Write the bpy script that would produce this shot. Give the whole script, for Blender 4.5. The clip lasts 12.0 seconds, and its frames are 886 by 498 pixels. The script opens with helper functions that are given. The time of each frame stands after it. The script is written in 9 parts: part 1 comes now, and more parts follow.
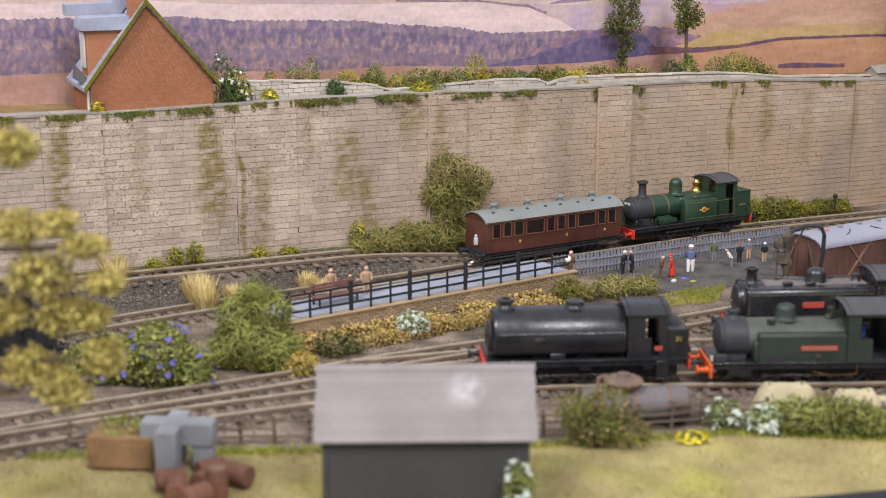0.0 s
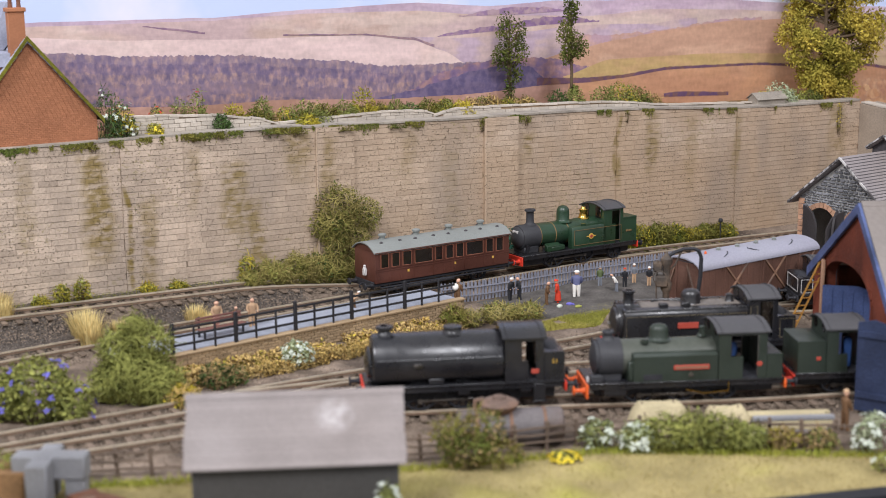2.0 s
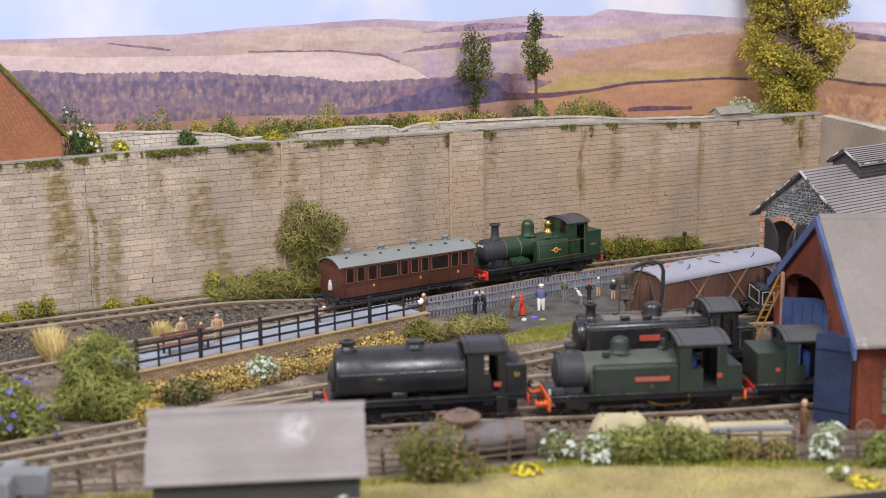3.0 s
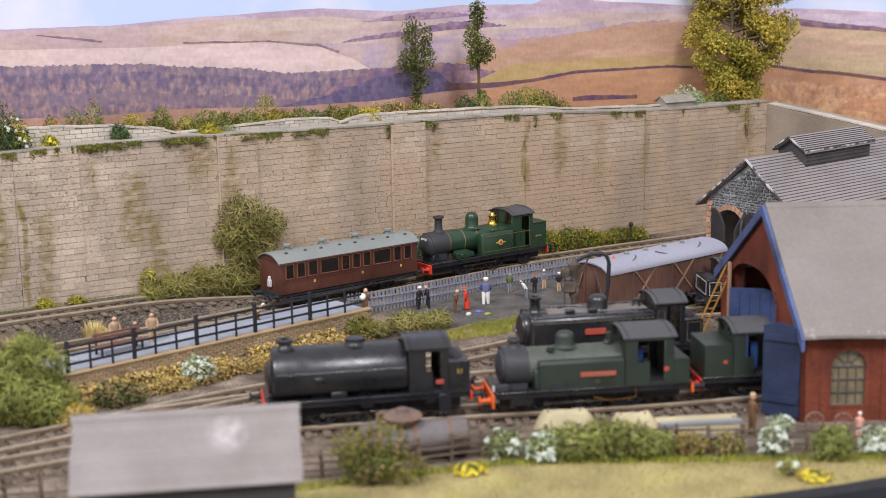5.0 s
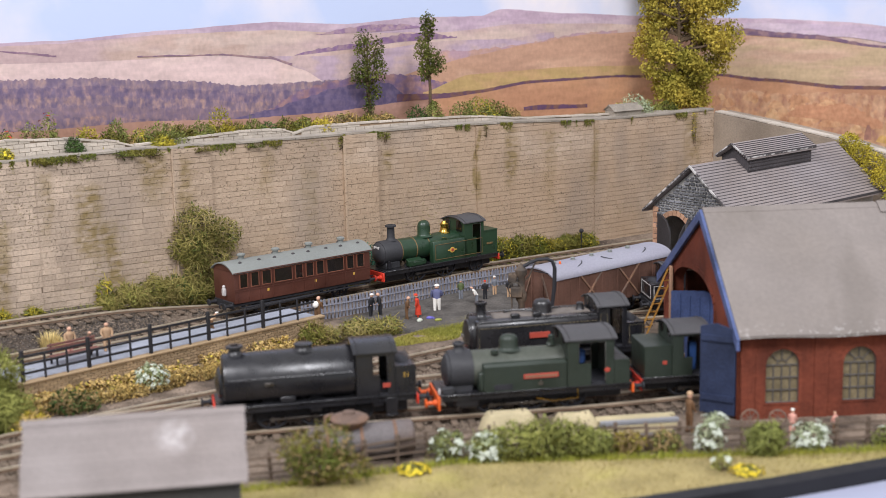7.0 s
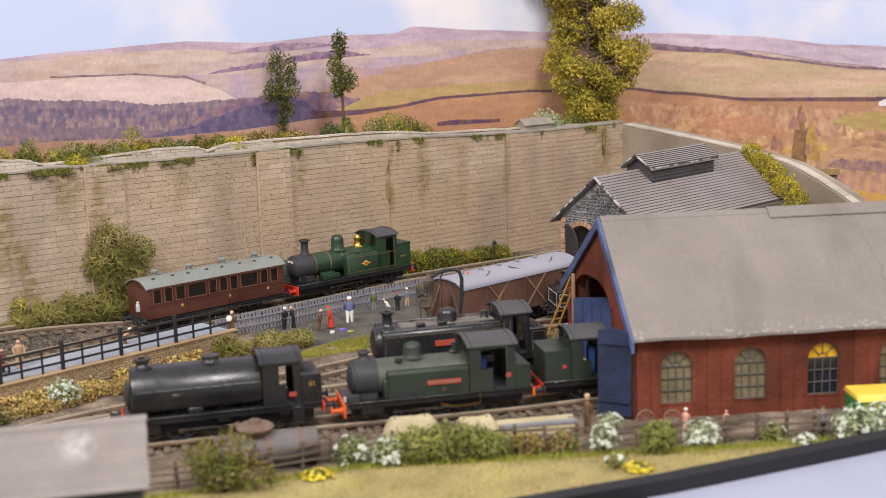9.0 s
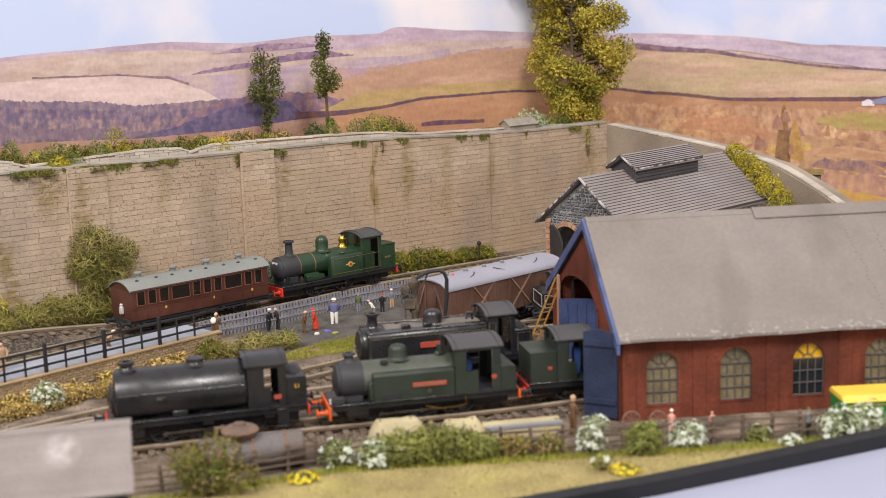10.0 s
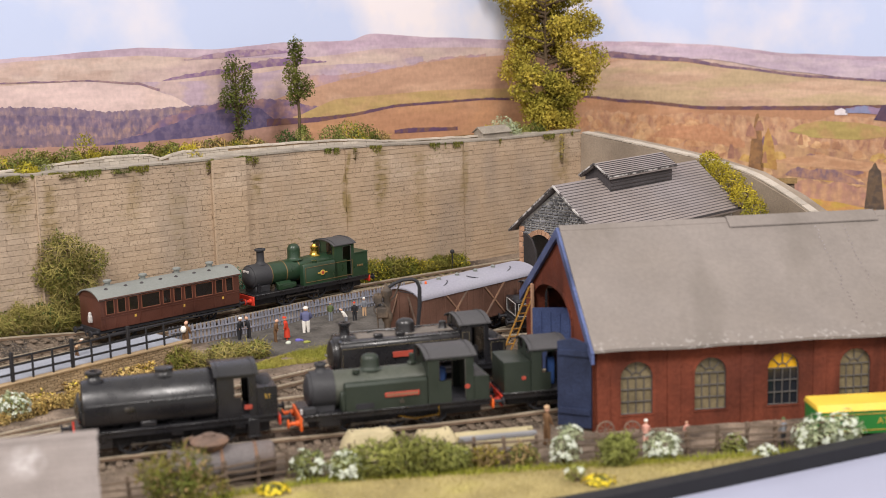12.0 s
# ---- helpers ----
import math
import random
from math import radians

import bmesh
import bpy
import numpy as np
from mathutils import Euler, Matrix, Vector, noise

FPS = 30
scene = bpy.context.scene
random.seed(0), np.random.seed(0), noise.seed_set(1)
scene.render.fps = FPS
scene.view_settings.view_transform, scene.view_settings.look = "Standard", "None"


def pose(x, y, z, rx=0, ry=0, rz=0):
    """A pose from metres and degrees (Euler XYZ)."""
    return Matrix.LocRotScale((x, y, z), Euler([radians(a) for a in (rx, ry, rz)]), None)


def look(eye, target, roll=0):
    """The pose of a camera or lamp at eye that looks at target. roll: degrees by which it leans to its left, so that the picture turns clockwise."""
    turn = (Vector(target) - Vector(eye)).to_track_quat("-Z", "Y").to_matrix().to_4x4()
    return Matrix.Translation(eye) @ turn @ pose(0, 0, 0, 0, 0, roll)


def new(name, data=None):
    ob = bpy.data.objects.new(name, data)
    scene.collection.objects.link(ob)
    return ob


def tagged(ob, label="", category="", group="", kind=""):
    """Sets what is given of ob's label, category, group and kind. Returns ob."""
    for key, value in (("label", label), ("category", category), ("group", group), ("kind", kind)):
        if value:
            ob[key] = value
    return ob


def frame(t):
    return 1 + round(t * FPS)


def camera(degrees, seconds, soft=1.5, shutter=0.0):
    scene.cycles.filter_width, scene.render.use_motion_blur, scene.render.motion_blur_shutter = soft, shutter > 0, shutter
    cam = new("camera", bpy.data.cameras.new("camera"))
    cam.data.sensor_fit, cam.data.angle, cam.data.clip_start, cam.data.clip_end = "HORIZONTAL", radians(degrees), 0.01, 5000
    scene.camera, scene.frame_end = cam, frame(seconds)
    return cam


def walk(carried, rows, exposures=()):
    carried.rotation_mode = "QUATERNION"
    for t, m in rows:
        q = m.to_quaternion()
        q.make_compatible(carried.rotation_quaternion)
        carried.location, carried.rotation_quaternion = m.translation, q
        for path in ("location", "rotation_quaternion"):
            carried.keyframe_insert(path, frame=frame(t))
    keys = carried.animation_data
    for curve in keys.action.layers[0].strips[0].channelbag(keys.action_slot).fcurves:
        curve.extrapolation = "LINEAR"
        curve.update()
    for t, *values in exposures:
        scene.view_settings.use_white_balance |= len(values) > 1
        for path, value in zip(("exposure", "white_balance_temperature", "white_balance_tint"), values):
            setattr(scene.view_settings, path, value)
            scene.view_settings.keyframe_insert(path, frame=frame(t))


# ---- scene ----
# camera and its path
cam = camera(35.5, 12.0, soft=0.9)
PATH = [
    (0, (-0.134, -0.67, 0.225), (-0.561, 1.229, -0.236), 0.0),
    (0.5, (-0.128, -0.67, 0.224), (-0.531, 1.238, -0.22), -0.1),
    (1, (-0.124, -0.672, 0.224), (-0.509, 1.242, -0.211), -0.2),
    (1.5, (-0.116, -0.673, 0.224), (-0.466, 1.251, -0.198), -0.4),
    (2, (-0.111, -0.675, 0.223), (-0.428, 1.256, -0.188), -0.5),
    (2.5, (-0.108, -0.678, 0.224), (-0.409, 1.258, -0.174), -0.6),
    (3, (-0.105, -0.679, 0.224), (-0.384, 1.263, -0.167), -0.6),
    (3.5, (-0.104, -0.672, 0.222), (-0.356, 1.272, -0.174), -0.7),
    (5.5, (-0.101, -0.659, 0.221), (-0.301, 1.29, -0.182), -1.0),
    (6, (-0.099, -0.662, 0.221), (-0.291, 1.288, -0.178), -1.1),
    (6.5, (-0.095, -0.668, 0.222), (-0.277, 1.284, -0.174), -1.2),
    (8.5, (-0.071, -0.697, 0.223), (-0.157, 1.268, -0.143), -1.7),
    (9, (-0.07, -0.695, 0.222), (-0.141, 1.27, -0.144), -1.8),
    (9.5, (-0.072, -0.692, 0.222), (-0.13, 1.272, -0.149), -1.8),
    (10, (-0.071, -0.693, 0.223), (-0.118, 1.272, -0.145), -1.8),
    (10.5, (-0.069, -0.693, 0.222), (-0.101, 1.274, -0.142), -1.8),
    (11, (-0.069, -0.69, 0.222), (-0.092, 1.277, -0.142), -1.8),
    (11.5, (-0.071, -0.689, 0.222), (-0.084, 1.278, -0.137), -1.7),
    (12, (-0.071, -0.686, 0.222), (-0.079, 1.282, -0.136), -1.5),
]
# the camera's white balance drifts slightly warmer on the way
BALANCE = [(0, 0.0, 5950, 10), (6.5, 0.0, 5950, 10), (8.5, 0.0, 6350, 10), (12, 0.0, 6580, 10)]
walk(cam, [(t, look(eye, target, roll)) for t, eye, target, roll in PATH], BALANCE)
cam.data.dof.use_dof = True
cam.data.dof.focus_distance = 1.0
cam.data.dof.aperture_fstop = 12.5

# ---- light: a bright exhibition hall, soft ambient with lamp banks overhead ----
world = bpy.data.worlds.new("hall_light")
scene.world = world
world.use_nodes = True
world.node_tree.nodes["Background"].inputs[0].default_value = (1.0, 0.96, 0.93, 1)
world.node_tree.nodes["Background"].inputs[1].default_value = 0.68


def hall_lamp(name, eye, target, size, watts, colour):
    data = bpy.data.lights.new(name, "AREA")
    data.shape, data.size, data.energy, data.color = "DISK", size, watts, colour
    ob = new(name, data)
    ob.matrix_world = look(eye, target)
    return ob


hall_lamp("ceiling_lamp", (-0.95, -1.15, 1.65), (-0.25, 0.2, 0.05), 0.6, 32.5, (1.0, 0.94, 0.905))
hall_lamp("ceiling_lamp", (0.55, -1.2, 1.6), (0.0, 0.25, 0.05), 0.6, 29.0, (1.0, 0.95, 0.925))

MM = 0.001
PI = math.pi


# ---- mesh builder, in millimetres ----
class Geo:
    def __init__(self):
        self.v, self.f = [], []

    def add(self, verts, faces):
        n = len(self.v)
        self.v.extend(tuple(p) for p in verts)
        self.f.extend(tuple(i + n for i in f) for f in faces)
        return self

    def box(self, x0, x1, y0, y1, z0, z1, c=0.0):
        if c <= 0:
            vs = [(x, y, z) for x in (x0, x1) for y in (y0, y1) for z in (z0, z1)]
            fs = [(0, 1, 3, 2), (4, 6, 7, 5), (0, 4, 5, 1), (2, 3, 7, 6), (0, 2, 6, 4), (1, 5, 7, 3)]
            return self.add(vs, fs)
        c = min(c, abs(x1 - x0) * 0.45, abs(y1 - y0) * 0.45, abs(z1 - z0) * 0.45)
        lim = ((x0, x1), (y0, y1), (z0, z1))
        vs, ix = [], {}
        for i in (0, 1):
            for j in (0, 1):
                for k in (0, 1):
                    b = (i, j, k)
                    for a in range(3):
                        p = [lim[q][b[q]] + (0 if q == a else (c if b[q] == 0 else -c)) for q in range(3)]
                        ix[(i, j, k, a)] = len(vs)
                        vs.append(p)
        fs = []
        for a in range(3):
            o = [q for q in range(3) if q != a]
            for s in (0, 1):
                ring = []
                for p, q in ((0, 0), (1, 0), (1, 1), (0, 1)):
                    b = [0, 0, 0]
                    b[a], b[o[0]], b[o[1]] = s, p, q
                    ring.append(ix[(*b, a)])
                fs.append(ring)
            for p in (0, 1):
                for q in (0, 1):
                    b0, b1 = [0, 0, 0], [0, 0, 0]
                    b0[o[0]] = b1[o[0]] = p
                    b0[o[1]] = b1[o[1]] = q
                    b1[a] = 1
                    fs.append([ix[(*b0, o[0])], ix[(*b1, o[0])], ix[(*b1, o[1])], ix[(*b0, o[1])]])
        for i in (0, 1):
            for j in (0, 1):
                for k in (0, 1):
                    fs.append([ix[(i, j, k, a)] for a in range(3)])
        return self.add(vs, fs)

    def cyl(self, p0, p1, r0, r1=None, n=16, caps=True):
        r1 = r0 if r1 is None else r1
        p0, p1 = Vector(p0), Vector(p1)
        d = (p1 - p0).normalized()
        u = d.orthogonal().normalized()
        w = d.cross(u)
        vs = []
        for p, r in ((p0, r0), (p1, r1)):
            for i in range(n):
                a = 2 * PI * i / n
                vs.append(p + u * (r * math.cos(a)) + w * (r * math.sin(a)))
        fs = [(i, (i + 1) % n, n + (i + 1) % n, n + i) for i in range(n)]
        if caps:
            fs += [tuple(range(n)), tuple(range(n, 2 * n))]
        return self.add(vs, fs)

    def lathe(self, prof, at=(0, 0, 0), axis="z", n=20, caps=True):
        """Profile of (radius, along) turned about an axis through at."""
        vs, fs = [], []
        for r, h in prof:
            for i in range(n):
                a = 2 * PI * i / n
                c, s = r * math.cos(a), r * math.sin(a)
                p = {"z": (c, s, h), "x": (h, c, s), "y": (c, h, s)}[axis]
                vs.append((p[0] + at[0], p[1] + at[1], p[2] + at[2]))
        for k in range(len(prof) - 1):
            for i in range(n):
                j = (i + 1) % n
                fs.append((k * n + i, k * n + j, (k + 1) * n + j, (k + 1) * n + i))
        if caps:
            fs.append(tuple(range(n)))
            fs.append(tuple((len(prof) - 1) * n + i for i in range(n)))
        return self.add(vs, fs)

    def prism(self, poly, a0, a1, axis="x"):
        """A polygon extruded from a0 to a1: (y, z) along x, (x, z) along y or (x, y) along z."""
        n = len(poly)
        vs = []
        for a in (a0, a1):
            for p, q in poly:
                vs.append({"x": (a, p, q), "y": (p, a, q), "z": (p, q, a)}[axis])
        fs = [tuple(range(n)), tuple(range(n, 2 * n))]
        fs += [(i, (i + 1) % n, n + (i + 1) % n, n + i) for i in range(n)]
        return self.add(vs, fs)

    def tube(self, pts, r, n=6):
        pts = [Vector(p) for p in pts]
        rs = r if isinstance(r, (list, tuple)) else [r] * len(pts)
        vs, fs = [], []
        ref = None
        for k, p in enumerate(pts):
            d = (pts[min(k + 1, len(pts) - 1)] - pts[max(k - 1, 0)]).normalized()
            u = d.orthogonal().normalized() if ref is None else (ref - d * ref.dot(d)).normalized()
            ref = u
            w = d.cross(u)
            for i in range(n):
                a = 2 * PI * i / n
                vs.append(p + u * (rs[k] * math.cos(a)) + w * (rs[k] * math.sin(a)))
        for k in range(len(pts) - 1):
            for i in range(n):
                j = (i + 1) % n
                fs.append((k * n + i, k * n + j, (k + 1) * n + j, (k + 1) * n + i))
        fs += [tuple(range(n)), tuple((len(pts) - 1) * n + i for i in range(n))]
        return self.add(vs, fs)

    def ball(self, c, r, sx=1, sy=1, sz=1, n=12):
        m = n // 2
        prof = [(max(1e-3, r * math.sin(PI * k / m)), -r * math.cos(PI * k / m)) for k in range(m + 1)]
        g = Geo().lathe(prof, n=n)
        return self.add([(c[0] + x * sx, c[1] + y * sy, c[2] + z * sz) for x, y, z in g.v], g.f)

    def xf(self, m):
        self.v = [tuple(m @ Vector(p)) for p in self.v]
        return self

    def join(self, other, m=None):
        vs = [tuple(m @ Vector(p)) for p in other.v] if m is not None else other.v
        return self.add(vs, other.f)


def mesh_of(name, geo, mat, angle=38, fix=True):
    me = bpy.data.meshes.new(name)
    v = np.array(geo.v, dtype=float).reshape(-1, 3) * MM
    me.from_pydata(v.tolist(), [], [list(f) for f in geo.f])
    if fix:
        bm = bmesh.new()
        bm.from_mesh(me)
        bmesh.ops.recalc_face_normals(bm, faces=bm.faces)
        bm.to_mesh(me)
        bm.free()
    me.polygons.foreach_set("use_smooth", [True] * len(me.polygons))
    me.set_sharp_from_angle(angle=radians(angle))
    me.materials.append(mat)
    me.update()
    return me


def part(name, geo, mat, parent=None, label="", angle=38, fix=True):
    ob = new(name, mesh_of(name, geo, mat, angle, fix))
    if parent is not None:
        ob.parent = parent
    if label:
        ob["label"] = label
    return ob


def thing(name, label, category, x=0, y=0, z=0, rz=0, group="", kind=""):
    ob = new(name)
    ob.empty_display_size = 0.01
    ob.matrix_world = pose(x * MM, y * MM, z * MM, 0, 0, rz)
    return tagged(ob, label, category, group, kind)


def solo(name, geo, mat, label, category, x=0, y=0, z=0, rz=0, group="", kind="", angle=38, fix=True):
    ob = part(name, geo, mat, None, "", angle, fix)
    ob.matrix_world = pose(x * MM, y * MM, z * MM, 0, 0, rz)
    return tagged(ob, label, category, group, kind)


# ---- materials ----
def rgb(h):
    c = [int(h[i:i + 2], 16) / 255 for i in (0, 2, 4)]
    return tuple((x / 12.92 if x < 0.04045 else ((x + 0.055) / 1.055) ** 2.4) for x in c)


def material(name, base, rough=0.6, metal=0.0, vary=0.12, scale=60.0, fine=900.0, bump=0.15, second=None, amount=0.0,
             patch=25.0, island=0.0, spec=0.35, sharp=0.12, bumpscale=None, stretch=1.0):
    """Base colour with coarse stains and fine grain, a second colour in worn patches, and a fine bump. Scales are per metre."""
    m = bpy.data.materials.new(name)
    m.use_nodes = True
    nt = m.node_tree
    N, L = nt.nodes, nt.links
    bs = N["Principled BSDF"]
    tc = N.new("ShaderNodeTexCoord")
    geo = N.new("ShaderNodeNewGeometry")

    def tex(sc, det=4.0, st=1.0):
        t = N.new("ShaderNodeTexNoise")
        t.inputs["Scale"].default_value, t.inputs["Detail"].default_value = sc, det
        if st != 1.0:
            mp = N.new("ShaderNodeMapping")
            mp.inputs["Scale"].default_value = (1, 1, st)
            L.new(geo.outputs["Position"], mp.inputs["Vector"])
            L.new(mp.outputs[0], t.inputs["Vector"])
        else:
            L.new(geo.outputs["Position"], t.inputs["Vector"])
        return t.outputs["Fac"]

    def mixc(kind, fac, a, b):
        x = N.new("ShaderNodeMix")
        x.data_type, x.blend_type = "RGBA", kind
        for s, val in ((x.inputs[0], fac), (x.inputs[6], a), (x.inputs[7], b)):
            if hasattr(val, "is_linked"):
                L.new(val, s)
            elif isinstance(val, tuple):
                s.default_value = (*val[:3], 1)
            else:
                s.default_value = val
        return x.outputs[2]

    def ramp(val, lo, hi, a=0.0, b=1.0):
        r = N.new("ShaderNodeMapRange")
        r.inputs[1].default_value, r.inputs[2].default_value, r.inputs[3].default_value, r.inputs[4].default_value = lo, hi, a, b
        L.new(val, r.inputs[0])
        return r.outputs[0]

    col = tuple(base)
    if second is not None:
        col = mixc("MIX", ramp(tex(patch, 5.0, stretch), 0.5 + 0.5 * (0.5 - amount) - sharp, 0.5 + 0.5 * (0.5 - amount) + sharp), col, tuple(second))
    shade = N.new("ShaderNodeMath")
    shade.operation = "MULTIPLY"
    L.new(ramp(tex(scale), 0.3, 0.7, 1 - vary, 1 + vary), shade.inputs[0])
    L.new(ramp(tex(fine, 2.0), 0.3, 0.7, 1 - vary * 0.7, 1 + vary * 0.7), shade.inputs[1])
    out = shade.outputs[0]
    if island:
        sh2 = N.new("ShaderNodeMath")
        sh2.operation = "MULTIPLY"
        L.new(out, sh2.inputs[0])
        oi = N.new("ShaderNodeObjectInfo")
        addn = N.new("ShaderNodeMath")
        addn.operation = "ADD"
        L.new(geo.outputs["Random Per Island"], addn.inputs[0])
        L.new(oi.outputs["Random"], addn.inputs[1])
        fr = N.new("ShaderNodeMath")
        fr.operation = "FRACT"
        L.new(addn.outputs[0], fr.inputs[0])
        L.new(ramp(fr.outputs[0], 0, 1, 1 - island, 1 + island), sh2.inputs[1])
        out = sh2.outputs[0]
    sv = N.new("ShaderNodeVectorMath")
    sv.operation = "SCALE"
    if isinstance(col, tuple):
        sv.inputs[0].default_value = col[:3]
    else:
        L.new(col, sv.inputs[0])
    L.new(out, sv.inputs["Scale"])
    L.new(sv.outputs[0], bs.inputs["Base Color"])
    bs.inputs["Roughness"].default_value, bs.inputs["Metallic"].default_value = rough, metal
    bs.inputs["Specular IOR Level"].default_value = spec
    L.new(ramp(tex(scale * 2), 0.3, 0.7, max(0.03, rough - 0.1), min(1.0, rough + 0.1)), bs.inputs["Roughness"])
    if bump:
        b = N.new("ShaderNodeBump")
        b.inputs["Strength"].default_value = bump
        b.inputs["Distance"].default_value = 0.0006
        L.new(tex(bumpscale or fine, 3.0), b.inputs["Height"])
        L.new(b.outputs[0], bs.inputs["Normal"])
    return m


MAT = {}


def mat(key, *a, **k):
    MAT[key] = material(key, *a, **k)
    return MAT[key]


mat("ash", rgb("867769"), 0.95, vary=0.30, scale=70, fine=700, bump=1.0, second=rgb("554b43"), amount=0.45, patch=30, bumpscale=520, spec=0.1)
mat("cinder", rgb("5c5854"), 0.95, vary=0.3, scale=80, fine=800, bump=1.0, bumpscale=520, spec=0.1)
mat("ash_chip", rgb("5b544e"), 0.95, vary=0.2, island=0.5, bump=0.2, spec=0.1)
mat("stone_chip", rgb("7f7264"), 0.95, vary=0.2, island=0.5, bump=0.2, spec=0.1)
mat("lawn_soil", rgb("a09265"), 0.95, vary=0.25, scale=35, fine=900, bump=1.0, second=rgb("969247"), amount=0.25, patch=18, bumpscale=700, spec=0.05)
mat("lawn_tan", rgb("aa9b6e"), 0.9, vary=0.2, scale=25, island=0.3, bump=0, spec=0.05, second=rgb("a7a05c"), amount=0.35, patch=16, sharp=0.2)
mat("grass_green", rgb("98983c"), 0.9, vary=0.2, scale=30, island=0.35, bump=0, spec=0.05, second=rgb("7d8434"), amount=0.5, patch=30)
mat("bank_grass", rgb("a29a50"), 0.9, vary=0.2, scale=30, island=0.3, bump=0, spec=0.05, second=rgb("8c8c40"), amount=0.45, patch=35)
mat("straw", rgb("d6c287"), 0.9, vary=0.1, island=0.25, bump=0, spec=0.05)
mat("pale_stone", rgb("bdb3a6"), 0.92, vary=0.12, scale=40, island=0.12, bump=0.5, spec=0.1)
mat("coping", rgb("9a9185"), 0.85, vary=0.25, scale=60, bump=0.5)
mat("plat_brick", rgb("a18b6e"), 0.9, vary=0.15, island=0.22, bump=0.5, spec=0.1)
mat("plat_mortar", rgb("877860"), 0.95, vary=0.2, bump=0.5, spec=0.1)
mat("plat_top", rgb("9498a3"), 0.85, vary=0.15, scale=60, bump=0.4)
mat("rail", rgb("d3c6b0"), 0.42, metal=0.5, vary=0.15, bump=0.1)
mat("rail_rust", rgb("7f6a58"), 0.8, metal=0.2, vary=0.25, bump=0.3)
mat("sleeper", rgb("75675a"), 0.9, vary=0.25, island=0.25, bump=0.6, spec=0.15)
mat("iron_black", rgb("2d2d31"), 0.6, vary=0.2, bump=0.2)
mat("fence_black", rgb("2a292c"), 0.7, vary=0.2, bump=0.2)
mat("picket_grey", rgb("83848f"), 0.8, vary=0.12, island=0.12, bump=0.3)
mat("fence_wood", rgb("6b5c50"), 0.85, vary=0.25, island=0.15, bump=0.5)
mat("shed_brick", rgb("804432"), 0.88, vary=0.18, scale=60, fine=500, bump=0.6, second=rgb("562d23"), amount=0.42, patch=22, sharp=0.2, spec=0.2)
mat("shed_roof", rgb("857d78"), 0.66, vary=0.08, scale=45, fine=400, bump=0.35, second=rgb("7b736d"), amount=0.45, patch=22, sharp=0.22, spec=0.3)
mat("blue_paint", rgb("535f88"), 0.6, vary=0.22, scale=60, bump=0.3, second=rgb("3c4769"), amount=0.4, patch=40)
mat("blue_door", rgb("46547d"), 0.6, vary=0.25, scale=40, bump=0.4, second=rgb("323c60"), amount=0.4, patch=30)
# darker copy of the blue door paint: the near leaf's shade is in its colour
mat("blue_door_shaded", rgb("2c3550"), 0.65, vary=0.28, scale=40, bump=0.4, second=rgb("20283e"), amount=0.4, patch=30)
mat("glass_dirty", rgb("786c53"), 0.45, vary=0.25, scale=120, bump=0.1, spec=0.5)
mat("glass_dark", rgb("26282e"), 0.12, vary=0.1, bump=0, spec=0.6)
mat("glass_yellow", rgb("d9a520"), 0.35, vary=0.15, scale=120, bump=0.1)
mat("grey_frame", rgb("5e5a57"), 0.6, vary=0.1, bump=0.1)
mat("rough_stone", rgb("6f6f72"), 0.9, vary=0.2, island=0.55, bump=0.7, spec=0.2)
mat("rough_mortar", rgb("b9b6b2"), 0.95, vary=0.15, bump=0.5, spec=0.1)
mat("arch_brick", rgb("b08a70"), 0.9, vary=0.15, island=0.2, bump=0.4)
mat("corrugated", rgb("928c8e"), 0.65, vary=0.18, scale=25, bump=0.3, second=rgb("8a7c72"), amount=0.4, patch=10, sharp=0.25)
mat("white_paint", rgb("c4c0bd"), 0.6, vary=0.15, scale=120, bump=0.2)
mat("worn_white", rgb("c9c5c2"), 0.7, vary=0.15, scale=120, bump=0.2, second=rgb("4c4848"), amount=0.5, patch=170, sharp=0.07)
mat("lantern_board", rgb("4c484a"), 0.7, vary=0.2, scale=60, bump=0.3)
mat("dark_door", rgb("3a3637"), 0.7, vary=0.2, bump=0.3)
mat("house_brick", rgb("a47052"), 0.9, vary=0.1, island=0.09, bump=0.4, spec=0.15)
mat("house_mortar", rgb("98674b"), 0.95, vary=0.1, bump=0.3, spec=0.1)
mat("slate_blue", rgb("9b9dab"), 0.7, vary=0.12, island=0.12, bump=0.3)
mat("moss", rgb("6d6a2a"), 0.95, vary=0.3, fine=700, bump=1.0, spec=0.05)
mat("hut_wall", rgb("444240"), 0.85, vary=0.15, scale=40, bump=0.5)
mat("concrete", rgb("8d8d90"), 0.85, vary=0.12, scale=60, bump=0.5)
mat("planter_wood", rgb("8b6c4b"), 0.9, vary=0.25, scale=60, bump=0.5)
mat("terracotta", rgb("7f5a48"), 0.85, vary=0.3, scale=60, bump=0.6, second=rgb("6f4836"), amount=0.4, patch=60)
mat("rust", rgb("8a6a55"), 0.85, vary=0.3, scale=80, bump=0.7, second=rgb("6c5a50"), amount=0.5, patch=60)
mat("old_boiler", rgb("6c6666"), 0.6, vary=0.2, scale=50, bump=0.5, second=rgb("5b4a40"), amount=0.4, patch=40)
mat("tarpaulin", rgb("b8ab88"), 0.8, vary=0.12, scale=60, bump=0.4)
mat("fascia_black", rgb("222226"), 0.6, vary=0.1, bump=0.1)
mat("panel_grey", rgb("a2a5ba"), 0.45, vary=0.03, scale=10, bump=0.02)
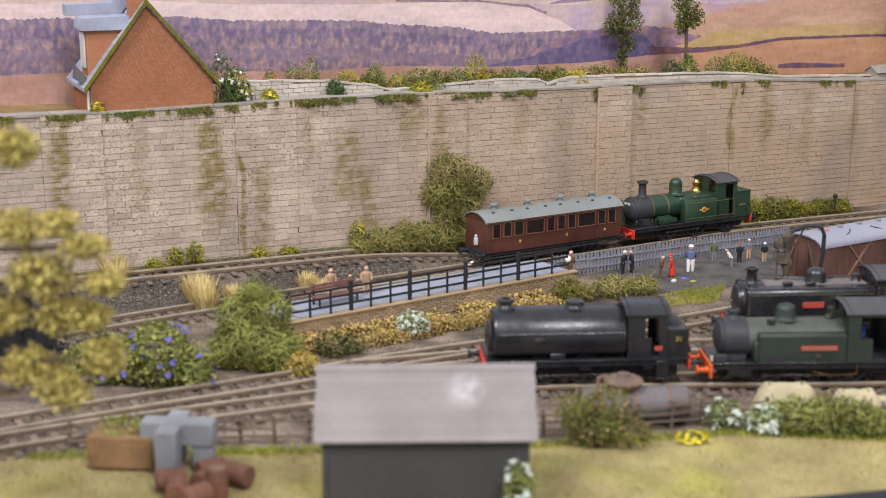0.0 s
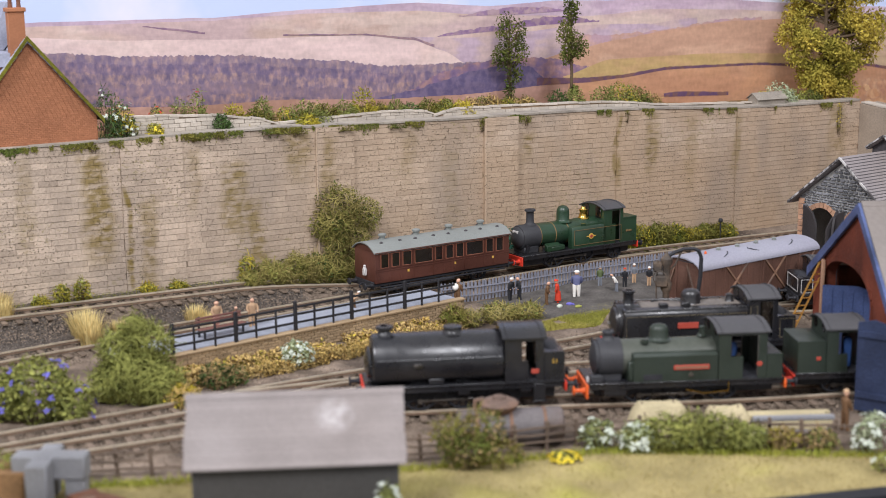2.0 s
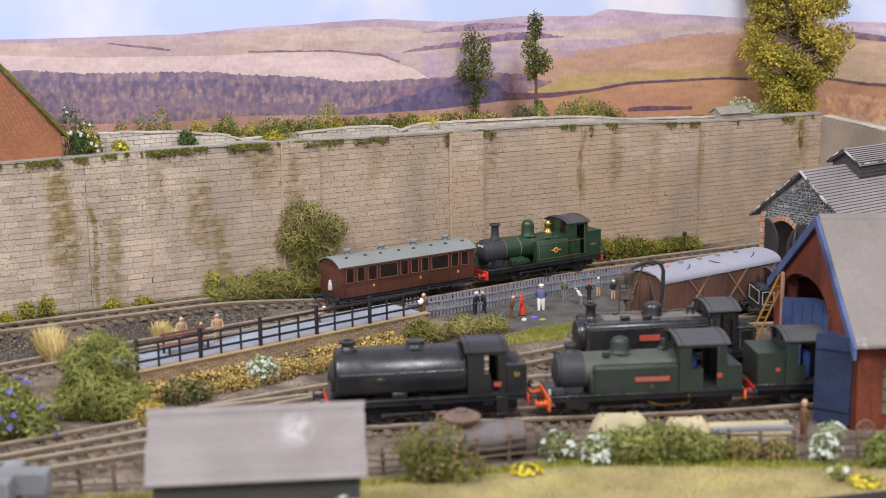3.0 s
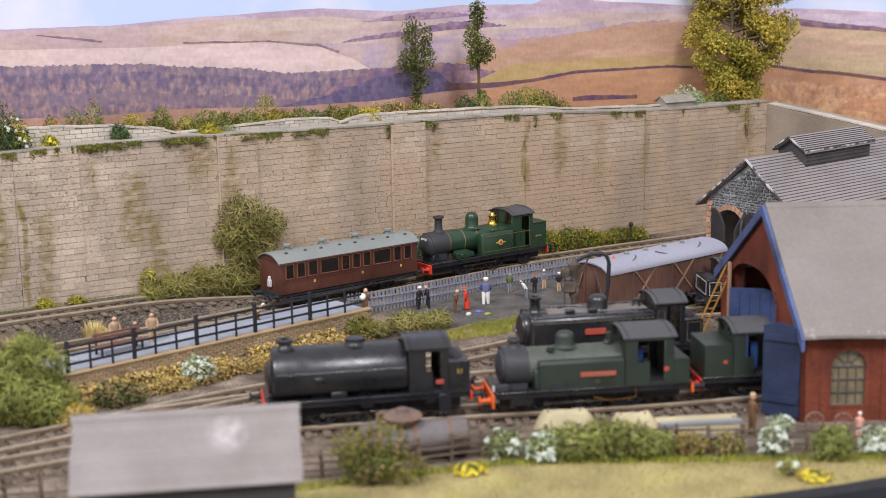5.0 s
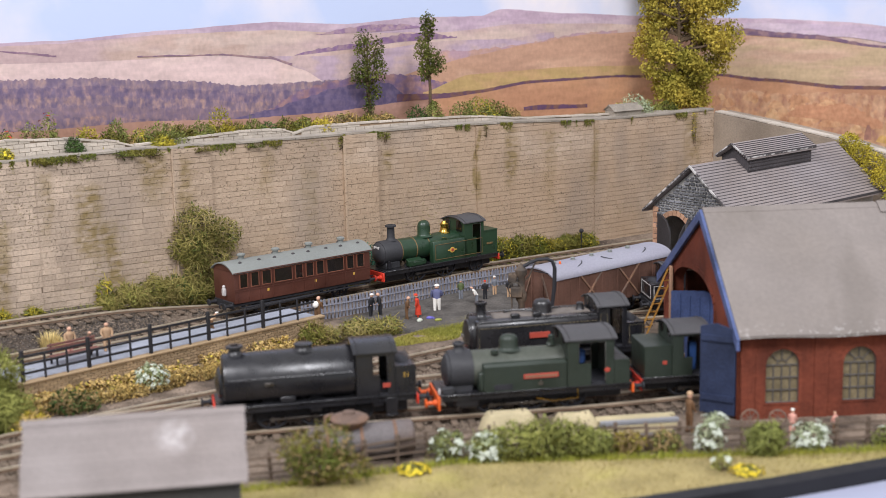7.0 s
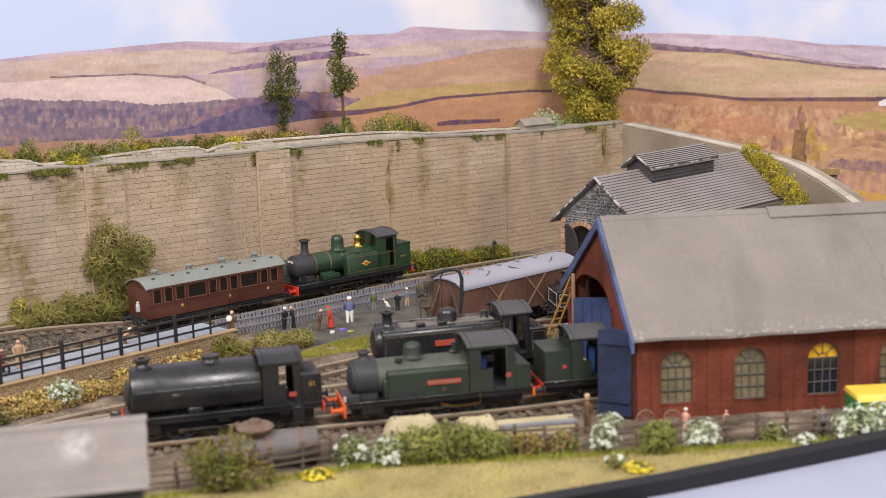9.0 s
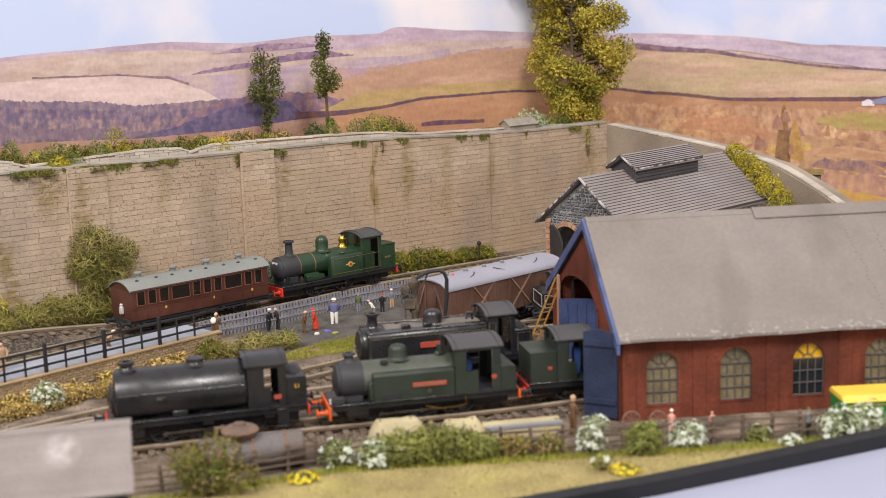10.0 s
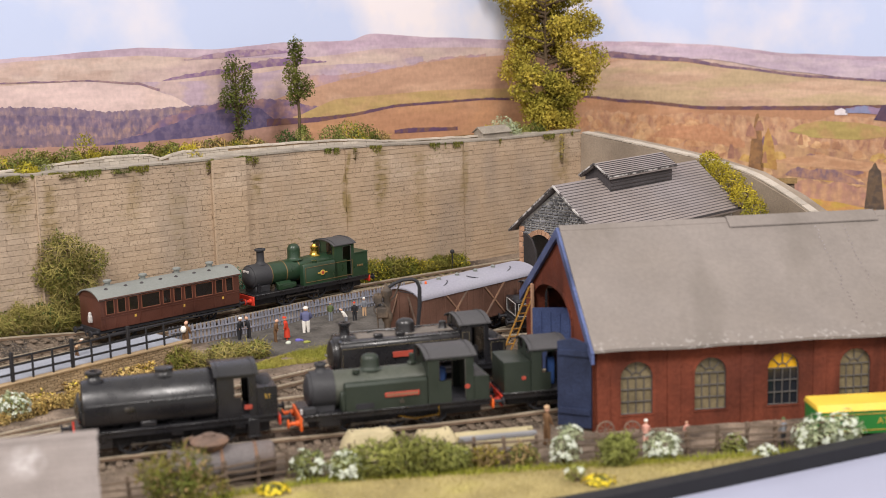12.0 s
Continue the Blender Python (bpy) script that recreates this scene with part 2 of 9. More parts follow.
mat("hall_floor", rgb("8f8a84"), 0.6, vary=0.1, scale=4, fine=60, bump=0.05)
mat("upper_soil", rgb("8b7350"), 0.95, vary=0.3, scale=40, bump=1.0, spec=0.05)
mat("road_grey", rgb("9a8c7c"), 0.9, vary=0.18, scale=30, bump=0.5, second=rgb("87796a"), amount=0.45, patch=18)


def mask_noise(N, L, pos, scale, detail, lo, hi):
    """A noise at its own scale on each axis, turned into a soft mask."""
    mp = N.new("ShaderNodeMapping")
    mp.inputs["Scale"].default_value = scale
    L.new(pos, mp.inputs["Vector"])
    t = N.new("ShaderNodeTexNoise")
    t.inputs["Scale"].default_value, t.inputs["Detail"].default_value = 1.0, detail
    L.new(mp.outputs[0], t.inputs["Vector"])
    r = N.new("ShaderNodeMapRange")
    r.interpolation_type = "SMOOTHSTEP"
    r.inputs[1].default_value, r.inputs[2].default_value = lo, hi
    L.new(t.outputs["Fac"], r.inputs[0])
    return r.outputs[0]


def times(N, L, a, b):
    x = N.new("ShaderNodeMath")
    x.operation = "MULTIPLY"
    for s, val in zip(x.inputs, (a, b)):
        if isinstance(val, float):
            s.default_value = val
        else:
            L.new(val, s)
    return x.outputs[0]


def stained(m, layers):
    """Lays stains (mask builder, colour) over a material's base colour."""
    nt = m.node_tree
    N, L = nt.nodes, nt.links
    bs = N["Principled BSDF"]
    pos = N.new("ShaderNodeNewGeometry").outputs["Position"]
    col = bs.inputs["Base Color"].links[0].from_socket
    for mask, colour in layers:
        x = N.new("ShaderNodeMix")
        x.data_type = "RGBA"
        L.new(mask(N, L, pos), x.inputs[0])
        L.new(col, x.inputs[6])
        x.inputs[7].default_value = (*colour, 1)
        col = x.outputs[2]
    L.new(col, bs.inputs["Base Color"])
    return m


# moss streaks stand where water runs down: (along the wall, half width, lower z, upper z, strength), in millimetres
STREAKS = [(-113, 9, 30, 112, 0.85), (-64, 6, 40, 105, 0.3), (-19, 10, 34, 104, 0.85), (-1, 2.2, 8, 80, 0.9), (14, 8, 6, 72, 0.6), (44, 5, 60, 104, 0.4), (74, 9, 40, 92, 0.75), (87, 8, 12, 66, 0.7),
           (119, 10, 76, 112, 0.6), (141, 7, 62, 106, 0.55), (203, 8, 66, 108, 0.3), (236, 6, 30, 90, 0.25), (301, 6, 78, 96, 0.75), (381, 2.4, 50, 106, 0.7), (415, 8, 56, 104, 0.6), (452, 7, 40, 100, 0.3), (498, 4, 50, 104, 0.45), (604, 8, 50, 106, 0.5)]


def calc(N, L, op, a, b=None):
    x = N.new("ShaderNodeMath")
    x.operation = op
    for s, val in zip(x.inputs, (a, b)):
        if isinstance(val, (int, float)):
            s.default_value = val
        elif val is not None:
            L.new(val, s)
    return x.outputs[0]


def fade(N, L, val, lo, hi):
    r = N.new("ShaderNodeMapRange")
    r.interpolation_type = "SMOOTHSTEP"
    r.inputs[1].default_value, r.inputs[2].default_value = lo, hi
    L.new(val, r.inputs[0])
    return r.outputs[0]


def streaks(N, L, pos):
    dot = N.new("ShaderNodeVectorMath")
    dot.operation = "DOT_PRODUCT"
    L.new(pos, dot.inputs[0])
    dot.inputs[1].default_value = (0.8031, 0.5959, 0)
    sx = N.new("ShaderNodeSeparateXYZ")
    L.new(pos, sx.inputs[0])
    wob = calc(N, L, "MULTIPLY", mask_noise(N, L, pos, (40, 40, 22), 4.0, 0.2, 0.8), 0.009)
    along = calc(N, L, "ADD", calc(N, L, "ADD", dot.outputs["Value"], 0.2697 - 0.0045), wob)
    total = None
    for c, w, z0, z1, k in STREAKS:
        side = fade(N, L, calc(N, L, "ABSOLUTE", calc(N, L, "SUBTRACT", along, c * 0.001)), w * 0.0013, w * 0.0003)
        low = fade(N, L, sx.outputs["Z"], (z0 - 12) * 0.001, (z0 + 16) * 0.001)
        high = fade(N, L, sx.outputs["Z"], (z1 + 4) * 0.001, (z1 - 6) * 0.001)
        m = times(N, L, times(N, L, side, k * 1.0), times(N, L, low, high))
        total = m if total is None else calc(N, L, "MAXIMUM", total, m)
    return times(N, L, total, mask_noise(N, L, pos, (120, 120, 260), 5.0, 0.28, 0.62))


def specks(N, L, pos):
    a = mask_noise(N, L, pos, (700, 700, 900), 2.0, 0.60, 0.68)
    b = mask_noise(N, L, pos, (16, 16, 16), 4.0, 0.30, 0.60)
    return times(N, L, times(N, L, a, b), 0.8)


def lichen(N, L, pos):
    a = mask_noise(N, L, pos, (330, 330, 420), 3.0, 0.58, 0.68)
    return times(N, L, times(N, L, a, mask_noise(N, L, pos, (11, 11, 14), 3.0, 0.42, 0.66)), 0.7)


def tan_end(N, L, pos):
    """The wall turns from grey to tan towards its far end."""
    dot = N.new("ShaderNodeVectorMath")
    dot.operation = "DOT_PRODUCT"
    L.new(pos, dot.inputs[0])
    dot.inputs[1].default_value = (0.8031, 0.5959, 0)
    return times(N, L, fade(N, L, dot.outputs["Value"], -0.33, 0.05), times(N, L, mask_noise(N, L, pos, (14, 14, 20), 4.0, 0.1, 0.6), 0.75))


def damp(N, L, pos):
    return times(N, L, mask_noise(N, L, pos, (22, 22, 9), 5.0, 0.44, 0.70), 0.5)


for key, c, isl in (("wall_stone", "bdab99", 0.15), ("mortar", "a09180", 0.0)):
    stained(mat(key, rgb(c), 0.92, vary=0.14, scale=30, fine=600, island=isl, bump=0.9, spec=0.15),
            [(tan_end, rgb("b0967a")), (damp, rgb("93867a")), (lichen, rgb("8b8054")), (streaks, rgb("7d6a33")), (specks, rgb("564c3c"))])


def soot_runs(N, L, pos):
    return times(N, L, mask_noise(N, L, pos, (95, 95, 9), 4.0, 0.48, 0.68), 0.42)


stained(MAT["shed_brick"], [(soot_runs, rgb("3c211a"))])


def paint_splash(N, L, pos):
    d = N.new("ShaderNodeVectorMath")
    d.operation = "DISTANCE"
    L.new(pos, d.inputs[0])
    d.inputs[1].default_value = (-0.2370, -0.1725, 0.049)
    r = N.new("ShaderNodeMapRange")
    r.interpolation_type = "SMOOTHSTEP"
    r.inputs[1].default_value, r.inputs[2].default_value = 0.0095, 0.0035
    L.new(d.outputs["Value"], r.inputs[0])
    return times(N, L, times(N, L, r.outputs[0], mask_noise(N, L, pos, (240, 240, 240), 4.0, 0.2, 0.7)), 0.42)


stained(mat("hut_roof", rgb("877e7a"), 0.8, vary=0.10, scale=50, bump=0.5, island=0.05, second=rgb("8d8684"), amount=0.45, patch=25, sharp=0.25), [(paint_splash, rgb("d2cdcd"))])


def chipped(N, L, pos):
    a = mask_noise(N, L, pos, (360, 360, 360), 5.0, 0.57, 0.64)
    sx = N.new("ShaderNodeSeparateXYZ")
    L.new(pos, sx.inputs[0])
    r = N.new("ShaderNodeMapRange")
    r.inputs[1].default_value, r.inputs[2].default_value = 0.0490, 0.0440
    L.new(sx.outputs["Z"], r.inputs[0])
    return times(N, L, times(N, L, a, r.outputs[0]), 0.26)


def roof_streak(N, L, pos):
    return times(N, L, mask_noise(N, L, pos, (26, 9, 5), 5.0, 0.52, 0.7), 0.35)


stained(MAT["shed_roof"], [(roof_streak, rgb("5f5850")), (chipped, rgb("d8d5d2"))])
# ---- the plan: a retaining wall runs diagonally behind the yard ----
WD = Vector((0.8031, 0.5959))
WN = Vector((0.5959, -0.8031))
W0 = Vector((-456.0, 162.0))


def wp(s, d, z=0.0):
    """s along the wall, d in front of it, z up."""
    p = W0 + WD * s + WN * d
    return (p.x, p.y, z)


def sd(x, y):
    r = Vector((x, y)) - W0
    return r.dot(WD), r.dot(WN)


def smooth(a, b, x):
    t = min(1.0, max(0.0, (x - a) / (b - a)))
    return t * t * (3 - 2 * t)


def polyline(pts, step):
    """Points at even steps along a smooth line through pts (Catmull-Rom)."""
    P = [Vector(p) for p in pts]
    P = [P[0] * 2 - P[1]] + P + [P[-1] * 2 - P[-2]]
    fine = []
    for i in range(1, len(P) - 2):
        for k in range(24):
            t = k / 24
            a, b, c, d = P[i - 1], P[i], P[i + 1], P[i + 2]
            fine.append(0.5 * ((2 * b) + (c - a) * t + (2 * a - 5 * b + 4 * c - d) * t * t + (3 * b - a - 3 * c + d) * t ** 3))
    fine.append(P[-2])
    out, left = [fine[0]], step
    for a, b in zip(fine, fine[1:]):
        seg = (b - a).length
        pos = 0.0
        while seg - pos >= left:
            pos += left
            out.append(a + (b - a) * (pos / seg))
            left = step
        left -= seg - pos
    return out


TRACKS = {
    "main": [wp(-330, 23), wp(-130, 23), wp(96, 22), wp(215, 22), wp(307, 24), wp(385, 29)],
    "bay": [wp(-260, 118), wp(-131, 96), wp(-47, 81), wp(60, 68), wp(163, 54), wp(267, 41), wp(379, 30), wp(560, 34)],
    "wagon": [(-520, -190, 0), (-419, -99, 0), (-362, -52, 0), (-280, 20, 0), (-167, 101, 0), (-95, 170, 0), (-35, 230, 0), (60, 332, 0)],
    "front": [(-520, -215, 0), (-430, -140, 0), (-350, -82, 0), (-300, -50, 0), (-258, -31, 0), (-209, -16, 0), (-164, -4, 0), (-108, 9.5, 0), (-58, 23, 0), (-12, 38, 0), (60, 54, 0)],
    "middle": [(-330, -22, 0), (-260, 16, 0), (-200, 40, 0), (-133, 64, 0), (-53, 90, 0), (60, 118, 0)],
    "shed": [(-75, 190, 0), (-25, 206, 0), (25, 217, 0), (75, 227, 0)],
}
FENCE_LINE = [(-420, -150), (-219, -92), (-133, -56), (-40, -48), (60, -38), (190, -14), (400, 30)]


def fence_y(x):
    for (x0, y0), (x1, y1) in zip(FENCE_LINE, FENCE_LINE[1:]):
        if x <= x1:
            break
    return y0 + (y1 - y0) * (x - x0) / (x1 - x0)


def ground(x, y):
    s, d = sd(x, y)
    z = 8.5 * smooth(190, 60, s) * smooth(50, 34, d)
    z += 3.5 * smooth(14, 2, d)
    z += 5.0 * smooth(-3, -32, y - fence_y(x))
    return z


EDGE = [(-420, -302), (-64, -138), (2, -111), (137, -46), (480, 115)]


def edge_line(x):
    for (x0, y0), (x1, y1) in zip(EDGE, EDGE[1:]):
        if x <= x1:
            break
    return y0 + (y1 - y0) * (x - x0) / (x1 - x0)


def ground_sheet():
    st = 5.0
    xs = np.arange(-760, 460, st)
    ys = np.arange(-330, 720, st)
    g = Geo()
    idx = {}
    zone = []
    for i, x in enumerate(xs):
        for j, y in enumerate(ys):
            s, d = sd(x, y)
            if d < -14 or y > 560:
                continue
            if x > -420 and y < edge_line(x) - 3:
                continue
            z = ground(x, y) - 1.0
            lawn = smooth(-4, -9, y - fence_y(x))
            z += noise.noise((x * 0.09, y * 0.09, 1.0)) * 0.7 + noise.noise((x * 0.4, y * 0.4, 4.0)) * 0.45
            idx[(i, j)] = len(g.v)
            g.v.append((x, y, z))
            zone.append(lawn)
    for (i, j) in idx:
        if (i + 1, j) in idx and (i, j + 1) in idx and (i + 1, j + 1) in idx:
            g.f.append((idx[(i, j)], idx[(i + 1, j)], idx[(i + 1, j + 1)], idx[(i, j + 1)]))
    ob = solo("ground", g, MAT["ash"], "grey-brown ballast and ash ground of a model railway yard", "ground", kind="structure", fix=False)
    ob.data.materials.append(MAT["lawn_soil"])
    ob.data.polygons.foreach_set("material_index", [1 if zone[f[0]] > 0.5 else 0 for f in g.f])
    return ob


ground_sheet()


# ---- tracks ----
def make_track(key, label):
    pts = polyline(TRACKS[key], 9.0)
    th = thing("railway_track", label, "railway track", group="yard tracks")
    rails = polyline(TRACKS[key], 4.0)
    for side in (-8.6, 8.6):
        head, foot = Geo(), Geo()
        for k, p in enumerate(rails):
            d = (rails[min(k + 1, len(rails) - 1)] - rails[max(k - 1, 0)]).normalized()
            n = Vector((-d.y, d.x, 0))
            c = p + n * side
            z = ground(p.x, p.y) + 1.6
            for g, w, z0, z1 in ((head, 0.42, 1.3, 2.2), (foot, 0.5, 0.0, 1.28)):
                for dx, zz in ((-w, z0), (w, z0), (w, z1), (-w, z1)):
                    g.v.append((c.x + n.x * dx, c.y + n.y * dx, z + zz))
        for g in (head, foot):
            for k in range(len(rails) - 1):
                for i in range(4):
                    j = (i + 1) % 4
                    g.f.append((k * 4 + i, k * 4 + j, k * 4 + 4 + j, k * 4 + 4 + i))
        part("rail", head, MAT["rail"], th, "worn bright steel rail head")
        part("rail_foot", foot, MAT["rail_rust"], th, "rusty rail foot")
    sl = mesh_of("sleeper", Geo().box(-1.7, 1.7, -16, 16, 0, 1.35, 0.25), MAT["sleeper"])
    for k, p in enumerate(pts[:-1]):
        d = pts[k + 1] - p
        ob = new("sleeper", sl)
        ob.parent = th
        ob.matrix_local = pose(p.x * MM, p.y * MM, (ground(p.x, p.y) - 0.3) * MM, 0, 0, math.degrees(math.atan2(d.y, d.x)) + random.uniform(-1.2, 1.2))
    return th


make_track("main", "weathered railway track running along the foot of the retaining wall")
make_track("bay", "railway track curving towards the platform behind bushes")
make_track("wagon", "railway track leading across the yard into the stone shed")
make_track("front", "railway track under the line of tank engines")
make_track("middle", "railway track under the black pannier tank engine")
make_track("shed", "short railway track running beside the brick engine shed")


# ---- retaining wall: core, pilasters, coping ----
WALL_S0, WALL_S1 = -330, 628


def wall_top(s):
    return 110.5 - 8.5 * smooth(200, 640, s) + 1.0 * math.sin(s * 0.021)


def wall_core():
    g = Geo()
    n = 120
    for k in range(n + 1):
        s = WALL_S0 + (WALL_S1 - WALL_S0) * k / n
        for d, z in ((-1.2, -6), (-1.2, wall_top(s)), (-13, wall_top(s)), (-13, -6)):
            g.v.append(wp(s, d, z))
    for k in range(n):
        for i in range(4):
            j = (i + 1) % 4
            g.f.append((k * 4 + i, k * 4 + j, k * 4 + 4 + j, k * 4 + 4 + i))
    g.f += [(0, 1, 2, 3), tuple(n * 4 + i for i in range(4))]
    return g


wall_back = solo("wall_back", wall_core(), MAT["mortar"], "tall weathered grey stone retaining wall with moss stains", "wall", kind="structure")
PILASTERS = [(-123, 37), (-2, 41), (133, 28), (264.5, 28), (381, 31), (497, 30)]


def coping():
    g = Geo()
    s = WALL_S0
    while s < WALL_S1 - 1:
        ln = random.uniform(24, 46)
        e = min(s + ln, WALL_S1)
        z0, z1 = wall_top(s), wall_top(e)
        lift = random.uniform(-0.15, 0.25)
        f = 0.9
        vs = [wp(s, f, z0 + lift), wp(e - 0.4, f, z1 + lift), wp(e - 0.4, -14, z1 + lift), wp(s, -14, z0 + lift),
              wp(s, f, z0 + 1.4 + lift), wp(e - 0.4, f, z1 + 1.4 + lift), wp(e - 0.4, -14, z1 + 1.4 + lift), wp(s, -14, z0 + 1.4 + lift)]
        g.add(vs, [(0, 1, 2, 3), (4, 5, 6, 7), (0, 1, 5, 4), (1, 2, 6, 5), (2, 3, 7, 6), (3, 0, 4, 7)])
        s = e
    return g


part("coping", coping(), MAT["coping"], wall_back, "dark mossy coping slabs")


def arris(s, front, w):
    """A thin strip of wall stone added along a pilaster's corner for a bright edge."""
    g = Geo()
    n = 24
    for k in range(n + 1):
        z = -3 + (wall_top(s) + 2.6) * k / n
        j = 0.16 * noise.noise((s, z * 0.16, 2.0))
        for ds, dd in ((-0.35 + j, -1.0), (-0.35 + j, front - 0.25), (0.1 + j, front + 0.3), (w + j, front + 0.3), (w + j, -1.0)):
            g.v.append(wp(s + ds, dd, z))
    for k in range(n):
        for i in range(5):
            q = (i + 1) % 5
            g.f.append((k * 5 + i, k * 5 + q, k * 5 + 5 + q, k * 5 + 5 + i))
    part("arris", g, MAT["wall_stone"], wall_back, "thin stone strip added along a pilaster's corner")


arris(264.5, 2.6, 1.3)
arris(133, 1.7, 0.7)

# the right-hand wing wall, falling away from the corner
WING = [(wp(628, 0)[0], wp(628, 0)[1]), (95, 492), (140, 455), (172, 420), (196, 385), (212, 350), (222, 315)]
WING_Z = [100, 92.5, 83.6, 74.6, 59.7, 46.3, 35]


def wing_wall():
    g = Geo()
    for (x, y), z in zip(WING, WING_Z):
        for ox, oy, zz in ((0, 0, -6), (0, 0, z), (16, 11, z + 1), (16, 11, -6)):
            g.v.append((x + ox, y + oy, zz))
    for k in range(len(WING) - 1):
        for i in range(4):
            j = (i + 1) % 4
            g.f.append((k * 4 + i, k * 4 + j, k * 4 + 4 + j, k * 4 + 4 + i))
    n = len(WING) - 1
    g.f += [(0, 1, 2, 3), tuple(n * 4 + i for i in range(4))]
    return g


wing = solo("wall_wing", wing_wall(), MAT["road_grey"], "grey-brown sloping wing wall descending behind the stone shed", "wall", kind="structure")


def wing_coping():
    """Buff slabs along the top of the wing wall."""
    pts = polyline([(x + 2, y + 1.4, z + 0.4) for (x, y), z in zip(WING, WING_Z)], 11.0)
    for a, b in zip(pts, pts[1:]):
        q = b - (b - a) * 0.04
        g = Geo()
        for p in (a, q):
            for ox, oy, oz in ((-1.0, -0.7, 0), (5.5, 3.8, 0.3), (5.5, 3.8, 1.3), (-1.0, -0.7, 1.2)):
                g.v.append((p.x + ox, p.y + oy, p.z + oz + random.uniform(-0.2, 0.2)))
        g.f += [(0, 1, 5, 4), (1, 2, 6, 5), (2, 3, 7, 6), (3, 0, 4, 7), (0, 1, 2, 3), (4, 5, 6, 7)]
        part("coping_slab", g, MAT["pale_stone"], wing)


wing_coping()


# upper ground behind the wall
def upper_ground():
    g = Geo()
    ss = np.arange(-420, 860, 10.0)
    ds = [-13.5, -22, -32, -45, -60, -75, -92]
    for s in ss:
        for d in ds:
            z = (wall_top(min(max(s, -330), 640)) - 3) + noise.noise((s * 0.03, d * 0.05, 2.0)) * 2.0
            if s > 630:
                z -= (s - 630) * 0.33
            g.v.append(wp(s, d, z))
    m = len(ds)
    for i in range(len(ss) - 1):
        for j in range(m - 1):
            g.f.append((i * m + j, (i + 1) * m + j, (i + 1) * m + j + 1, i * m + j + 1))
    return solo("upper_ground", g, MAT["upper_soil"], "rough brown earth strip on top of the retaining wall", "ground", kind="structure", fix=False)


upper_ground()

# ---- the hall floor far below the layout ----
solo("floor", Geo().box(-4000, 4000, -4000, 4000, -1010, -1000), MAT["hall_floor"], "plain grey exhibition hall floor under the layout", "floor", kind="structure")

# ---- front edge of the layout: black fascia and a grey panel before it ----
def edge_strip(off0, off1, z0, z1, start=-1000, stop=1000):
    g = Geo()
    line = [(start, edge_line(start))] + [p for p in EDGE if p[0] > start] if start > -1000 else [p for p in EDGE if p[0] < stop] + ([(stop, edge_line(stop))] if stop < 1000 else [])
    n = Vector((0.43, -0.90))
    for x, y in line:
        for o, z in ((off0, z0), (off1, z0), (off1, z1), (off0, z1)):
            g.v.append((x + n.x * o, y + n.y * o, z))
    for k in range(len(line) - 1):
        for i in range(4):
            j = (i + 1) % 4
            g.f.append((k * 4 + i, k * 4 + j, k * 4 + 4 + j, k * 4 + 4 + i))
    m = len(line) - 1
    g.f += [(0, 1, 2, 3), tuple(m * 4 + i for i in range(4))]
    return g


solo("fascia", edge_strip(0, 9, -40, 10.5), MAT["fascia_black"], "black painted fascia board along the layout edge", "fascia", kind="structure")
solo("fascia_ledge", edge_strip(9.4, 120, -40, 0, stop=-11), MAT["fascia_black"], "black painted ledge below the fascia board", "fascia", kind="structure")
solo("display_panel", edge_strip(9.4, 230, -8, 4, -10), MAT["panel_grey"], "smooth pale lavender-grey display panel in front of the layout", "panel", kind="structure")

# ---- printed landscape backdrop, a bent board behind the wall ----
BC = Vector(wp(800, -85)[:2])
RD = Vector((0.8660, -0.5))


def board(u, z, off=0.0):
    """A place on the board: u along it (the bend is at 800), z up, off in front of its face."""
    rn = Vector((-0.5, -0.8660))
    def flat(v):
        return Vector(wp(v, -85 + off)[:2]) if v <= 800 else BC + RD * (v - 800) + rn * off
    if 730 < u < 870:
        t = (u - 730) / 140
        a, b, c = flat(730), BC + (WN + rn).normalized() * off, flat(870)
        p = a * (1 - t) ** 2 + b * 2 * t * (1 - t) + c * t * t
    else:
        p = flat(u)
    return (p.x, p.y, z)


def interp(pts, u):
    if u <= pts[0][0]:
        return pts[0][1]
    for (a, za), (b, zb) in zip(pts, pts[1:]):
        if u <= b:
            t = (u - a) / (b - a)
            t = t * t * (3 - 2 * t) * 0.5 + t * 0.5
            return za + (zb - za) * t
    return pts[-1][1]


def sky_print():
    m = bpy.data.materials.new("sky_print")
    m.use_nodes = True
    nt = m.node_tree
    N, L = nt.nodes, nt.links
    bs = N["Principled BSDF"]
    bs.inputs["Roughness"].default_value, bs.inputs["Specular IOR Level"].default_value = 0.7, 0.15
    geo = N.new("ShaderNodeNewGeometry")
    tx = N.new("ShaderNodeTexNoise")
    tx.inputs["Scale"].default_value, tx.inputs["Detail"].default_value = 7.0, 5.0
    L.new(geo.outputs["Position"], tx.inputs["Vector"])
    r = N.new("ShaderNodeValToRGB")
    r.color_ramp.elements[0].position, r.color_ramp.elements[0].color = 0.44, (*rgb("c4d0ed"), 1)
    r.color_ramp.elements[1].position, r.color_ramp.elements[1].color = 0.62, (*rgb("ece5e9"), 1)
    L.new(tx.outputs["Fac"], r.inputs[0])
    L.new(r.outputs[0], bs.inputs["Base Color"])
    return m


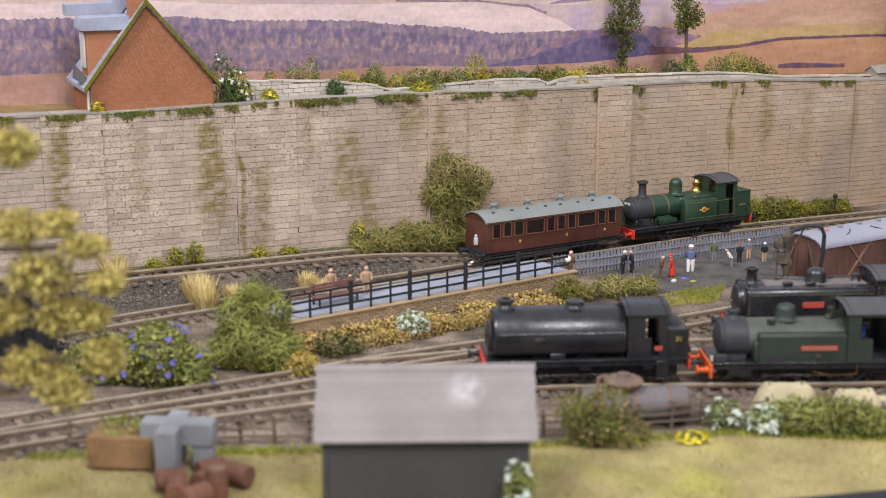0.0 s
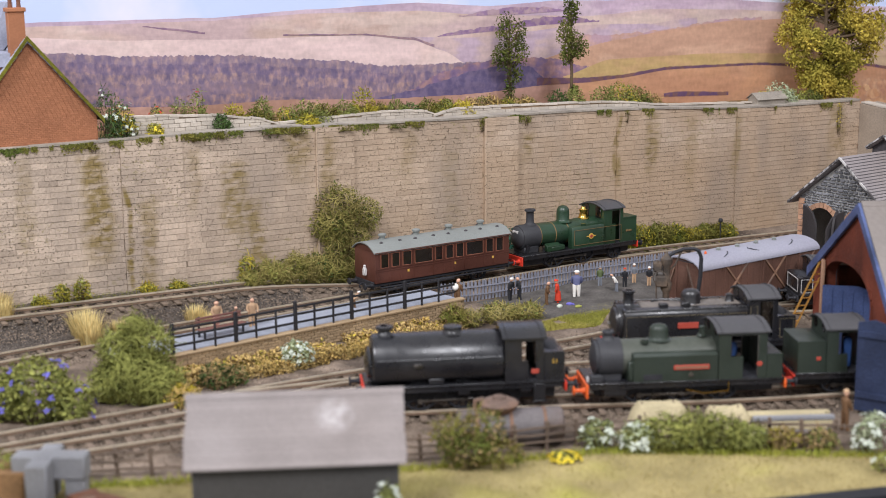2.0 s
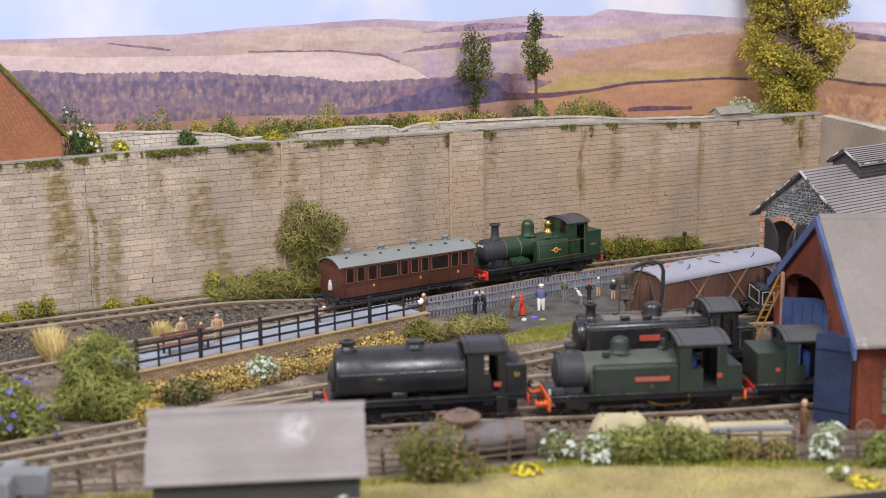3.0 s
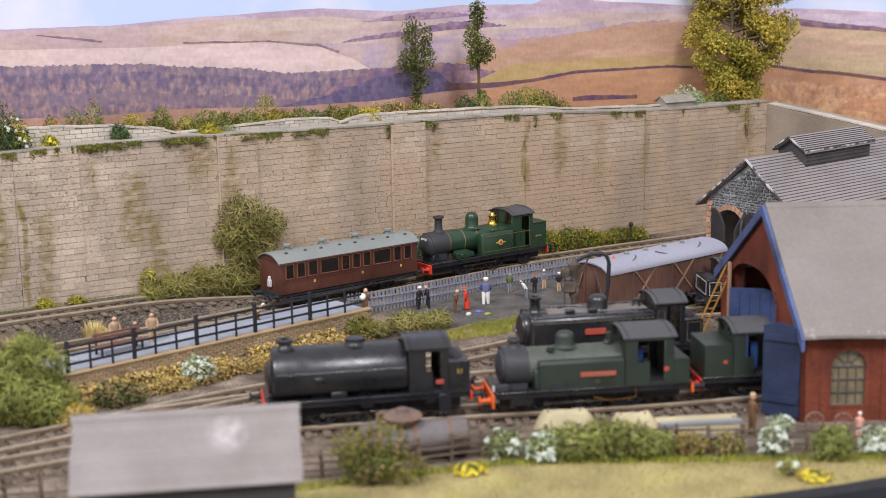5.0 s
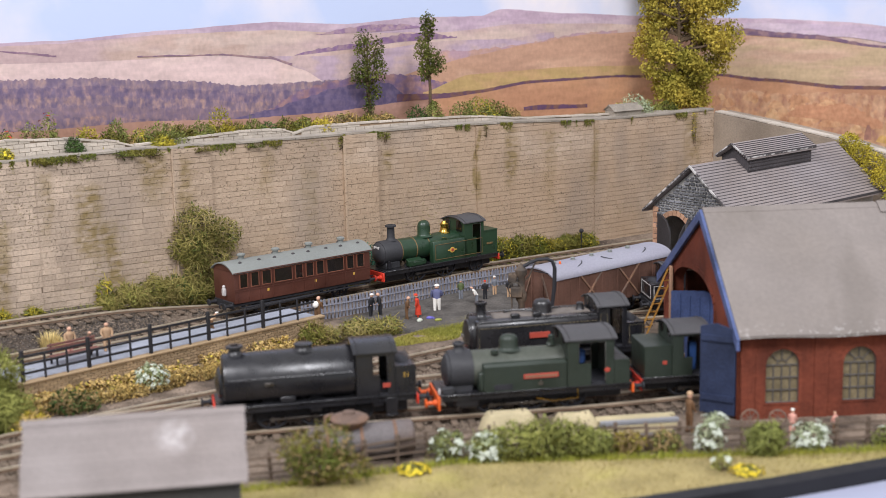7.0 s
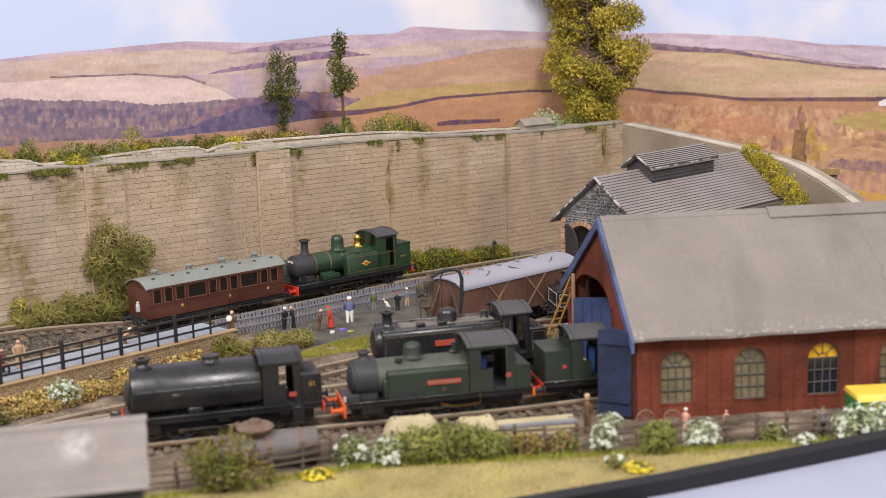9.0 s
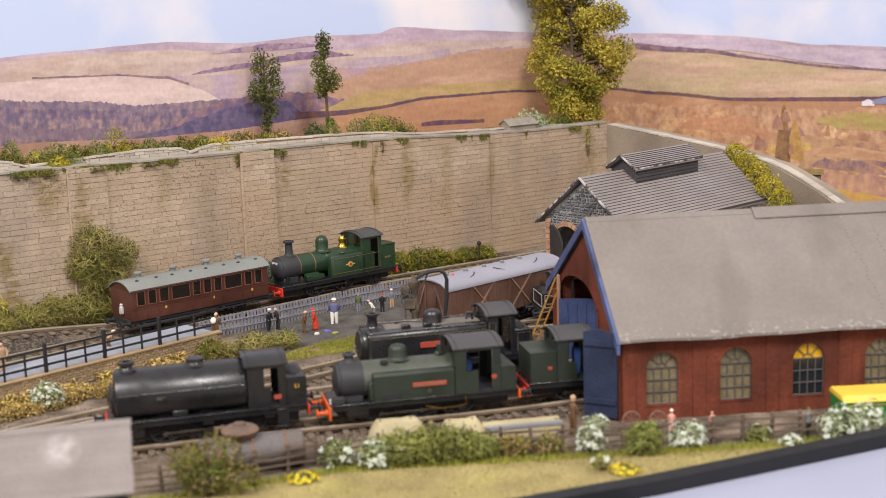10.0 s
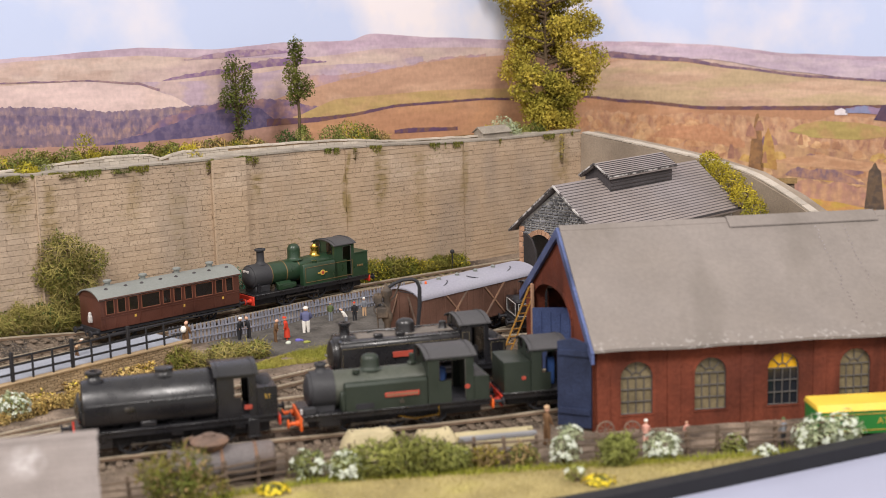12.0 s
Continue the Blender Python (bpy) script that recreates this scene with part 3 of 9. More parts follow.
def print_mat(key, c1, c2, scale, amount=0.5, sharp=0.08, stretch=1.0, c3=None, scale3=20.0):
    """Flat printed colour: two inks mottled at one scale, a third in larger patches."""
    c1, c2, c3 = [None if c is None else (c[0] * 0.95, c[1] * 0.90, c[2] * 0.915) for c in (c1, c2, c3)]
    m = bpy.data.materials.new(key)
    m.use_nodes = True
    nt = m.node_tree
    N, L = nt.nodes, nt.links
    bs = N["Principled BSDF"]
    bs.inputs["Roughness"].default_value, bs.inputs["Specular IOR Level"].default_value = 0.7, 0.15
    geo = N.new("ShaderNodeNewGeometry")
    mp = N.new("ShaderNodeMapping")
    mp.inputs["Scale"].default_value = (1, 1, stretch)
    L.new(geo.outputs["Position"], mp.inputs["Vector"])

    def tex(sc, det):
        t = N.new("ShaderNodeTexNoise")
        t.inputs["Scale"].default_value, t.inputs["Detail"].default_value = sc, det
        L.new(mp.outputs[0], t.inputs["Vector"])
        r = N.new("ShaderNodeMapRange")
        r.interpolation_type = "SMOOTHSTEP"
        mid = 0.5 + 0.4 * (0.5 - amount)
        r.inputs[1].default_value, r.inputs[2].default_value = mid - sharp, mid + sharp
        L.new(t.outputs["Fac"], r.inputs[0])
        return r.outputs[0]

    def mix(f, a, b):
        x = N.new("ShaderNodeMix")
        x.data_type = "RGBA"
        L.new(f, x.inputs[0])
        for s, val in ((x.inputs[6], a), (x.inputs[7], b)):
            if isinstance(val, tuple):
                s.default_value = (*val, 1)
            else:
                L.new(val, s)
        return x.outputs[2]

    col = mix(tex(scale, 5.0), tuple(c1), tuple(c2))
    if c3 is not None:
        col = mix(tex(scale3, 3.0), col, tuple(c3))

    def tone(sc, lo, hi, st):
        mp2 = N.new("ShaderNodeMapping")
        mp2.inputs["Scale"].default_value = (sc, sc, sc * st)
        L.new(geo.outputs["Position"], mp2.inputs["Vector"])
        t = N.new("ShaderNodeTexNoise")
        t.inputs["Scale"].default_value, t.inputs["Detail"].default_value = 1.0, 5.0
        L.new(mp2.outputs[0], t.inputs["Vector"])
        r = N.new("ShaderNodeMapRange")
        r.inputs[1].default_value, r.inputs[2].default_value, r.inputs[3].default_value, r.inputs[4].default_value = 0.3, 0.7, lo, hi
        L.new(t.outputs["Fac"], r.inputs[0])
        return r.outputs[0]

    def mul(a, b):
        x = N.new("ShaderNodeMath")
        x.operation = "MULTIPLY"
        L.new(a, x.inputs[0])
        L.new(b, x.inputs[1])
        return x.outputs[0]

    sv = N.new("ShaderNodeVectorMath")
    sv.operation = "SCALE"
    L.new(col, sv.inputs[0])
    L.new(mul(mul(tone(9, 0.9, 1.1, 6.0), tone(60, 0.91, 1.09, 4.0)), tone(330, 0.92, 1.08, 0.8)), sv.inputs["Scale"])
    L.new(sv.outputs[0], bs.inputs["Base Color"])
    return m


backdrop = thing("backdrop", "printed landscape backdrop of hills, woods and pale sky", "backdrop", kind="structure")


def band(name, tops, bots, m, layer, rag=0.0, ragscale=0.3, step=3.0, soft=0.0):
    g = Geo()
    u0, u1 = tops[0][0], tops[-1][0]
    n = max(2, int((u1 - u0) / step))
    rows = 3
    for k in range(n + 1):
        u = u0 + (u1 - u0) * k / n
        zt = interp(tops, u) + rag * (noise.noise((u * ragscale, layer * 3.1, 0.0)) + 0.5 * noise.noise((u * ragscale * 2.7, layer * 1.7, 5.0)))
        zb = interp(bots, u)
        if zt < zb + 0.05:
            zt = zb + 0.05
        for q in range(rows):
            g.v.append(board(u, zb + (zt - zb) * q / (rows - 1), layer * 0.12))
    for k in range(n):
        for q in range(rows - 1):
            a = k * rows + q
            g.f.append((a, a + rows, a + rows + 1, a + 1))
    return part(name, g, m, backdrop, fix=False)


band("sky", [(-420, 420), (1500, 420)], [(-420, -30), (1500, -30)], sky_print(), 0, step=3)
FLOOR = [(-420, -25), (1500, -25)]
band("far_hills", [(-420, 181), (-44, 183), (90, 183), (165, 187), (252, 190), (318, 186), (378, 189), (445, 188), (464, 193), (540, 187), (620, 182), (759, 175), (858, 170), (942, 161), (1030, 158), (1500, 150)], FLOOR,
     print_mat("print_far_hills", rgb("c9b8c2"), rgb("bca9b8"), 26, stretch=3), 1, 0.4, 0.06)
band("hill_fields", [(-420, 178), (-44, 180), (90, 181), (165, 184), (252, 184), (318, 179), (411, 176), (480, 180), (552, 178), (620, 174), (759, 167), (858, 160), (943, 150), (1500, 140)], FLOOR,
     print_mat("print_hill_fields", rgb("d2c0b4"), rgb("c9b3a6"), 30, stretch=3, c3=rgb("c3aeac"), scale3=12), 2, 0.4, 0.05)
band("tree_line", [(40, 178.6), (60, 176.5), (85, 173)], [(40, 178), (60, 175), (85, 171.6)], print_mat("print_tree_line", rgb("8b7388"), rgb("9d8590"), 150), 3, 0.5, 0.4)
band("tree_line", [(270, 164), (290, 168), (317, 170), (368, 176), (395, 176), (420, 171.5)], [(270, 163.6), (317, 166), (368, 170), (420, 171)], print_mat("print_tree_line", rgb("8b7194"), rgb("a28b98"), 150), 3, 1.5, 0.4)
band("tree_line", [(290, 179), (312, 182.5), (340, 185), (366, 184), (390, 181)], [(290, 178.6), (340, 179), (390, 180.6)], print_mat("print_tree_line", rgb("937b98"), rgb("b09aa0"), 150), 3, 1.3, 0.4)
band("lavender_field", [(230, 165), (300, 162), (345, 165), (410, 169), (470, 168), (520, 172)], FLOOR, print_mat("print_lavender", rgb("bba9b6"), rgb("c6b2ae"), 40, stretch=2), 3, 0.4, 0.08)
band("pale_field", [(-420, 172), (-46, 173), (30, 169), (118, 167), (206, 167), (250, 163), (275, 153), (300, 140)], FLOOR,
     print_mat("print_pale_field", rgb("ddcac2"), rgb("d4bfb6"), 30, stretch=2.5, c3=rgb("d8c4bf"), scale3=15), 4, 0.3, 0.08)
band("field_edge", [(144, 169.5), (206, 168), (250, 164), (268, 158)], [(144, 168.6), (206, 167), (250, 162), (268, 156)], print_mat("print_edge", rgb("8d7788"), rgb("a48c8c"), 150), 5, 0.5, 0.5)
band("lavender_woods", [(395, 162), (430, 160), (489, 163), (552, 170), (590, 170)], FLOOR, print_mat("print_lavwoods", rgb("b49aa3"), rgb("bf9f90"), 60), 5, 1.6, 0.3)
band("brown_field", [(360, 142), (400, 150), (440, 156), (489, 162), (552, 168), (614, 168), (700, 163), (770, 158), (840, 154), (967, 138), (1500, 128)], FLOOR,
     print_mat("print_brown_field", rgb("c3a085"), rgb("cbaa90"), 25, stretch=3, c3=rgb("c09d84"), scale3=10), 6, 0.3, 0.06)
WOOD_TOP = [(-420, 163), (-47, 163), (-19, 162), (28, 158), (112, 156), (142, 152), (185, 149), (228, 143), (276, 143), (330, 143), (365, 138), (430, 133)]
for k, (drop, c1, c2, c3) in enumerate(((0, "94858f", "b09894", "7c7088"), (6, "80748a", "ab9192", "6f6580"), (13, "96848f", "b69a90", "71677f"), (20, "766b84", "a58c8c", "857684"), (28, "907f8a", "b69688", "72687e"))):
    band("woods", [(u, z - drop) for u, z in WOOD_TOP], FLOOR, print_mat("print_woods", rgb(c1), rgb(c2), 330, 0.5, 0.2, 0.6, c3=rgb(c3), scale3=240), 7 + k * 0.18, 1.5, 0.45, 0.7)
band("woods_brown", [(240, 121), (275, 137), (300, 142), (340, 146), (375, 143), (405, 136), (432, 125)], [(240, 120), (300, 120), (340, 122), (432, 124)], print_mat("print_woods_brown", rgb("ae8e8a"), rgb("94787f"), 170, 0.5, 0.14, c3=rgb("7d6c8c"), scale3=120), 8, 2.0, 0.18, 1.2)
band("wood_shadow", [(205, 118), (247, 123), (276, 130), (300, 136), (334, 140), (352, 138), (372, 125)], [(205, 117), (300, 116), (372, 119)], print_mat("print_wood_shadow", rgb("625b7c"), rgb("776c88"), 200, 0.5, 0.14), 9, 1.4, 0.2, 1.2)
band("low_field", [(-420, 127), (-49, 127), (69, 121), (139, 122), (228, 118), (298, 118), (375, 122), (400, 124), (487, 119)], FLOOR, print_mat("print_low_field", rgb("bb998a"), rgb("b29080"), 45, c3=rgb("a98875"), scale3=22), 10, 0.5, 0.15)
band("green_strip", [(385, 128), (430, 140), (528, 141), (618, 138), (700, 133)], [(385, 122), (430, 124), (524, 131), (616, 128), (700, 126)], print_mat("print_green_strip", rgb("bca571"), rgb("c2a578"), 40, stretch=2), 11, 0.3, 0.1)
band("orange_field", [(390, 123), (430, 125), (524, 131), (616, 129), (705, 125), (767, 117), (858, 109), (1028, 112), (1500, 112)], FLOOR, print_mat("print_orange_field", rgb("c09673"), rgb("c8a180"), 28, stretch=2, c3=rgb("b98f70"), scale3=14), 12, 0.3, 0.1)
band("hedge", [(360, 128), (408, 126), (440, 127), (491, 131.5), (582, 131), (638, 128), (705, 126), (767, 118), (858, 110), (969, 112), (1028, 114), (1300, 115)],
     [(360, 122), (408, 122), (440, 124), (491, 129), (582, 129), (638, 125.5), (705, 123.4), (767, 115), (858, 106.6), (969, 108), (1028, 110), (1300, 112)], print_mat("print_hedge", rgb("6b5366"), rgb("7d6058"), 120), 13, 0.6, 0.3)
band("hedge", [(486, 109), (500, 110), (555, 107)], [(486, 106), (520, 105), (555, 104)], print_mat("print_hedge", rgb("66506c"), rgb("7d6058"), 120), 13, 0.5, 0.3)
band("right_haze", [(690, 161), (730, 171), (858, 168), (942, 158), (1030, 154), (1500, 145)], [(690, 160.5), (720, 160), (859, 156), (943, 144), (1028, 135), (1500, 124)], print_mat("print_haze", rgb("c3b4c4"), rgb("cdbfc9"), 40, stretch=3), 7, 0.4, 0.1)
band("tan_field", [(655, 127), (700, 146), (758, 157), (817, 154), (886, 147), (967, 138), (1030, 135), (1500, 125)], [(655, 126), (700, 124), (767, 117), (858, 109), (969, 110), (1028, 112), (1500, 112)], print_mat("print_tan_field", rgb("d2b79e"), rgb("c8ab93"), 22, stretch=5, c3=rgb("c3b08e"), scale3=12), 8, 0.3, 0.1)
band("tree_line", [(716, 163), (745, 166), (790, 161), (830, 158), (886, 149), (960, 141), (1030, 137), (1500, 127)], [(716, 161), (745, 160), (790, 156), (830, 154), (886, 146.5), (960, 138.5), (1030, 135), (1500, 125)], print_mat("print_tree_line", rgb("79657a"), rgb("957c80"), 150), 9, 0.9, 0.25)
band("autumn_woods", [(640, 108), (720, 110), (798, 102), (887, 103), (942, 100), (1030, 103), (1500, 100)], FLOOR, print_mat("print_autumn", rgb("c49a76"), rgb("a57c6a"), 300, 0.45, 0.2, 0.6, c3=rgb("cfac8a"), scale3=140), 14, 3.0, 0.12)
band("autumn_woods", [(880, 78), (960, 74), (1030, 66), (1500, 40)], FLOOR, print_mat("print_autumn_low", rgb("bb9470"), rgb("997268"), 150, 0.5, 0.18, 0.45, c3=rgb("d0ad84"), scale3=50), 15, 3.5, 0.12)
band("meadow", [(940, 88), (955, 95), (972, 98), (1005, 97), (1035, 93), (1052, 88)], [(940, 87.5), (965, 82), (1005, 81), (1052, 87.5)], print_mat("print_meadow", rgb("b5a468"), rgb("bc9f6e"), 60), 16, 0.4, 0.1)
band("tan_patch", [(925, 58), (945, 63), (970, 66), (1010, 61), (1050, 57)], [(925, 57.5), (970, 54), (1050, 50)], print_mat("print_tan_patch", rgb("cfa885"), rgb("c39a78"), 60, stretch=3), 16.4, 1.0, 0.3)
band("dark_trees", [(936, 45.5), (944, 51), (952, 54), (962, 51), (972, 53), (986, 52), (998, 47), (1014, 40)], [(936, 45), (970, 42), (1014, 39)], print_mat("print_dark_trees", rgb("86707c"), rgb("a9897a"), 300, 0.5, 0.2, 0.7, c3=rgb("b8917a"), scale3=150), 16.8, 1.5, 0.4)
band("pink_woods", [(930, 30), (945, 38), (962, 43), (976, 38), (990, 41), (1008, 36), (1030, 37), (1050, 32)], [(930, 22), (1050, 18)], print_mat("print_pink_woods", rgb("bd9280"), rgb("9b7874"), 300, 0.5, 0.2, 0.6, c3=rgb("cfa682"), scale3=150), 16.6, 1.8, 0.4)
band("gold_field", [(925, 23), (955, 25), (985, 22), (1015, 17), (1060, 12)], FLOOR, print_mat("print_gold_field", rgb("cf9f66"), rgb("c9a85a"), 60, stretch=2.5), 17, 0.8, 0.3)
band("gold_shrub", [(914, 56), (918, 84), (921, 90), (925, 80), (930, 56)], [(914, 52), (930, 50)], print_mat("print_gold_shrub", rgb("c2a05e"), rgb("b48d58"), 160), 17, 2.0, 0.6, 1.0)
band("russet_woods", [(800, 84), (815, 92), (840, 90), (858, 94), (880, 86), (898, 76)], [(800, 80), (850, 76), (898, 70)], print_mat("print_russet", rgb("b98a6a"), rgb("c89b78"), 280, 0.5, 0.22, 0.7), 16.2, 2.0, 0.3)
band("poplar", [(902, 58), (906, 90), (909, 103), (911, 104), (914, 88), (917, 58)], [(902, 51), (917, 48)], print_mat("print_poplar", rgb("86694f"), rgb("9d7a55"), 160), 17, 1.5, 0.5, 1.0)
band("poplar", [(1014, 20), (1017, 52), (1022, 60), (1028, 52), (1032, 20)], [(1014, 12), (1032, 10)], print_mat("print_poplar_dark", rgb("5c524a"), rgb("70604f"), 160), 17, 1.5, 0.5, 1.0)
band("farmhouse", [(984, 108), (990, 110.5), (996, 108)], [(984, 104), (996, 104)], print_mat("print_farm", rgb("e6e2e4"), rgb("d8d6dc"), 60), 17, 0, 1, 1.0)
band("farm_roofs", [(994, 110), (1010, 113), (1026, 111)], [(994, 106), (1010, 106), (1026, 105)], print_mat("print_roofs", rgb("8c94b4"), rgb("9a86a0"), 90), 17, 0.6, 0.3, 1.0)
band("big_tree_print", [(1020, 100), (1028, 114), (1040, 118), (1056, 112)], [(1020, 100), (1040, 98), (1056, 100)], print_mat("print_bigtree", rgb("4c4763"), rgb("635061"), 110), 18, 1.0, 0.3, 1.0)
# rows of printed autumn crowns down the right-hand slope
rt = random.Random(33)
SLOPE_INKS = [print_mat("print_slope_ink", rgb(a), rgb(b), 330, 0.5, 0.2, 0.7, c3=rgb(c), scale3=160) for a, b, c in (("c89c74", "b58664", "d8b48c"), ("b98d6c", "9f765e", "cfa47c"), ("d3ac80", "c2966c", "e0c096"), ("94767a", "7d6878", "b08a7c"), ("c6a35e", "b58f58", "d8b878"))]
for k in range(90):
    u = rt.uniform(690, 1060)
    zt = interp([(690, 104), (800, 98), (900, 92), (960, 82), (1060, 70)], u)
    zb = zt - rt.uniform(2, 52) * (0.5 if u < 860 else 1.0)
    w, h = rt.uniform(4, 11), rt.uniform(4, 9)
    ink = rt.choice(SLOPE_INKS if u > 900 else SLOPE_INKS[:3])
    band("autumn_crown", [(u - w, zb), (u - w * 0.7, zb + h * 0.7), (u - w * 0.2, zb + h), (u + w * 0.4, zb + h * 0.9), (u + w * 0.8, zb + h * 0.55), (u + w, zb)], [(u - w, zb - 0.5), (u, zb - h * 0.35), (u + w, zb - 0.5)], ink, 15.6 + k * 0.006, 1.6, 0.35, 0.9)
# slim printed trees among the autumn woods
rt = random.Random(21)
INKS = [print_mat("print_tree_ink", rgb(a), rgb(b), 220, 0.5, 0.2, 0.6) for a, b in (("a98168", "b78d6c"), ("9a7568", "ad8470"), ("c09b74", "cba883"))]
for k in range(14):
    u = rt.uniform(880, 1040)
    zb = rt.uniform(58, 92)
    w, h = rt.uniform(1.5, 4.5), rt.uniform(5, 13)
    band("autumn_tree", [(u - w, zb), (u - w * 0.75, zb + h * 0.5), (u - w * 0.3, zb + h * 0.9), (u + w * 0.3, zb + h), (u + w * 0.8, zb + h * 0.55), (u + w, zb)], [(u - w, zb - 2), (u + w, zb - 2)], rt.choice(INKS), 17.2 + k * 0.02, 2.2, 0.8, 0.7)
# ---- buildings ----
def arch_pts(c, w, spring, rise, n=12):
    """Points of an arch from left to right."""
    return [(c - w / 2 * math.cos(PI * k / n), spring + rise * math.sin(PI * k / n)) for k in range(n + 1)]


def arched_wall(x0, x1, z0, z1, y0, y1, holes, axis="y"):
    """A wall pierced by arched openings (centre, width, sill, spring, rise)."""
    g = Geo()
    cur = x0
    for c, w, sill, spring, rise in holes:
        g.prism([(cur, z0), (c - w / 2, z0), (c - w / 2, z1), (cur, z1)], y0, y1, axis)
        if sill > z0 + 0.01:
            g.prism([(c - w / 2, z0), (c + w / 2, z0), (c + w / 2, sill), (c - w / 2, sill)], y0, y1, axis)
        g.prism([(c - w / 2, z1)] + arch_pts(c, w, spring, rise) + [(c + w / 2, z1)], y0, y1, axis)
        cur = c + w / 2
    g.prism([(cur, z0), (x1, z0), (x1, z1), (cur, z1)], y0, y1, axis)
    return g


def arch_window(parent, c, w, sill, spring, rise, y, pane_mat, head_mat, name="window"):
    """Round-headed cast iron window set at depth y in a wall along x."""
    pts = [(c - w / 2, sill)] + arch_pts(c, w, spring, rise) + [(c + w / 2, sill)]
    pane = part(name, Geo().prism([(c - w / 2, sill), (c + w / 2, sill), (c + w / 2, spring), (c - w / 2, spring)], y + 0.6, y + 1.0, "y"), pane_mat, parent)
    part("head_pane", Geo().prism(arch_pts(c, w, spring, rise), y + 0.6, y + 1.0, "y"), head_mat, pane)
    fr = Geo()
    fr.tube([(p, y, q) for p, q in pts] + [(pts[0][0], y, pts[0][1])], 0.5, 4)
    for k in range(1, 4):
        x = c - w / 2 + w * k / 4
        fr.box(x - 0.22, x + 0.22, y - 0.2, y + 0.55, sill, spring + 0.2)
    for k in range(1, 4):
        z = sill + (spring - sill) * k / 3
        fr.box(c - w / 2, c + w / 2, y - 0.25, y + 0.5, z - 0.22, z + 0.22)
    for a in (45, 90, 135):
        fr.tube([(c + 2.6 * math.cos(radians(a)), y + 0.1, spring + 2.6 * math.sin(radians(a)) * rise * 2 / w),
                 (c + w / 2 * math.cos(radians(a)), y + 0.1, spring + rise * math.sin(radians(a)))], 0.32, 4)
    fr.tube([(c + 2.6 * math.cos(PI * k / 8), y + 0.1, spring + 2.6 * math.sin(PI * k / 8)) for k in range(9)], 0.3, 4)
    part("window_frame", fr, MAT["grey_frame"], pane)
    return pane


SHED_L, SHED_W, SHED_E, SHED_A = 330.0, 144.0, 45.0, 93.2


def skewed(g):
    """The far half of the front gable leans forward of square."""
    g.v = [(x - 0.075 * max(0.0, y - 72) if x < 9 else x, y, z) for x, y, z in g.v]
    return g


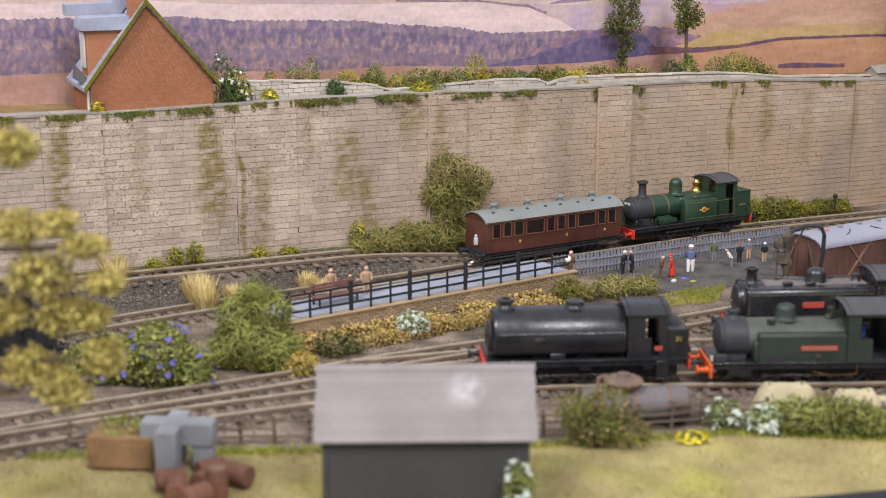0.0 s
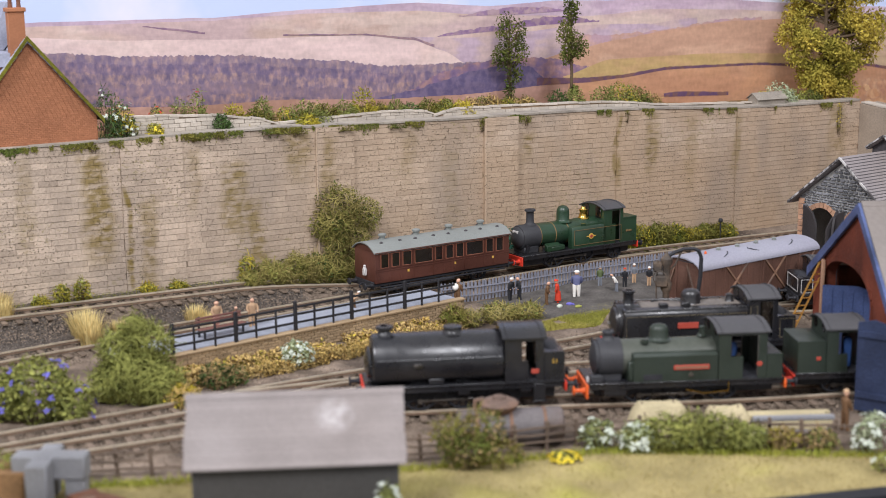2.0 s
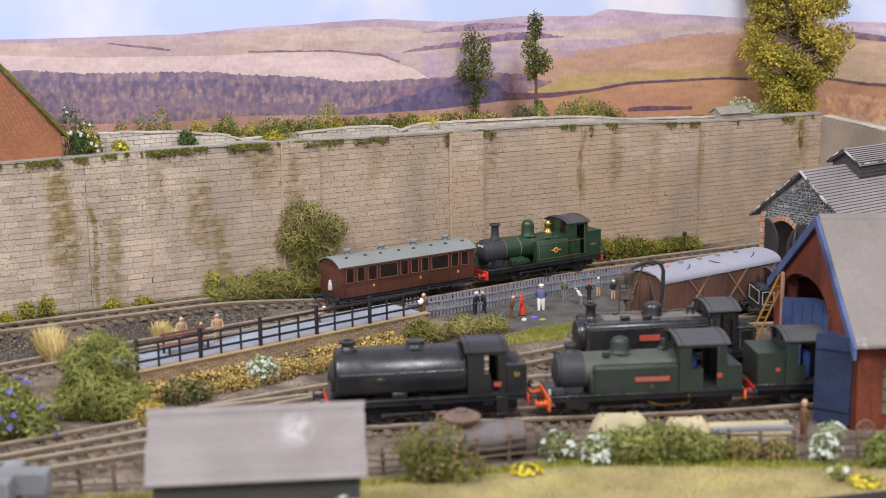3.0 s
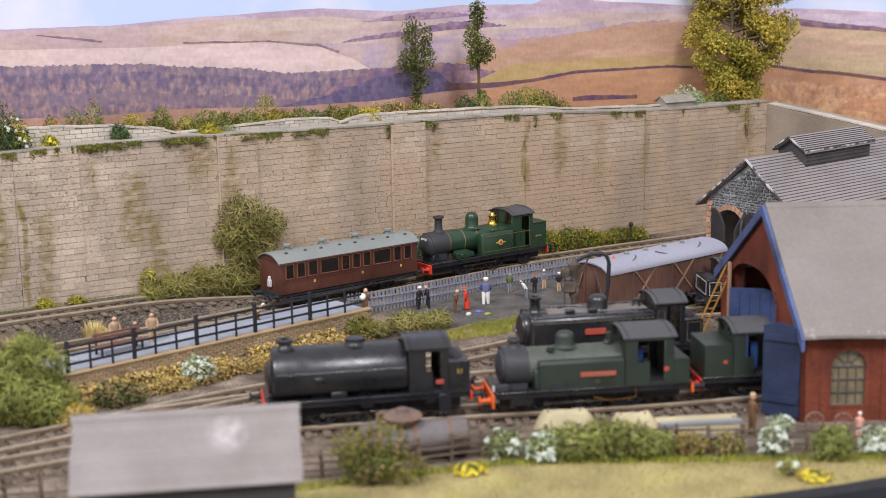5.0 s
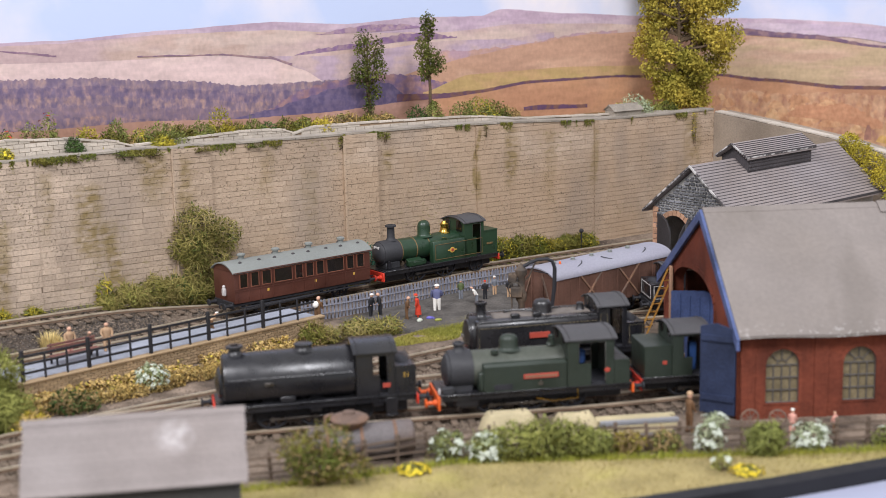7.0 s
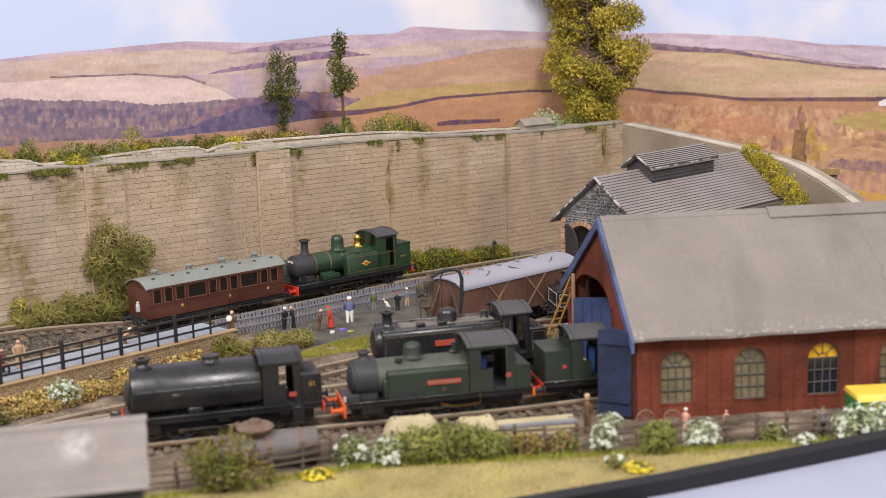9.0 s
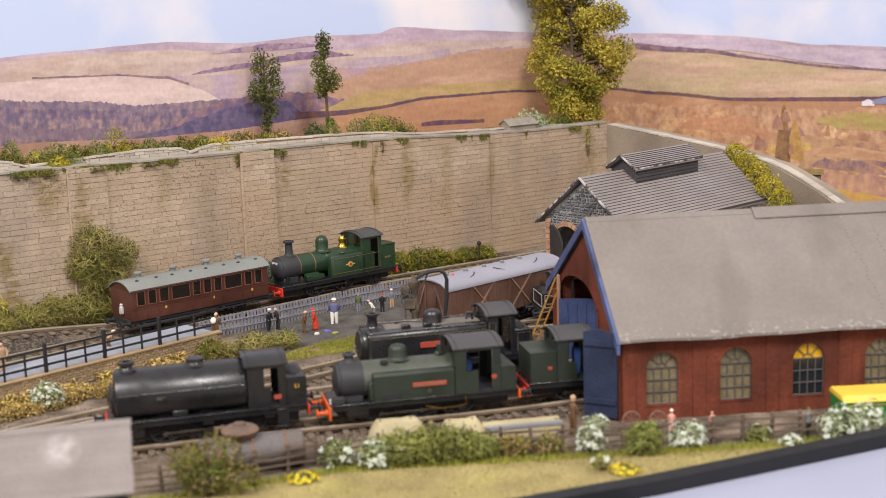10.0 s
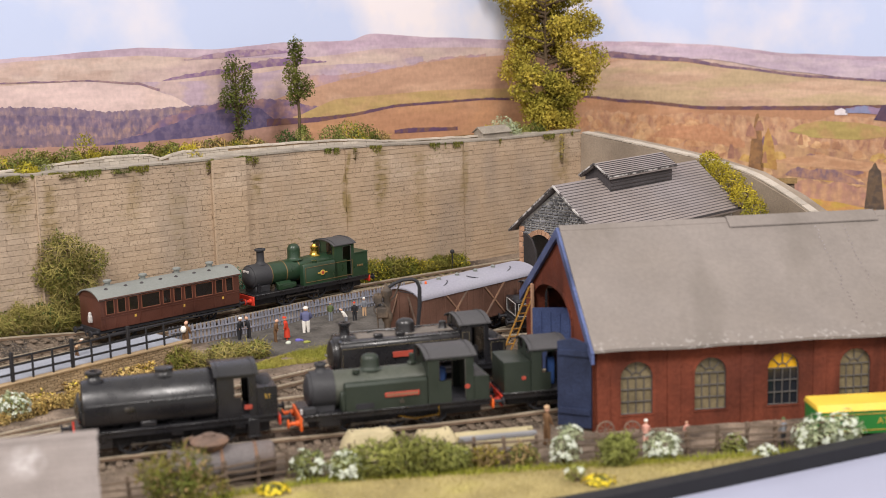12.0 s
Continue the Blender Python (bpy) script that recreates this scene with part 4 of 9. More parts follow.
def engine_shed():
    th = thing("engine_shed", "red-brick engine shed with grey roof and open blue doors", "shed", 0, 0, 0, 8.0)
    cs = [24.5 + 39.5 * k for k in range(8)]
    holes = [(c, 17, 7.0, 26.5, 8.5) for c in cs]
    near = arched_wall(1.3, SHED_L, -3, SHED_E, 0, 5, holes)
    sw = part("side_wall", near, MAT["shed_brick"], th, fix=False)
    bm = bmesh.new()
    bm.from_mesh(sw.data)
    bmesh.ops.remove_doubles(bm, verts=bm.verts, dist=1e-6)
    bmesh.ops.recalc_face_normals(bm, faces=bm.faces)
    bm.to_mesh(sw.data)
    bm.free()
    part("rear_side_wall", Geo().box(9, SHED_L, 139, 144, -3, SHED_E), MAT["shed_brick"], th)
    part("end_wall", Geo().prism([(5, -3), (139, -3), (139, SHED_E), (SHED_W / 2, SHED_A - 4), (5, SHED_E)], SHED_L - 5, SHED_L, "x"), MAT["shed_brick"], th)
    pil = mesh_of("pilaster", Geo().box(-3.6, 3.6, -0.6, 0.05, -3, SHED_E - 2.5, 0.2), MAT["shed_brick"])
    for x in [6.8] + [c + 19.7 for c in cs[:-1]]:
        ob = new("pilaster", pil)
        ob.parent = th
        ob.location = (x * MM, 0, 0)
    for k, c in enumerate(cs):
        ym = MAT["glass_dark"] if k == 2 else MAT["glass_dirty"]
        arch_window(th, c, 17, 7.0, 26.5, 8.5, 1.6, ym, MAT["glass_yellow"] if k == 2 else MAT["glass_dirty"])
        sill = Geo().box(c - 9.2, c + 9.2, -0.35, 1.0, 6.0, 7.0, 0.15)
        part("window_sill", sill, MAT["shed_brick"], th)
        ring = Geo().prism([(c - 8.6 * math.cos(PI * q / 12), 26.5 + 8.6 * math.sin(PI * q / 12)) for q in range(13)] + [(c + 10.4 * math.cos(PI * q / 12), 26.5 + 10.4 * math.sin(PI * q / 12)) for q in range(13)], -0.15, 0.5, "y")
        part("window_arch", ring, MAT["shed_brick"], th)
    # gable with one broad doorway whose head rises towards the far jamb
    GW = 144.0
    head = [(46, 26)] + [(85 - 39 * math.cos(PI * q / 14), 44 + 14 * math.sin(PI * q / 14)) for q in range(15)] + [(124, 26)]
    outline = [(0, 26)] + head + [(GW, 26), (GW, SHED_E), (SHED_W / 2, SHED_A - 2), (0, SHED_E)]
    gab = Geo().prism(outline, 1.2, 7, "x")
    gab.box(1.2, 7, 0, 46, -3, 26).box(1.2, 7, 124, GW, -3, 26)
    skewed(gab)
    part("gable_wall", gab, MAT["shed_brick"], th)
    for q, (h0, h1) in enumerate(zip(head, head[1:])):
        nx, nz = -(h1[1] - h0[1]), h1[0] - h0[0]
        ll = math.hypot(nx, nz)
        nx, nz = nx / ll * 3, nz / ll * 3
        part("voussoir", skewed(Geo().prism([h0, h1, (h1[0] + nx, h1[1] + nz), (h0[0] + nx, h0[1] + nz)], 0.7, 1.8, "x")), MAT["shed_brick"], th)
    # roof slabs
    rise_r = SHED_A - SHED_E
    for side in (0, 1):
        g = Geo()
        n, m = 40, 6
        for k in range(n + 1):
            x = 0.5 + (SHED_L + 3) * k / n
            for q in range(m + 1):
                t = q / m
                y = -6 + (SHED_W / 2 + 6) * t
                z = SHED_E - 2.6 + (rise_r + 3.6) * t + (noise.noise((x * 0.03, t * 2, side)) * 0.9 * (1 - t))
                g.v.append((x, y if side == 0 else SHED_W - y, z + 1.4))
        for k in range(n):
            for q in range(m):
                a = k * (m + 1) + q
                g.f.append((a, a + m + 1, a + m + 2, a + 1))
        top = len(g.v)
        g.v += [(x, y, z - 1.5) for x, y, z in g.v[:top]]
        g.f += [tuple(i + top for i in f) for f in list(g.f)]
        for k in range(n):
            a, b = k * (m + 1), (k + 1) * (m + 1)
            g.f.append((a, b, b + top, a + top))
        for q in range(m):
            g.f.append((q, q + 1, q + 1 + top, q + top))
        part("roof", skewed(g), MAT["shed_roof"], th, "smooth weathered grey roof sheet")
    x = 0.5
    for k in range(5):
        ln = (96, 88, 70, 60, 29)[k]
        lift = (0.9, 1.6, 0.8, 1.7, 0.9)[k]
        hy = (3.5, 7.5, 4, 7, 4)[k]
        zr = SHED_A + 1.8 + lift
        part("ridge_cap", Geo().prism([(SHED_W / 2 - hy, zr - hy * 0.59 - 0.2), (SHED_W / 2, zr), (SHED_W / 2 + hy, zr - hy * 0.59 - 0.2), (SHED_W / 2 + hy, zr - hy * 0.59 - 0.9), (SHED_W / 2, zr - 0.8), (SHED_W / 2 - hy, zr - hy * 0.59 - 0.9)], x, x + ln - 0.6, "x"), MAT["shed_roof"], th)
        x += ln
    # rows of nail heads and a lapped joint on the near slope
    nails = Geo()
    for x in (146, 162):
        for q in range(26):
            t = 0.1 + 0.85 * q / 26
            nails.ball((x + random.uniform(-1, 1), -6 + (SHED_W / 2 + 6) * t, SHED_E - 1.0 + (rise_r + 3.6) * t), 0.45, n=6)
    part("nail_line", nails, MAT["corrugated"], th)
    # bargeboards
    for side in (0, 1):
        y0, y1 = (-7, SHED_W / 2) if side == 0 else (SHED_W + 7, SHED_W / 2)
        zl, zh = SHED_E - 2.6, SHED_A + 1.2
        part("bargeboard", skewed(Geo().prism([(y0, zl - 5.5), (y1, zh - 5.5), (y1, zh + 0.2), (y0, zl + 0.4)], -1.2, 0.4, "x")), MAT["blue_paint"], th, "blue painted bargeboard")
    # doors
    def leaf(hx, hy, ang, w, h0, h1, m, label, name="door"):
        g = Geo().prism([(0, 1), (w, 1), (w, h1), (w * 0.55, (h0 + h1) / 2 + 2.5), (0, h0)], -0.8, 0.8, "y")
        g.xf(pose(hx, hy, 0, 0, 0, ang))
        d = part(name, g, MAT[m], th, label)
        b = Geo()
        for k in range(1, 6):
            b.box(w * k / 6 - 0.2, w * k / 6 + 0.2, -1.15, -0.75, 1.5, min(h0, h1) - 1)
        for z in (8, min(h0, h1) - 6):
            b.box(0.5, w - 0.5, 0.75, 1.7, z, z + 3.0)
        b.xf(pose(hx, hy, 0, 0, 0, ang))
        part("door_frame", b, MAT[m], d)
    # the near leaf takes the darkened blue, as though turned from the lamps
    leaf(0.8, 0.6, 146, 18.5, 45, 46, "blue_door_shaded", "open blue boarded door leaf, coloured darker as if in shade")
    leaf(-5.5, 117, -46, 39, 39.5, 40, "blue_door", "half-open blue boarded door leaf")
    part("door_post", Geo().box(-5.6, -3.9, 121, 124.5, -2, 53, 0.3), MAT["arch_brick"], th)
    return th


engine_shed()


def stone_shed():
    ang = 46.0
    th = thing("stone_shed", "rubble-stone goods shed with dark corrugated roof and roof lantern", "shed", 8, 291, 0, ang)
    hw, e, a, ln = 36.0, 57.0, 87.0, 171.0
    sp = 36.0
    outline = [(-hw, sp), (-31, sp)] + arch_pts(-16.5, 27, sp, 15)[1:-1] + [(-2, sp), (2, sp)] + arch_pts(16.5, 27, sp, 15)[1:-1] + [(31, sp), (hw, sp), (hw, e), (0, a - 2), (-hw, e)]
    gab = Geo().prism([(y, z) for y, z in outline], 0, 5, "x")
    for p, q in ((-hw, -30), (-3, 3), (30, hw)):
        gab.box(0, 5, p, q, -3, sp)
    part("gable_wall", gab, MAT["rough_mortar"], th)
    for y in (-hw, hw):
        part("side_wall", Geo().box(5, ln, min(y, y - math.copysign(5, y)), max(y, y - math.copysign(5, y)), -3, e), MAT["rough_mortar"], th)
    part("end_wall", Geo().prism([(-hw + 5, -3), (hw - 5, -3), (hw - 5, e), (0, a - 4), (-hw + 5, e)], ln - 5, ln, "x"), MAT["rough_mortar"], th)
    # rubble facing stones on the gable
    rnd = random.Random(5)
    z = -2.0
    while z < a - 4:
        h = rnd.uniform(1.6, 3.0)
        y = -hw
        while y < hw - 1:
            w = rnd.uniform(2.6, 6.0)
            c, zc = y + w / 2, z + h / 2
            lim = e + (a - 3 - e) * (1 - abs(c) / hw)
            inside = any(abs(c - ac) < 16.5 and zc < sp + 17.5 * math.sqrt(max(0, 1 - ((c - ac) / 16.5) ** 2)) for ac in (-16.5, 16.5))
            if zc < lim - 1.2 and not inside and y + w < hw + 0.5:
                g = Geo().box(-0.9 - rnd.uniform(0, 0.5), 0.05, y + 0.35, y + w - 0.35, z + 0.35, z + h - 0.3, 0.35)
                part("stone", g, MAT["rough_stone"], th)
            y += w
        z += h
    ring = Geo()
    for ac in (-16.5, 16.5):
        for q in range(13):
            a0, a1 = PI * (q + 0.05) / 13, PI * (q + 0.95) / 13
            ring.prism([(ac - 13.5 * math.cos(a0), sp + 15 * math.sin(a0)), (ac - 17 * math.cos(a0), sp + 18.5 * math.sin(a0)),
                        (ac - 17 * math.cos(a1), sp + 18.5 * math.sin(a1)), (ac - 13.5 * math.cos(a1), sp + 15 * math.sin(a1))], -1.3, 0.4, "x")
        for sgn in (-1, 1):
            for k in range(12):
                ring.box(-1.2, 0.3, ac + sgn * 15.2 - 1.7, ac + sgn * 15.2 + 1.7, k * 3.0, k * 3.0 + 2.7, 0.2)
    part("arch_surround", ring, MAT["arch_brick"], th, "pale brick arch surround")
    quoin = Geo()
    for k in range(14):
        quoin.box(-1.4, 2, hw - 0.2 - (4.5 if k % 2 else 3.2), hw + 0.4, k * 4.0, k * 4.0 + 3.7, 0.3)
    part("quoin", quoin, MAT["arch_brick"], th, "pale brick corner quoins")
    # corrugated roof
    for side in (-1, 1):
        g = Geo()
        rows, n = 21, 2
        y1, z1 = hw + 6, e - 4.6
        for k in range(rows):
            t0, t1 = k / rows, (k + 1) / rows
            for t, dz in ((t0, 0.0), (t0 + (t1 - t0) * 0.72, 0.0), (t0 + (t1 - t0) * 0.78, -1.1), (t1 - 0.004, -1.1)):
                y, zz = y1 * t, a + 1.2 + (z1 - a) * t + dz
                for x in (-5, ln + 3):
                    g.v.append((x, y * side, zz + 0.6))
        m = len(g.v) // 2
        for k in range(m - 1):
            g.f.append((2 * k, 2 * k + 1, 2 * k + 3, 2 * k + 2))
        top = len(g.v)
        g.v += [(x, y, z - 1.6) for x, y, z in g.v[:top]]
        g.f += [tuple(i + top for i in f) for f in list(g.f)]
        for k in range(m - 1):
            g.f.append((2 * k, 2 * k + 2, 2 * k + 2 + top, 2 * k + top))
            g.f.append((2 * k + 1, 2 * k + 3, 2 * k + 3 + top, 2 * k + 1 + top))
        g.f.append((top - 2, top - 1, 2 * top - 1, 2 * top - 2))
        rf = part("roof", g, MAT["corrugated"], th, "ribbed grey boarded roof", angle=20)
        # dark strips fill the grooves between boards, giving their shade by colour
        for k in range(rows):
            t = (k + 0.86) / rows
            y, zz = y1 * t * side, a + 1.2 + (z1 - a) * t
            part("batten", Geo().box(-4.9, ln + 2.9, y - 0.3, y + 0.3, zz - 0.9, zz + 0.7), MAT["lantern_board"], rf, "thin dark strip standing in for the shade of a roof groove")
        part("bargeboard", Geo().prism([(side * 0.0, a + 0.4), (side * (hw + 6.5), e - 5.4), (side * (hw + 6.5), e - 3.7), (0, a + 2.0)], -6.1, -5.1, "x"), MAT["worn_white"], th, "white edged bargeboard")
    # lantern
    l0, l1, lw, lz0, lz1, la = 46, 124, 11.5, 72, 90.5, 98.5
    lan = part("lantern", Geo().prism([(-lw, lz0), (lw, lz0), (lw, lz1), (0, la - 1), (-lw, lz1)], l0, l1, "x"), MAT["lantern_board"], th, "louvred roof lantern")
    sl = Geo()
    for k in range(5):
        for sgn in (-1, 1):
            sl.box(l0 + 1, l1 - 1, sgn * lw - 0.5, sgn * lw + 0.5, 80 + k * 2.6, 81.6 + k * 2.6, 0.2)
    part("louvre_panel", sl, MAT["lantern_board"], lan)
    for side in (-1, 1):
        g = Geo()
        rows = 8
        for k in range(rows):
            for t, dz in ((k / rows, 0), ((k + 0.72) / rows, 0), ((k + 0.78) / rows, -1.1), ((k + 0.997) / rows, -1.1)):
                for x in (l0 - 4, l1 + 3):
                    g.v.append((x, side * (lw + 2.4) * t, la + 1.2 + (lz1 - 0.8 - la) * t + dz))
        m = len(g.v) // 2
        for k in range(m - 1):
            g.f.append((2 * k, 2 * k + 1, 2 * k + 3, 2 * k + 2))
        top = len(g.v)
        g.v += [(x, y, z - 1.4) for x, y, z in g.v[:top]]
        g.f += [tuple(i + top for i in f) for f in list(g.f)]
        for k in range(m - 1):
            g.f.append((2 * k, 2 * k + 2, 2 * k + 2 + top, 2 * k + top))
        g.f.append((top - 2, top - 1, 2 * top - 1, 2 * top - 2))
        part("lantern_roof", g, MAT["corrugated"], lan, angle=20)
        # the lantern's grooves get the same added dark strips for shade
        for k in range(rows):
            t = (k + 0.86) / rows
            zz = la + 1.2 + (lz1 - 0.8 - la) * t
            part("lantern_batten", Geo().box(l0 - 3.9, l1 + 2.9, side * (lw + 2.4) * t - 0.28, side * (lw + 2.4) * t + 0.28, zz - 1.2, zz + 0.45), MAT["lantern_board"], lan)
        part("lantern_edge", Geo().box(l0 - 4, l1 + 3, side * (lw + 2.4) - 0.3, side * (lw + 2.4) + 0.3, lz1 - 0.9, lz1 + 0.1, 0.1), MAT["worn_white"], lan, "white edged eave")
        part("lantern_barge", Geo().prism([(0, la + 0.4), (side * (lw + 2.8), lz1 - 1.0), (side * (lw + 2.8), lz1 + 0.1), (0, la + 1.6)], l0 - 5.0, l0 - 4.1, "x"), MAT["worn_white"], lan, "white edged bargeboard")
    # dark doors, folded open
    def leaf(hy, ang, w=14):
        g = Geo().prism([(0, 0), (w, 0), (w, 40), (w * 0.7, 47), (w * 0.35, 50), (0, 51)], -0.8, 0.8, "y")
        g.xf(pose(-1.5, hy, 0, 0, 0, ang))
        part("door", g, MAT["dark_door"], th, "open dark boarded door leaf")
    leaf(31.0, -104, 14)
    leaf(2.6, 205, 13)
    leaf(-2.6, 160, 13)
    return th


stone_shed()


def brick_house():
    ang = math.degrees(math.atan2(WD.y, WD.x))
    x0, y0, _ = wp(-91, -5)
    th = thing("brick_house", "red brick cottage gable with slate roof and mossy verges", "house", x0, y0, 110, ang)
    w, e, a, dp = 77.0, 17.0, 65.0, 62.0
    ax = 36.5
    pts = [(0, -3), (w, -3), (w, e), (ax, a), (0, e)]
    part("gable_wall", Geo().prism(pts, 0, 4, "y"), MAT["house_mortar"], th)
    part("rear_gable", Geo().prism(pts, dp - 4, dp, "y"), MAT["house_mortar"], th)
    for x in (0, w - 4):
        part("side_wall", Geo().box(x, x + 4, 4, dp - 4, -3, e), MAT["house_mortar"], th)
    rows = Geo()
    z, k = -2.0, 0
    while z < a - 3:
        t = 0 if z < e else (z + 1.1 - e) / (a - e)
        l, r = ax * t, w - (w - ax) * t
        x = l + 0.3 - (k % 2) * 1.3
        while x < r - 0.5:
            xa, xb = max(x, l + 0.2), min(x + 2.75, r - 0.2)
            if xb - xa > 0.6:
                rows.box(xa, xb - 0.25, -0.28, 0.02, z, z + 0.98)
            x += 2.75
        z += 1.15
        k += 1
    ob = part("brickwork", rows, MAT["house_brick"], th, "fine orange-red brick courses", fix=False)
    ob["kind"] = "stuff"
    # roof slopes
    for sgn in (-1, 1):
        ex = -4 if sgn < 0 else w + 4
        ez = e - 4.2
        g = Geo()
        rws = 12
        for q in range(rws):
            t0, t1 = q / rws, (q + 1) / rws
            for t, dz in ((t0, 0.7), (t1 - 0.002, 1.3)):
                for y in (-3, dp + 3):
                    g.v.append((ax + (ex - ax) * t, y, a + 1 + (ez - a) * t + dz))
        m = len(g.v) // 2
        for q in range(m - 1):
            g.f.append((2 * q, 2 * q + 1, 2 * q + 3, 2 * q + 2))
        top = len(g.v)
        g.v += [(x, y, z - 2.2) for x, y, z in g.v[:top]]
        g.f += [tuple(i + top for i in f) for f in list(g.f)]
        for q in range(m - 1):
            g.f.append((2 * q, 2 * q + 2, 2 * q + 2 + top, 2 * q + top))
        g.f.append((top - 2, top - 1, 2 * top - 1, 2 * top - 2))
        part("roof", g, MAT["slate_blue"], th, "pale blue-grey slate roof", angle=15)
        vg = Geo().prism([(ax, a + 0.6), (ex, ez - 0.6), (ex, ez + 2.6), (ax, a + 3.6)], -3.9, -2.2, "y")
        part("verge", vg, MAT["moss"], th, "mossy green verge")
    # side gable with its own small roof
    dm = part("dormer", Geo().box(1, 24, 10, 30, 8, 50), MAT["house_brick"], th, "brick dormer bay")
    part("dormer_roof", Geo().prism([(-2, 49.5), (26, 49.5), (30, 58), (-1, 57), (-2.4, 51)], 7, 33, "y"), MAT["slate_blue"], dm, "slate dormer roof")
    part("dormer_rear_roof", Geo().prism([(-6, 57), (28, 58), (34, 65), (-6, 64)], 33.4, 50, "y"), MAT["slate_blue"], dm)
    part("dormer_window", Geo().box(0.0, 0.9, 13, 28, 26, 48, 0.2), MAT["white_paint"], dm, "white window frame")
    part("valley_flashing", Geo().prism([(-7, 20), (4, 12), (4, 16), (-6, 28)], 8, 20, "y"), MAT["grey_frame"], th)
    part("cross_roof", Geo().prism([(20, 60), (36, 62), (36, 88), (32, 88)], 34, 58, "y"), MAT["slate_blue"], th, "pale slate cross roof")
    part("downpipe", Geo().cyl((-1.5, -1, -2), (-1.5, -1, 14), 0.8, n=8), MAT["white_paint"], th, "white downpipe")
    for x, y, h in ((ax - 4, 10, 26),):
        ch = part("chimney", Geo().box(x - 5, x + 5, y - 4, y + 4, a - 16, a + h - 8, 0.2).box(x - 6, x + 6, y - 5, y + 5, a + h - 8, a + h - 5.5, 0.3), MAT["house_brick"], th, "brick chimney stack")
        for px in (x - 2.6, x + 2.6):
            part("chimney_pot", Geo().lathe([(1.5, 0), (1.2, 3), (1.4, 5.5), (1.6, 6.2)], (px, y, a + h - 5.5), n=10), MAT["terracotta"], ch)
    return th


brick_house()


def hut():
    th = thing("hut", "small grey boarded hut with pale felt-shingled pitched roof", "hut", -254.0, -168.0, 3.0, 14.0)
    L2, hw, e, a = 41.0, 21.5, 32.0, 52.5
    body = Geo().prism([(-hw, 0), (hw, 0), (hw, e), (0, a - 2), (-hw, e)], -L2 + 2, L2 - 2, "x")
    bd = part("body", body, MAT["hut_wall"], th)
    part("corner_post", Geo().box(-L2 + 1.4, -L2 + 3.4, -hw - 0.5, -hw + 0.5, 0, e - 0.2, 0.2), MAT["hut_wall"], bd)
    part("corner_post", Geo().box(L2 - 3.4, L2 - 1.4, -hw - 0.5, -hw + 0.5, 0, e - 0.2, 0.2), MAT["hut_wall"], bd)
    part("base_sill", Geo().box(-L2 + 1.5, L2 - 1.5, -hw - 0.6, -hw + 0.3, 0, 2.4, 0.2), MAT["hut_wall"], bd)
    for sgn in (-1, 1):
        rows = 13
        for q in range(rows):
            t0, t1 = q / rows, (q + 1) / rows
            y0, y1 = sgn * (hw + 2.5) * t0, sgn * (hw + 2.5) * t1
            z0, z1 = a + (e - 2 - a) * t0, a + (e - 2 - a) * t1
            g = Geo().prism([(y0, z0 + 0.75), (y1, z1 + 0.84), (y1, z1 + 0.1), (y0, z0 - 0.6)], -L2 - 1.5 + random.uniform(-.3, .3), L2 + 1.5 + random.uniform(-.3, .3), "x")
            part("shingle_course", g, MAT["hut_roof"], th)
    part("ridge", Geo().prism([(-2.2, a - 0.9), (0, a + 1.2), (2.2, a - 0.9), (0, a + 0.2)], -L2 - 2, L2 + 2, "x"), MAT["hut_roof"], th)
    return th


hut()
# ---- rolling stock ----
mat("loco_black", rgb("202024"), 0.30, vary=0.14, scale=60, bump=0.08, second=rgb("292727"), amount=0.35, patch=50, sharp=0.2, spec=0.65)
mat("loco_black_dusty", rgb("67615c"), 0.7, vary=0.2, scale=60, bump=0.2, second=rgb("81786f"), amount=0.45, patch=40, sharp=0.2, spec=0.4)
mat("loco_roof", rgb("4b4a4c"), 0.65, vary=0.12, scale=50, bump=0.15)
mat("industrial_green", rgb("29312a"), 0.44, vary=0.14, scale=50, bump=0.1, second=rgb("30372e"), amount=0.35, patch=30, sharp=0.3, spec=0.45)
mat("dusty_green", rgb("363c34"), 0.55, vary=0.18, scale=50, bump=0.15, second=rgb("56584f"), amount=0.45, patch=40, sharp=0.25, spec=0.4)
mat("green_lining", rgb("7d6440"), 0.5, vary=0.1, bump=0)
mat("express_green", rgb("263e2b"), 0.34, vary=0.12, scale=60, bump=0.08, second=rgb("20341f"), amount=0.4, patch=50, spec=0.6)
mat("smokebox_grey", rgb("37373a"), 0.6, vary=0.15, bump=0.15)
mat("buffer_red", rgb("c93c2a"), 0.5, vary=0.15, bump=0.1)
mat("buffer_orange", rgb("e0642a"), 0.5, vary=0.15, bump=0.1)
mat("plate_red", rgb("a8483a"), 0.5, vary=0.1, bump=0.05)
mat("brass", rgb("d9b355"), 0.25, metal=1.0, vary=0.08, bump=0.05)
mat("steel", rgb("77736f"), 0.35, metal=0.9, vary=0.15, bump=0.1)
mat("lining", rgb("7a705a"), 0.5, vary=0.1, bump=0)
mat("gold_paint", rgb("c9a24a"), 0.5, vary=0.1, bump=0)
mat("maroon", rgb("5f392e"), 0.5, vary=0.14, scale=60, bump=0.1, second=rgb("4c2d24"), amount=0.4, patch=40, sharp=0.2)
mat("teak", rgb("7b4d3b"), 0.5, vary=0.12, scale=60, bump=0.1)
mat("coach_roof", rgb("80837f"), 0.75, vary=0.1, scale=40, bump=0.2)
